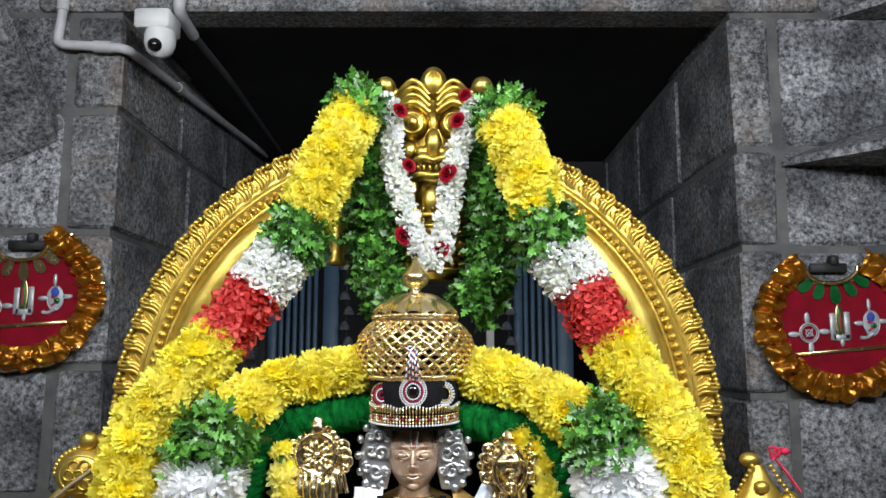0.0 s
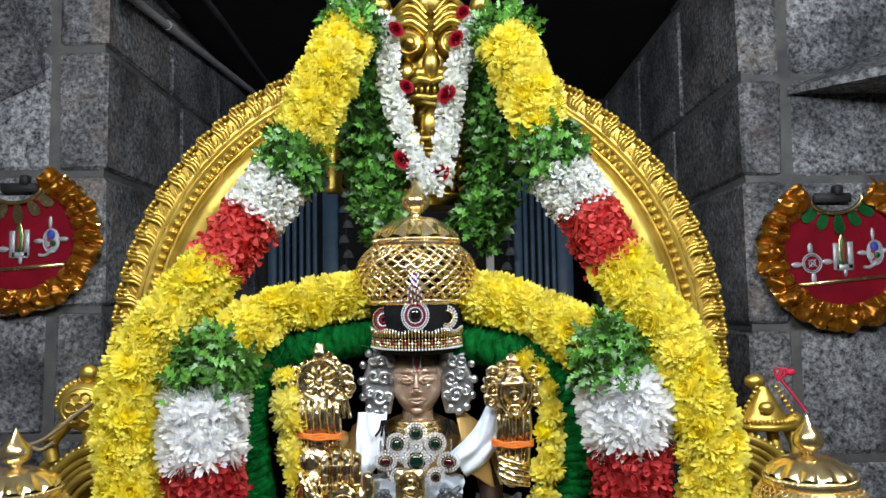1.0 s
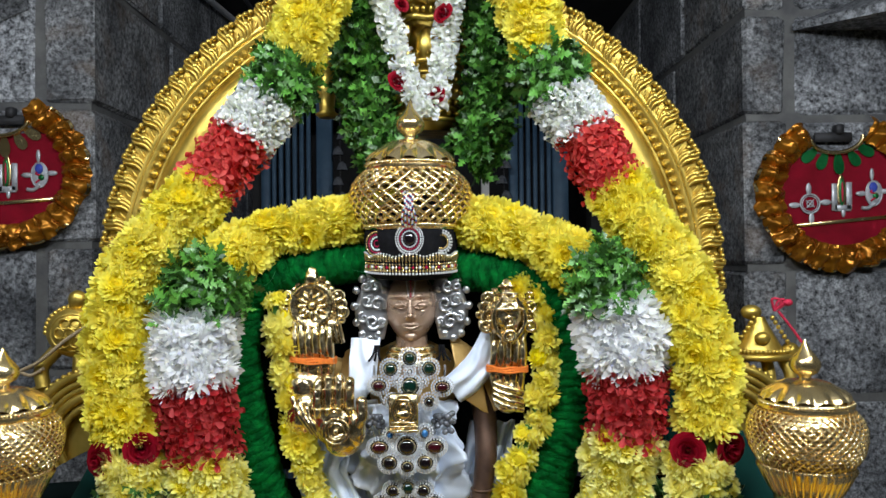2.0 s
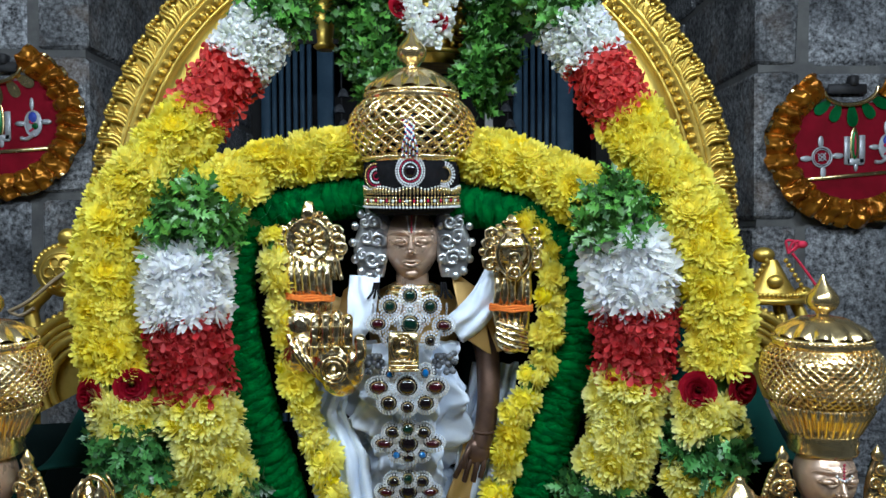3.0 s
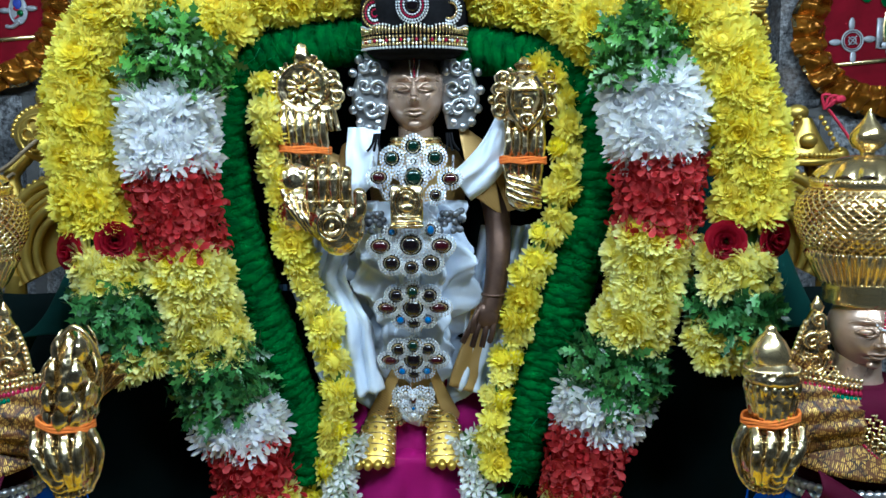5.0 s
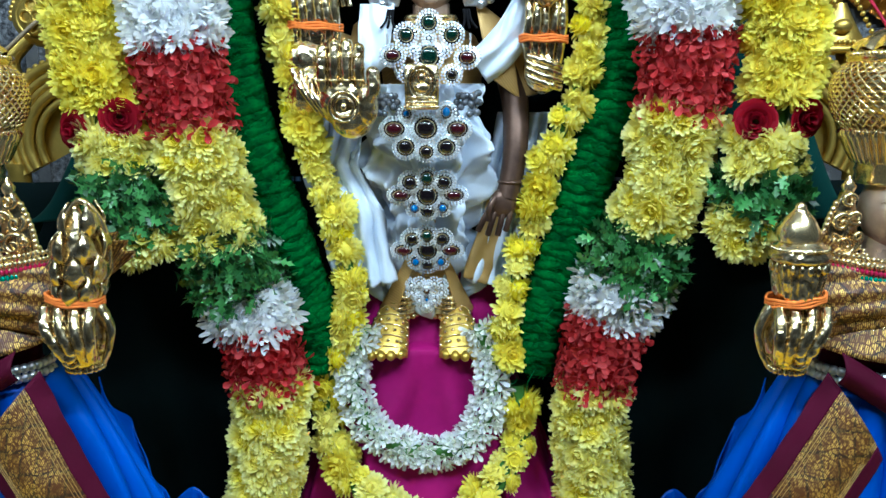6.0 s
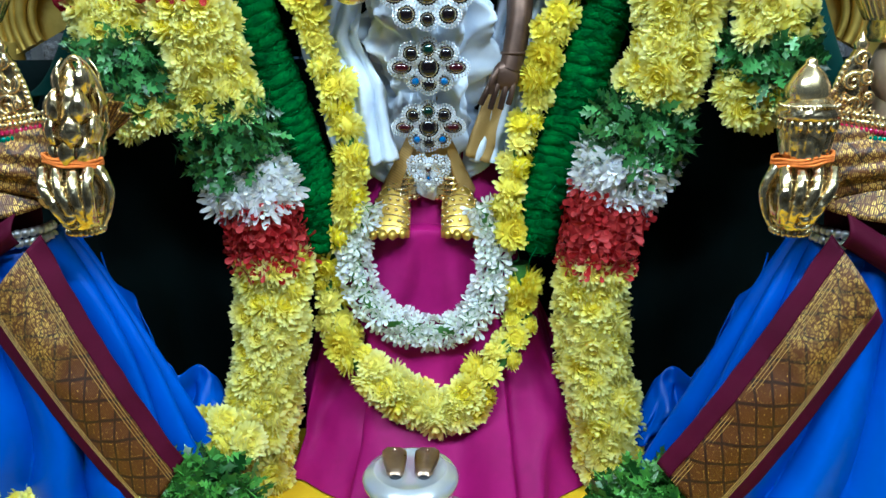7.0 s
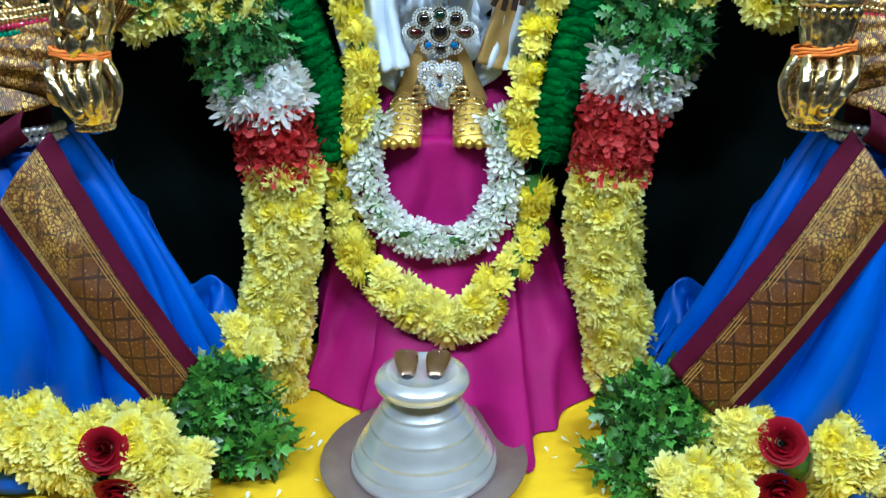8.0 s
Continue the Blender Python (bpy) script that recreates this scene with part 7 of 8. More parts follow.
        for row, (z0, n, R, ln) in enumerate(((0.508, 8, 0.0205, 0.036), (0.530, 7, 0.0245, 0.038), (0.554, 6, 0.0235, 0.038), (0.578, 4, 0.0150, 0.042))):
            for k in range(n):
                a = 2 * math.pi * (k + 0.5 * (row % 2)) / n
                lean = 0.010 * row * 0.5
                mm = M()
                rows = []
                for i in range(8):
                    t = i / 7
                    hw = 0.0108 * math.sin(math.pi * (0.20 + 0.80 * t)) ** 0.9
                    rr = R * (1.04 - 0.30 * t * t * (0.4 + 0.7 * row / 3)) + 0.008 * math.sin(math.pi * t * 0.9)
                    rows.append([(c.x + 0.003 + lean * 0.6 + 0.004 * t + rr * math.cos(a) - hw * w2 * math.sin(a), c.y + rr * math.sin(a) * 0.92 + hw * w2 * math.cos(a) - (0.0052 * (1 - abs(w2))) * -math.sin(a), z0 + ln * t) for w2 in (-1, -0.5, 0, 0.5, 1)])
                mm.quad_grid(rows)
                pt = part("bud_petal", mm, GOLD_PALE, g)
                sol = pt.modifiers.new("thickness", "SOLIDIFY")
                sol.thickness = 0.002
        mm = M()
        mm.tube(spline([(c.x + 0.030, c.y, 0.525), (c.x + 0.038, c.y + 0.004, 0.560), (c.x + 0.033, c.y + 0.004, 0.596), (c.x + 0.016, c.y, 0.620), (c.x - 0.004, c.y + 0.004, 0.603)], 0.005), 0.0036, 8)
        part("rope_edge", mm, GOLD, g)
    thread_ring((c.x, c.y - 0.003, 0.515), 0.0300, g, 0.12 * s)
    # brocade that falls open behind the hand, and the sleeve beside it
    def wing(u, v):
        a = radians(lerp(30, 72, u))
        R = lerp(0.012, 0.072, v)
        return (c.x + (0.012 + 0.7 * R * math.cos(a)), c.y + 0.024 + 0.012 * math.sin(u * 19) * v, 0.520 + R * math.sin(a) * 0.95)
    sheet("brocade_fold", BROCADE, "stiff gold brocade fold behind the gold hand", wing, 26, 14, lambda u, v: (u * 0.05, v * 0.08), parent=g)
    def sleeve(u, v):
        x = lerp(0.012, 0.100, u)
        z = lerp(0.556 - 0.16 * (x - 0.012), 0.462 - 0.10 * (0.08 - x), v)
        return (c.x + s * x, c.y + 0.022 - 0.022 * math.sin(math.pi * v) - 0.010 * u + 0.003 * math.sin(26 * v + 5 * u), z)
    sheet("brocade_sleeve", BROCADE, "gold brocade sleeve with a jewelled green hem", sleeve, 24, 20, lambda u, v: (u * 0.09, v * 0.085), parent=g)
    for row, (dz, mt) in enumerate(((0.004, 0), (-0.003, 1), (-0.010, 2), (0.011, 0))):
        mm = M()
        for k in range(20):
            p = sleeve(k / 19, 0.02)
            mm.ball((p[0], p[1] - 0.004, p[2] + dz), (0.0026, 0.0026, 0.0034), 6, 5)
        part("hem_trim", mm, (GOLD, RUBY, GEM_EMERALD)[mt], g, kind="stuff")


for s in (-1, 1):
    hand_ornament(s)

# ---- gilded animals and the small arch ----
mm = M()
c = (-0.570, 1.365, 0.836)
mm.ball(c, (0.052, 0.030, 0.044), 24, 16)
for k in range(6):
    a = k * math.pi / 3
    mm.torus((c[0] + 0.018 * math.cos(a), c[1] - 0.028, c[2] + 0.018 * math.sin(a)), 0.0085, 0.0024, 14, 6)
mm.torus((c[0], c[1] - 0.029, c[2]), 0.008, 0.0026, 14, 6)
mm.torus((c[0], c[1] - 0.020, c[2]), 0.036, 0.0030, 30, 6, squash=0.86)
for k in range(20):
    a = math.pi * k / 19
    mm.ball((c[0] + 0.052 * math.cos(a), c[1] - 0.004, c[2] + 0.044 * math.sin(a)), 0.005, 7, 5)
mm.ball((c[0] + 0.004, c[1] - 0.008, c[2] + 0.055), (0.016, 0.012, 0.016), 12, 8)
mm.ball((c[0] + 0.022, c[1] + 0.01, c[2] + 0.052), (0.020, 0.016, 0.014), 12, 8)
for x0, x1 in ((-0.035, -0.052), (0.004, 0.006), (0.040, 0.058)):
    mm.tube(spline([(c[0] + x0, c[1], c[2] - 0.03), (c[0] + x1 * 1.1, c[1] - 0.008, c[2] - 0.06), (c[0] + x1, c[1] - 0.012, c[2] - 0.092)], 0.008), 0.012, 9)
mm.box((c[0], c[1], c[2] - 0.098), (0.15, 0.03, 0.012), 0, None, 0.003)
thing("gilded_tortoise", mm, GOLD_MATTE, "gilded tortoise figure on top of the side arch", "figure")
mm = M()
mm.tube(spline([(-0.66, 1.35, 0.772), (-0.62, 1.335, 0.79), (-0.575, 1.332, 0.825), (-0.54, 1.34, 0.85)], 0.008), 0.0032, 6)
mm.tube(spline([(-0.66, 1.35, 0.772), (-0.64, 1.345, 0.765), (-0.615, 1.34, 0.778)], 0.008), 0.0030, 6)
thing("tied_string", mm, STRING, "coir string tied round the gilded tortoise", "string")

mm = M()
c = (0.590, 1.365, 0.796)
rows = []
for i in range(13):
    t = i / 12
    rows.append([(c[0] + (0.052 - 0.042 * t ** 0.8) * math.cos(a), c[1] + (0.032 - 0.02 * t) * math.sin(a), c[2] - 0.012 + 0.066 * t) for a in (2 * math.pi * j / 22 for j in range(22))])
mm.quad_grid(rows, True)
mm.fan(rows[-1])
mm.torus((c[0], c[1], c[2] - 0.012), 0.050, 0.006, 30, 8, axis="Z", squash=0.7)
for k in range(24):
    a = math.pi * (1 + k / 23)
    mm.ball((c[0] + 0.052 * math.cos(a), c[1] + 0.036 * math.sin(a), c[2] - 0.002), 0.0042, 6, 5)
for s in (-1, 1):
    for k in range(7):
        mm.ball((c[0] + s * (0.046 - 0.005 * k), c[1] - 0.020, c[2] + 0.006 + 0.008 * k), 0.0042, 6, 5)
mm.ball((c[0] - 0.004, c[1] - 0.026, c[2] + 0.020), (0.014, 0.010, 0.011), 12, 8)
mm.ball((c[0] - 0.012, c[1], c[2] + 0.062), (0.018, 0.014, 0.013), 12, 8)
mm.ball((c[0] + 0.050, c[1] - 0.01, c[2] - 0.004), (0.016, 0.013, 0.015), 12, 8)
for x in (-0.03, 0.012, 0.04):
    mm.tube(spline([(c[0] + x, c[1], c[2] - 0.015), (c[0] + x * 1.25, c[1] - 0.01, c[2] - 0.05), (c[0] + x * 0.9, c[1] - 0.01, c[2] - 0.092)], 0.008), 0.010, 9)
mm.box((c[0], c[1], c[2] - 0.096), (0.13, 0.03, 0.012), 0, None, 0.003)
thing("gilded_bird", mm, GOLD_MATTE, "gilded crouching bird figure on top of the side arch", "figure")
mm = M()
for k in range(3):
    mm.tube(spline([(0.605, 1.335, 0.862), (0.600 + 0.010 * k, 1.332, 0.882 - 0.003 * k), (0.614 + 0.008 * k, 1.332, 0.880), (0.612, 1.335, 0.866)], 0.004), 0.0022, 6)
mm.ball((0.626, 1.332, 0.876), (0.009, 0.006, 0.006), 8, 6)
mm.tube(spline([(0.612, 1.337, 0.862), (0.632, 1.334, 0.835), (0.648, 1.330, 0.81)], 0.008), 0.0022, 6)
thing("red_thread", mm, RED_THREAD, "red thread tied in a bow on the gilded bird", "thread")

for s in (-1, 1):
    sa = root("side_arch", "small gilded arch with ribbed bands behind the smaller statue", "arch", (s * 0.515, 1.33, 0.0), "side arches")
    ax, az = s * 0.515, 0.655
    for R, r in ((0.118, 0.008), (0.105, 0.006), (0.094, 0.005), (0.082, 0.008), (0.066, 0.006)):
        mm = M()
        pts = [(ax + R * math.cos(a), 1.33 - 0.006 + 0.02 * (0.118 - R), az + R * math.sin(a)) for a in (math.pi * (-0.15 + 1.3 * j / 44) for j in range(45))]
        mm.tube(pts, r, 8)
        part("band", mm, GOLD_MATTE, sa)
    mm = M()
    for k in range(46):
        a = math.pi * (-0.15 + 1.3 * k / 45)
        mm.ball((ax + 0.124 * math.cos(a), 1.325, az + 0.124 * math.sin(a)), (0.0055, 0.005, 0.0055), 7, 5)
    part("beaded_edge", mm, GOLD_MATTE, sa)
    mm = M()
    mm.lathe([(-0.10, 0.012), (0.0, 0.012)], 24, (0, 0, 0))
    rows = [[(ax + 0.112 * q * math.cos(a), 1.338, az + 0.112 * q * math.sin(a)) for a in (math.pi * (-0.15 + 1.3 * j / 30) for j in range(31))] for q in (0.05, 0.5, 1.0)]
    mm = M()
    mm.quad_grid(rows)
    part("back_plate", mm, GOLD_MATTE, sa)
    for q in (-1, 1):
        mm = M()
        mm.tube([(ax + q * 0.105, 1.33, 0.004), (ax + q * 0.105, 1.33, az - 0.03)], 0.016, 12)
        for k in range(7):
            mm.torus((ax + q * 0.105, 1.33, 0.05 + 0.085 * k), 0.017, 0.005, 18, 6, axis="Z")
        part("pillar", mm, GOLD_MATTE, sa)

# ---- silver bell with sandals, on its plate ----
bx, by = -0.022, 0.980
pl = M()
pl.lathe([(0.004, 0.085), (0.006, 0.110), (0.016, 0.134), (0.018, 0.137), (0.0195, 0.136), (0.010, 0.108), (0.0085, 0.05), (0.0085, 0.002)], 72, (bx, by, 0))
pl.v = [(bx + (x - bx) * 0.95, by + (y - by) * 0.95, z) for x, y, z in pl.v]
thing("metal_plate", pl, BRASS_PLATE, "round tarnished metal plate on the yellow cloth", "plate")
bell = root("silver_bell", "domed silver ritual crown shaped like a bell, with grooved rings", "ritual crown", (bx, by, 0.009))
mm = M()
prof = [(0.009, 0.098), (0.013, 0.103), (0.020, 0.102), (0.026, 0.0985), (0.0275, 0.0965), (0.029, 0.0975), (0.031, 0.0955), (0.044, 0.0885), (0.0455, 0.0865), (0.047, 0.0872), (0.0485, 0.0855), (0.058, 0.079), (0.068, 0.0740), (0.0695, 0.0722), (0.071, 0.0728), (0.0725, 0.071),
        (0.083, 0.0640), (0.092, 0.0580), (0.0935, 0.0562), (0.095, 0.0568), (0.0965, 0.0548), (0.103, 0.0500), (0.108, 0.0462), (0.112, 0.0450)]
mm.lathe([(z, r * 0.90) for z, r in prof], 80, (bx, by, 0))
part("dome", mm, SILVER_BELL, bell)
mm = M()
mm.lathe([(0.110, 0.038), (0.113, 0.043), (0.117, 0.050), (0.123, 0.0565), (0.130, 0.0580), (0.136, 0.054), (0.140, 0.045), (0.1415, 0.043), (0.1400, 0.0415), (0.1405, 0.025), (0.1405, 0.002)], 72, (bx, by, 0))
part("top_knob", mm, SILVER_BELL, bell)
for s in (-1, 1):
    sd = M()
    rows = []
    for i in range(13):
        t = i / 12
        hw = 0.0100 + 0.0032 * math.sin(t * 2.2) ** 2 + 0.002 * t - (0.004 if i in (0, 12) else 0)
        y = by - 0.022 + 0.040 * t
        x = bx + s * (0.0165 + 0.004 * t)
        zz = 0.1445 + 0.008 * t
        rows.append([(x - hw, y, zz), (x - hw, y, zz + 0.004), (x - hw * 0.8, y, zz + 0.006), (x + hw * 0.8, y, zz + 0.006), (x + hw, y, zz + 0.004), (x + hw, y, zz)])
    sd.quad_grid(rows, True)
    sd.fan(rows[0][::-1])
    sd.fan(rows[-1])
    sd.ball((bx + s * 0.020, by + 0.012, 0.158), 0.0028, 8, 6)
    part("sandal_sole", sd, COPPER, bell, "small copper sandal")
    hl = M()
    hl.lathe([(0.139, 0.0072), (0.146, 0.0078)], 14, (bx + s * 0.0165, by - 0.016, 0))
    hl.lathe([(0.139, 0.006), (0.150, 0.0075)], 14, (bx + s * 0.0195, by + 0.014, 0))
    part("sandal_heel", hl, IRON, bell)

# ---- foreground garlands and leaves on the cloth ----
garland("front_garland", "thick yellow chrysanthemum garland with crimson roses lying on the cloth", [(-0.72, 0.985, 0.130), (-0.60, 0.970, 0.105), (-0.50, 0.955, 0.072), (-0.425, 0.945, 0.052), (-0.375, 0.945, 0.048), (-0.325, 0.960, 0.060)], 0.062,
        [("pale", 0, 3.35), ("rose", 3.4, 4.3), ("pale", 4.35, 5)], "front garlands")
garland("front_garland", "thick yellow chrysanthemum garland with crimson roses lying on the cloth", [(0.72, 0.985, 0.060), (0.62, 0.975, 0.046), (0.52, 0.965, 0.050), (0.43, 0.955, 0.048), (0.375, 0.965, 0.055), (0.33, 0.985, 0.062)], 0.056,
        [("pale", 0, 3.0), ("rose", 3.05, 3.95), ("pale", 4.0, 5)], "front garlands")


def leaf_heap(c, rx, ry, rz, n, seed):
    g = root("leaf_heap", "rounded heap of fresh green herb leaves on the platform", "leaves", (c[0], c[1], 0.0), "leaf heaps")
    mm = M()
    r = random.Random(seed)
    mm.ball(c, (rx * 0.7, ry * 0.7, rz * 0.7), 14, 9)
    for _ in range(n):
        v = Vector((r.gauss(0, 1), r.gauss(0, 1), r.gauss(0, 1))).normalized()
        if v.z < -0.35 or v.y > 0.6:
            v = Vector((v.x, -abs(v.y), abs(v.z)))
        k = r.uniform(0.66, 1.0)
        p = Vector((c[0] + v.x * rx * k, c[1] + v.y * ry * k, max(0.006, c[2] + v.z * rz * k)))
        leaf_into(mm, p, rand_dir(r, v * 0.6 + Vector((0, 0, 0.1)), 0.9), v, r.uniform(0.020, 0.040), r)
    for _ in range(26):
        v = Vector((r.gauss(0, 1), -abs(r.gauss(0, 1)), abs(r.gauss(0, 1)))).normalized()
        p = Vector((c[0] + v.x * rx, c[1] + v.y * ry, c[2] + v.z * rz))
        mm.tube([p * 1.0, p + rand_dir(r, v, 0.7) * 0.03], 0.0010, 4)
    part("leaves", mm, LEAF, g, kind="stuff")


leaf_heap((-0.300, 1.010, 0.070), 0.078, 0.06, 0.060, 950, 3)
leaf_heap((-0.245, 0.985, 0.030), 0.050, 0.045, 0.030, 350, 4)
leaf_heap((0.290, 1.010, 0.060), 0.088, 0.065, 0.058, 1100, 5)
leaf_heap((0.250, 0.960, 0.025), 0.060, 0.05, 0.028, 420, 6)
garland("flower_cluster", "cluster of pale yellow chrysanthemums in front of the leaves", [(-0.345, 0.925, 0.030), (-0.315, 0.915, 0.034), (-0.275, 0.925, 0.028)], 0.040, [("pale", 0, 2)], "flower clusters")
garland("flower_cluster", "cluster of pale yellow chrysanthemums behind the leaves", [(-0.330, 1.09, 0.105), (-0.290, 1.085, 0.118), (-0.245, 1.09, 0.100)], 0.036, [("pale", 0, 2)], "flower clusters")
garland("flower_cluster", "cluster of pale yellow chrysanthemums in front of the leaves", [(0.275, 0.905, 0.026), (0.305, 0.90, 0.030), (0.340, 0.905, 0.026)], 0.038, [("pale", 0, 2)], "flower clusters")
# fallen petals
mm = M()
petal(mm, 0.0, 0.15, 0.012, 0.006, 0.3)
fallen = mm.mesh("petal", WHITE_PETAL)
rr = random.Random(12)
fp = root("fallen_petals", "few white petals scattered on the yellow and magenta cloth", "petals", (0.0, 1.0, 0.004))
for _ in range(22):
    x, y = rr.choice((-1, 1)) * rr.uniform(0.10, 0.24), rr.uniform(0.90, 1.10)
    piece("petal", fallen, Matrix.Translation((x, y, 0.006)) @ Matrix.Rotation(rr.uniform(0, 6), 4, "Z") @ Matrix.Scale(rr.uniform(0.5, 1.2), 4), fp)

# ---- the two round fans on the wall ----
def wall_fan(c, R, turn, leaf_mat_, seed):
    g = root("ceremonial_fan", "round red velvet fan with a ruffled gold satin edge", "fan", (c[0], c[1], c[2]), "wall fans")
    r = random.Random(seed)

    def W(x, z, y=0.0):
        q = radians(turn)
        x, z = x * 0.96, z * 0.91
        return (c[0] + x * math.cos(q) - z * math.sin(q), c[1] + y, c[2] + x * math.sin(q) + z * math.cos(q))
    Ri = R * 0.70
    mm = M()
    rows = []
    for i in range(9):
        t = i / 8
        rows.append([W(Ri * 1.06 * t * math.cos(a), Ri * 1.02 * t * math.sin(a) if math.sin(a) < 0.62 else Ri * 1.02 * t * math.sin(a) * (1 - 0.28 * max(0, math.sin(a) - 0.62) / 0.38), -0.012 + 0.002 * t) for a in (2 * math.pi * j / 64 for j in range(64))])
    mm.quad_grid(rows, True)
    part("velvet_face", mm, VELVET_RED, g, "deep red velvet face")
    # ruffle, open at the top
    mm = M()
    rows = []
    n = 300
    for i in range(13):
        t = i / 12
        row = []
        for j in range(n + 1):
            a = radians(90 + 24) + radians(312) * j / n
            ph = j * 0.235 + 1.6 * noise.noise((j * 0.03, 1, seed)) + 0.5 * t + 0.35 * noise.noise((j * 0.08, t * 3, seed))
            puff = abs(math.sin(ph)) ** 0.6
            k = 0.985 + 0.05 * puff + 0.05 * noise.noise((j * 0.065, seed, 0))
            rad = lerp(Ri * 0.97, R * k, t)
            y = -0.008 - 0.014 * math.sin(math.pi * t) - 0.034 * puff * (0.30 + 0.70 * math.sin(math.pi * min(1, 0.15 + 0.75 * t))) + 0.022 * noise.noise((j * 0.11, t * 3.5, seed)) + 0.008 * noise.noise((j * 0.3, t * 8, seed + 4))
            row.append(W(rad * 1.04 * math.cos(a), rad * math.sin(a), y))
        rows.append(row)
    mm.quad_grid(rows)
    part("ruffle", mm, SATIN_GOLD, g, "pleated gold satin ruffle")
    mm = M()
    for j in range(2, n, 1):
        if noise.noise((j * 0.12, seed * 3, 1)) > 0.0:
            a, b = rows[-1][j - 1], rows[-1][j]
            a2, b2 = rows[-2][j - 1], rows[-2][j]
            mm.fan([(p[0], p[1] - 0.004, p[2]) for p in (a, b, b2, a2)])
    part("foil_edge", mm, LEAF_GOLD, g, "bright gold foil trim", kind="stuff")
    # crescent notch with its gold rim and the bracket
    mm = M()
    pts = [W(0.085 * math.cos(a), Ri * 1.06 + 0.052 * math.sin(a) - 0.012, -0.022) for a in (math.pi * (1 + j / 20) for j in range(21))]
    mm.tube(pts, 0.007, 8)
    part("notch_rim", mm, LEAF_GOLD, g)
    mm = M()
    mm.box(W(0.02, Ri * 1.10 + 0.01, 0.0), (0.026, 0.030, 0.032), 0, None, 0.004)
    mm.box(W(0.0, Ri * 1.02, 0.0), (0.12, 0.010, 0.03), 0, None, 0.003)
    part("bracket", mm, IRON, g)
    # petals under the notch
    for k in range(7):
        a = radians(-90 + (k - 3) * 27)
        L = 0.088 if k == 3 else 0.075
        o = (0.078 * math.cos(a), Ri * 1.02 - 0.012 + 0.040 * math.sin(a))
        mm = M()
        mm2 = M()
        out, inn = [], []
        for u in range(13):
            t = 2 * math.pi * u / 12
            lx, ly = 0.019 * math.sin(t) * (1 - 0.35 * math.cos(t)), L * 0.5 * (1 - math.cos(t))
            for lst, k2 in ((out, 1.12), (inn, 0.9)):
                x = o[0] + (ly * math.cos(a) - lx * math.sin(a)) * k2
                z = o[1] + (ly * math.sin(a) + lx * math.cos(a)) * k2
                lst.append((x, z))
        mm.fan([W(x, z, -0.0175) for x, z in inn])
        mm2.tube([W(x, z, -0.017) for x, z in out[:-1]], 0.0024, 5, closed=True)
        pp = part("leaf_motif", mm, leaf_mat_, g)
        part("outline", mm2, SILVER_THREAD, pp)
    # embroidered emblems
    em = M()
    em.torus(W(-0.105, -0.03, -0.016), 0.030, 0.0028, 26, 6)
    em.torus(W(-0.105, -0.03, -0.016), 0.024, 0.0016, 26, 6)
    em.torus(W(-0.105, -0.03, -0.016), 0.010, 0.0018, 20, 6)
    for k in range(4):
        a = k * math.pi / 2
        em.ball(W(-0.105 + 0.051 * math.cos(a), -0.03 + 0.051 * math.sin(a), -0.016), (0.019 if k % 2 == 0 else 0.009, 0.0022, 0.009 if k % 2 == 0 else 0.019), 10, 6)
        em.tube([W(-0.105, -0.03, -0.018), W(-0.105 + 0.018 * math.cos(a + 0.8), -0.03 + 0.018 * math.sin(a + 0.8), -0.018)], 0.0018, 6)
    part("wheel_motif", em, SILVER_THREAD, g, "silver-thread wheel motif")
    em = M()
    for sx in (-1, 1):
        em.box(W(sx * 0.024, -0.015, -0.016), (0.018, 0.005, 0.085), 0, None, 0.002)
    em.box(W(0, -0.055, -0.016), (0.052, 0.005, 0.020), 0, None, 0.002)
    em.ball(W(0, -0.072, -0.016), (0.007, 0.004, 0.014), 8, 6)
    em.ball(W(0, 0.0, -0.017), (0.0145, 0.002, 0.055), 12, 8, 1)
    em.ball(W(0, 0.0, -0.020), (0.0085, 0.0025, 0.043), 12, 8, 2)
    em.ball(W(0, 0.0, -0.023), (0.0035, 0.003, 0.033), 8, 6, 3)
    part("upright_motif", em, [SILVER_THREAD, LEAF_GOLD, GREEN_FOIL, RED_THREAD], g, "upright motif in silver, green and red")
    em = M()
    em.ball(W(0.105, -0.015, -0.015), (0.026, 0.002, 0.040), 16, 10, 0)
    em.torus(W(0.105, -0.015, -0.017), 0.026, 0.0018, 26, 6, squash=1.5)
    em.tube(spline([W(0.092, -0.040, -0.018), W(0.116, -0.022, -0.018), W(0.094, -0.010, -0.018), W(0.112, 0.002, -0.018)], 0.004), 0.0030, 6, 3)
    em.ball(W(0.105, 0.006, -0.018), (0.013, 0.004, 0.016), 10, 8, 1)
    em.ball(W(0.110, -0.024, -0.018), (0.010, 0.004, 0.010), 10, 8, 2)
    em.ball(W(0.105, 0.050, -0.016), (0.007, 0.004, 0.020), 8, 6, 0)
    em.tube(spline([W(0.105, -0.05, -0.016), W(0.080, -0.064, -0.016), W(0.062, -0.060, -0.016)], 0.006), 0.006, 7)
    em.ball(W(0.064, -0.012, -0.016), (0.018, 0.004, 0.008), 8, 6, 0)
    em.ball(W(0.145, -0.012, -0.016), (0.018, 0.004, 0.008), 8, 6, 0)
    part("shell_motif", em, [SILVER_THREAD, BLUE_THREAD, GREEN_FOIL, RED_THREAD], g, "silver, blue and red thread shell motif")
    em = M()
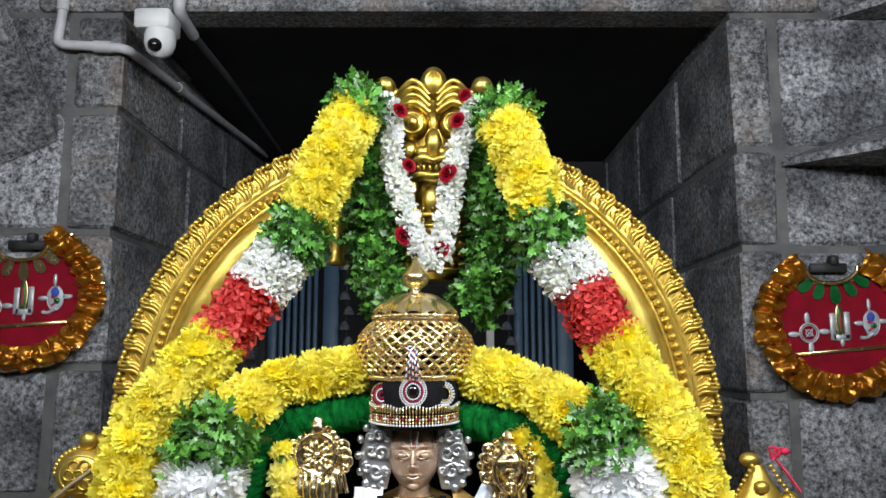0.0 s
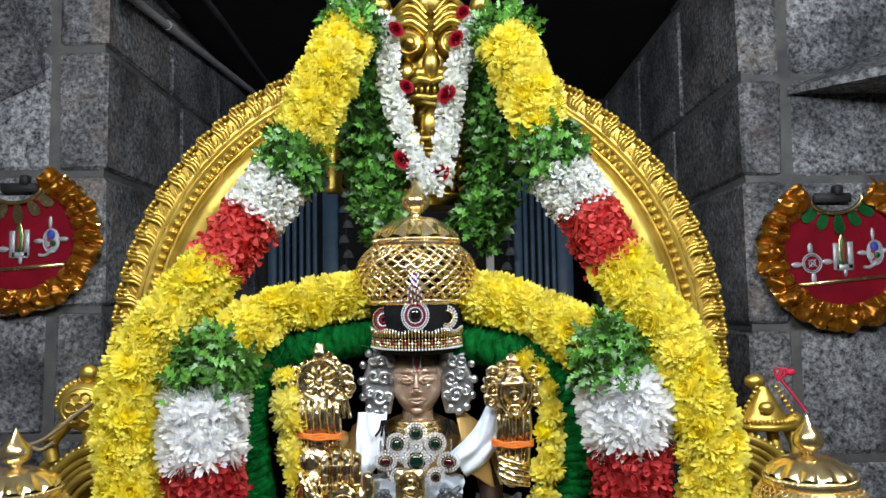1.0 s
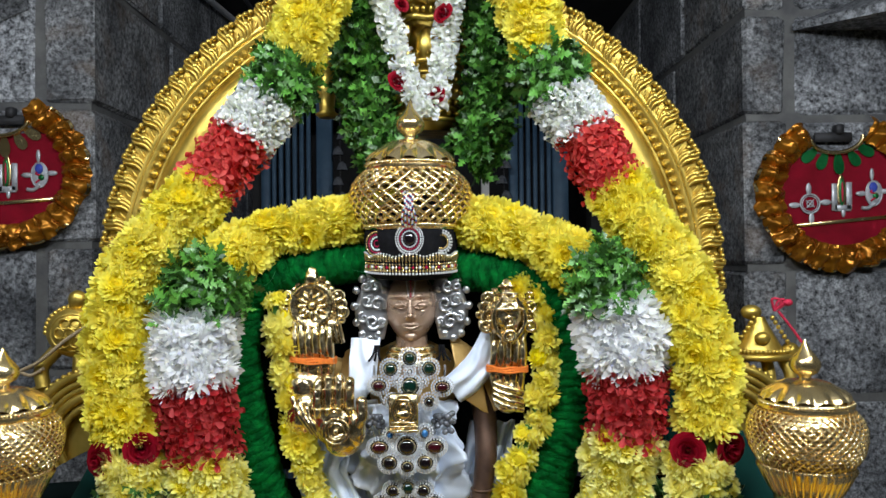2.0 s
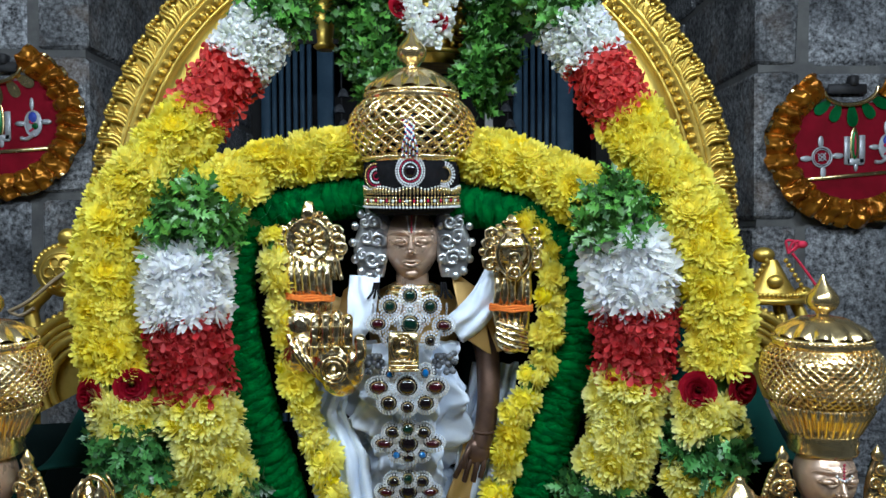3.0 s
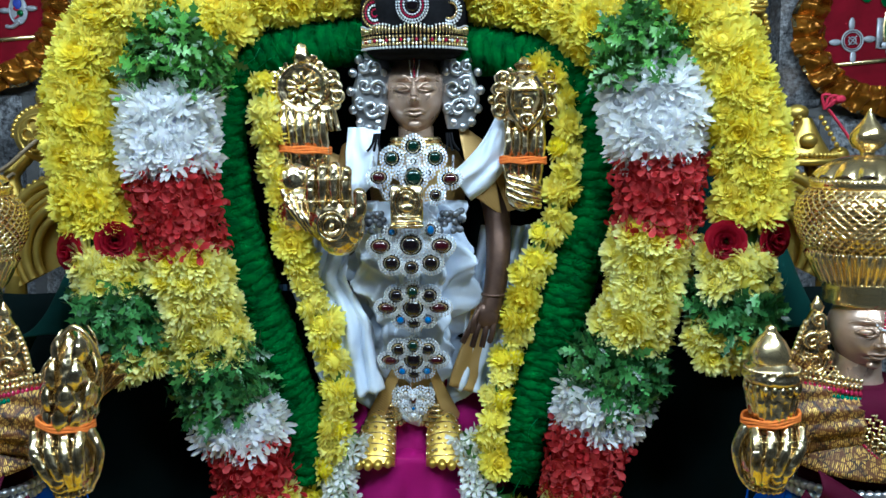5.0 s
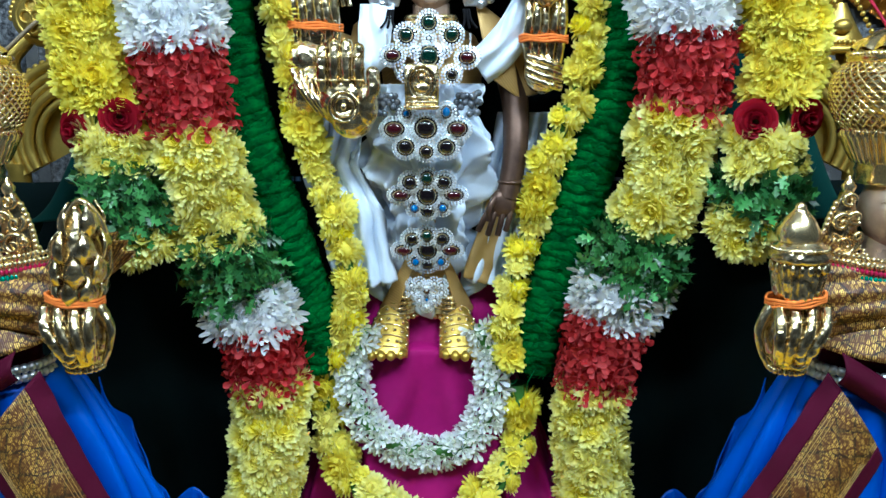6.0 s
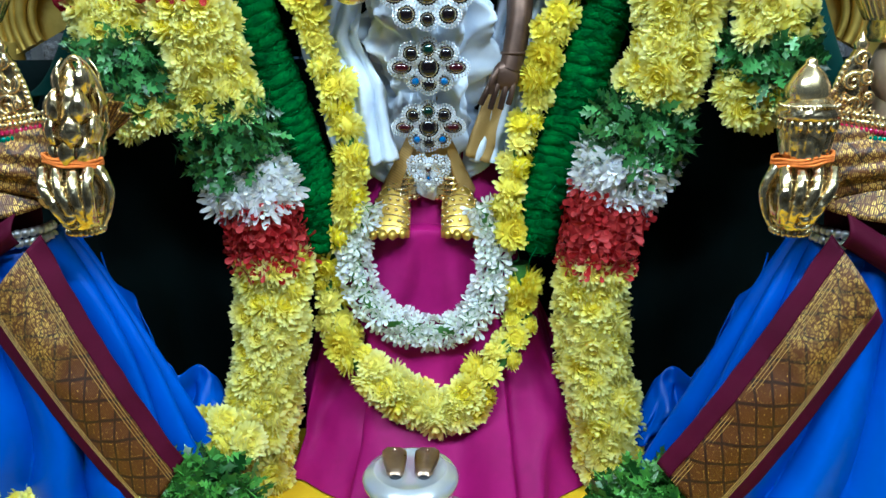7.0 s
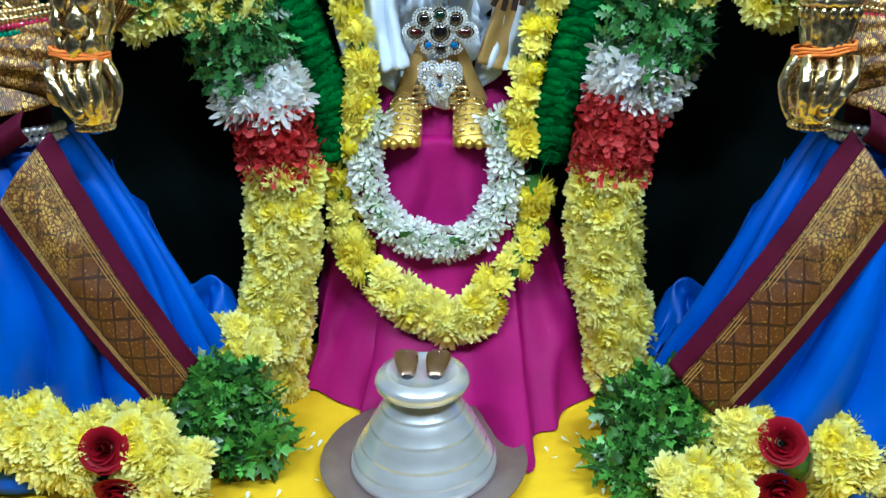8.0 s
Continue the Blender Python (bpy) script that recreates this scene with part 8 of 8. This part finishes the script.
    em.box(W(0, -0.100, -0.015), (Ri * 1.75, 0.004, 0.011), 0, Euler((0, -radians(turn), 0)).to_matrix(), 0.001)
    part("gold_ribbon", em, LEAF_GOLD, g)
    return g


wall_fan((1.305, 2.455, 1.145), 0.268, 5, GREEN_FOIL, 3)
wall_fan((-1.290, 2.455, 1.226), 0.258, 4, LEAF_GOLD, 8)

# ---- ceiling camera and conduits ----
cc = root("dome_camera", "white dome security camera on a square wall box", "security camera", (-0.885, 2.44, 2.13))
part("wall_box", box_mesh(-0.953, -0.838, 2.345, 2.46, 2.09, 2.155, bevel=0.006), WHITE_PLASTIC, cc)
mm = M()
mm.lathe([(0, 0.046), (-0.02, 0.050), (-0.045, 0.049), (-0.065, 0.042), (-0.080, 0.028), (-0.088, 0.008)][::-1], 30, (-0.878, 2.385, 2.088))
part("dome", mm, WHITE_PLASTIC, cc)
mm = M()
mm.ball((-0.880, 2.350, 2.030), (0.024, 0.022, 0.023), 20, 12)
mm2 = M()
mm2.torus((-0.880, 2.335, 2.028), 0.022, 0.004, 24, 6)
eye = part("lens", mm, BLACK_GLASS, cc, "round black lens")
part("lens_ring", mm2, IRON, eye)
pipe = root("conduit", "grey plastic conduit bent round the pilaster into the passage", "pipe", (-1.24, 2.45, 2.3), "conduits")
mm = M()
mm.tube(spline([(-1.228, 2.445, 2.62), (-1.235, 2.445, 2.20), (-1.243, 2.445, 2.095), (-1.228, 2.445, 2.072), (-1.15, 2.445, 2.066), (-1.06, 2.440, 2.058), (-1.018, 2.455, 2.056), (-1.008, 2.55, 2.062), (-1.006, 3.0, 2.10), (-1.005, 4.45, 2.225)], 0.015), 0.016, 10)
part("tube", mm, PIPE, pipe)
for x, y, z in ((-1.235, 2.445, 2.22), (-1.09, 2.442, 2.062), (-1.006, 2.95, 2.097)):
    mm = M()
    if y < 2.5 and z > 2.1:
        mm.tube([(x, y, z - 0.03), (x, y, z + 0.03)], 0.0205, 10)
    elif y < 2.5:
        mm.tube([(x - 0.03, y, z), (x + 0.03, y, z - 0.003)], 0.0205, 10)
    else:
        mm.tube([(x, y - 0.03, z - 0.003), (x, y + 0.03, z + 0.003)], 0.0205, 10)
    part("coupling", mm, PIPE, pipe)
pipe2 = root("conduit", "short grey conduit under the lintel running along the dark ceiling", "pipe", (-0.86, 2.5, 2.19), "conduits")
mm = M()
mm.tube(spline([(-0.835, 2.44, 2.24), (-0.838, 2.43, 2.20), (-0.842, 2.47, 2.182), (-0.85, 2.62, 2.178)], 0.012), 0.020, 10)
part("elbow", mm, PIPE, pipe2)
# The length along the ceiling is a darker grey than the elbow.
mm = M()
mm.tube([(-0.85, 2.62, 2.178), (-0.87, 3.2, 2.215), (-0.90, 4.45, 2.222)], 0.014, 8)
part("tube", mm, DARK_PIPE, pipe2)
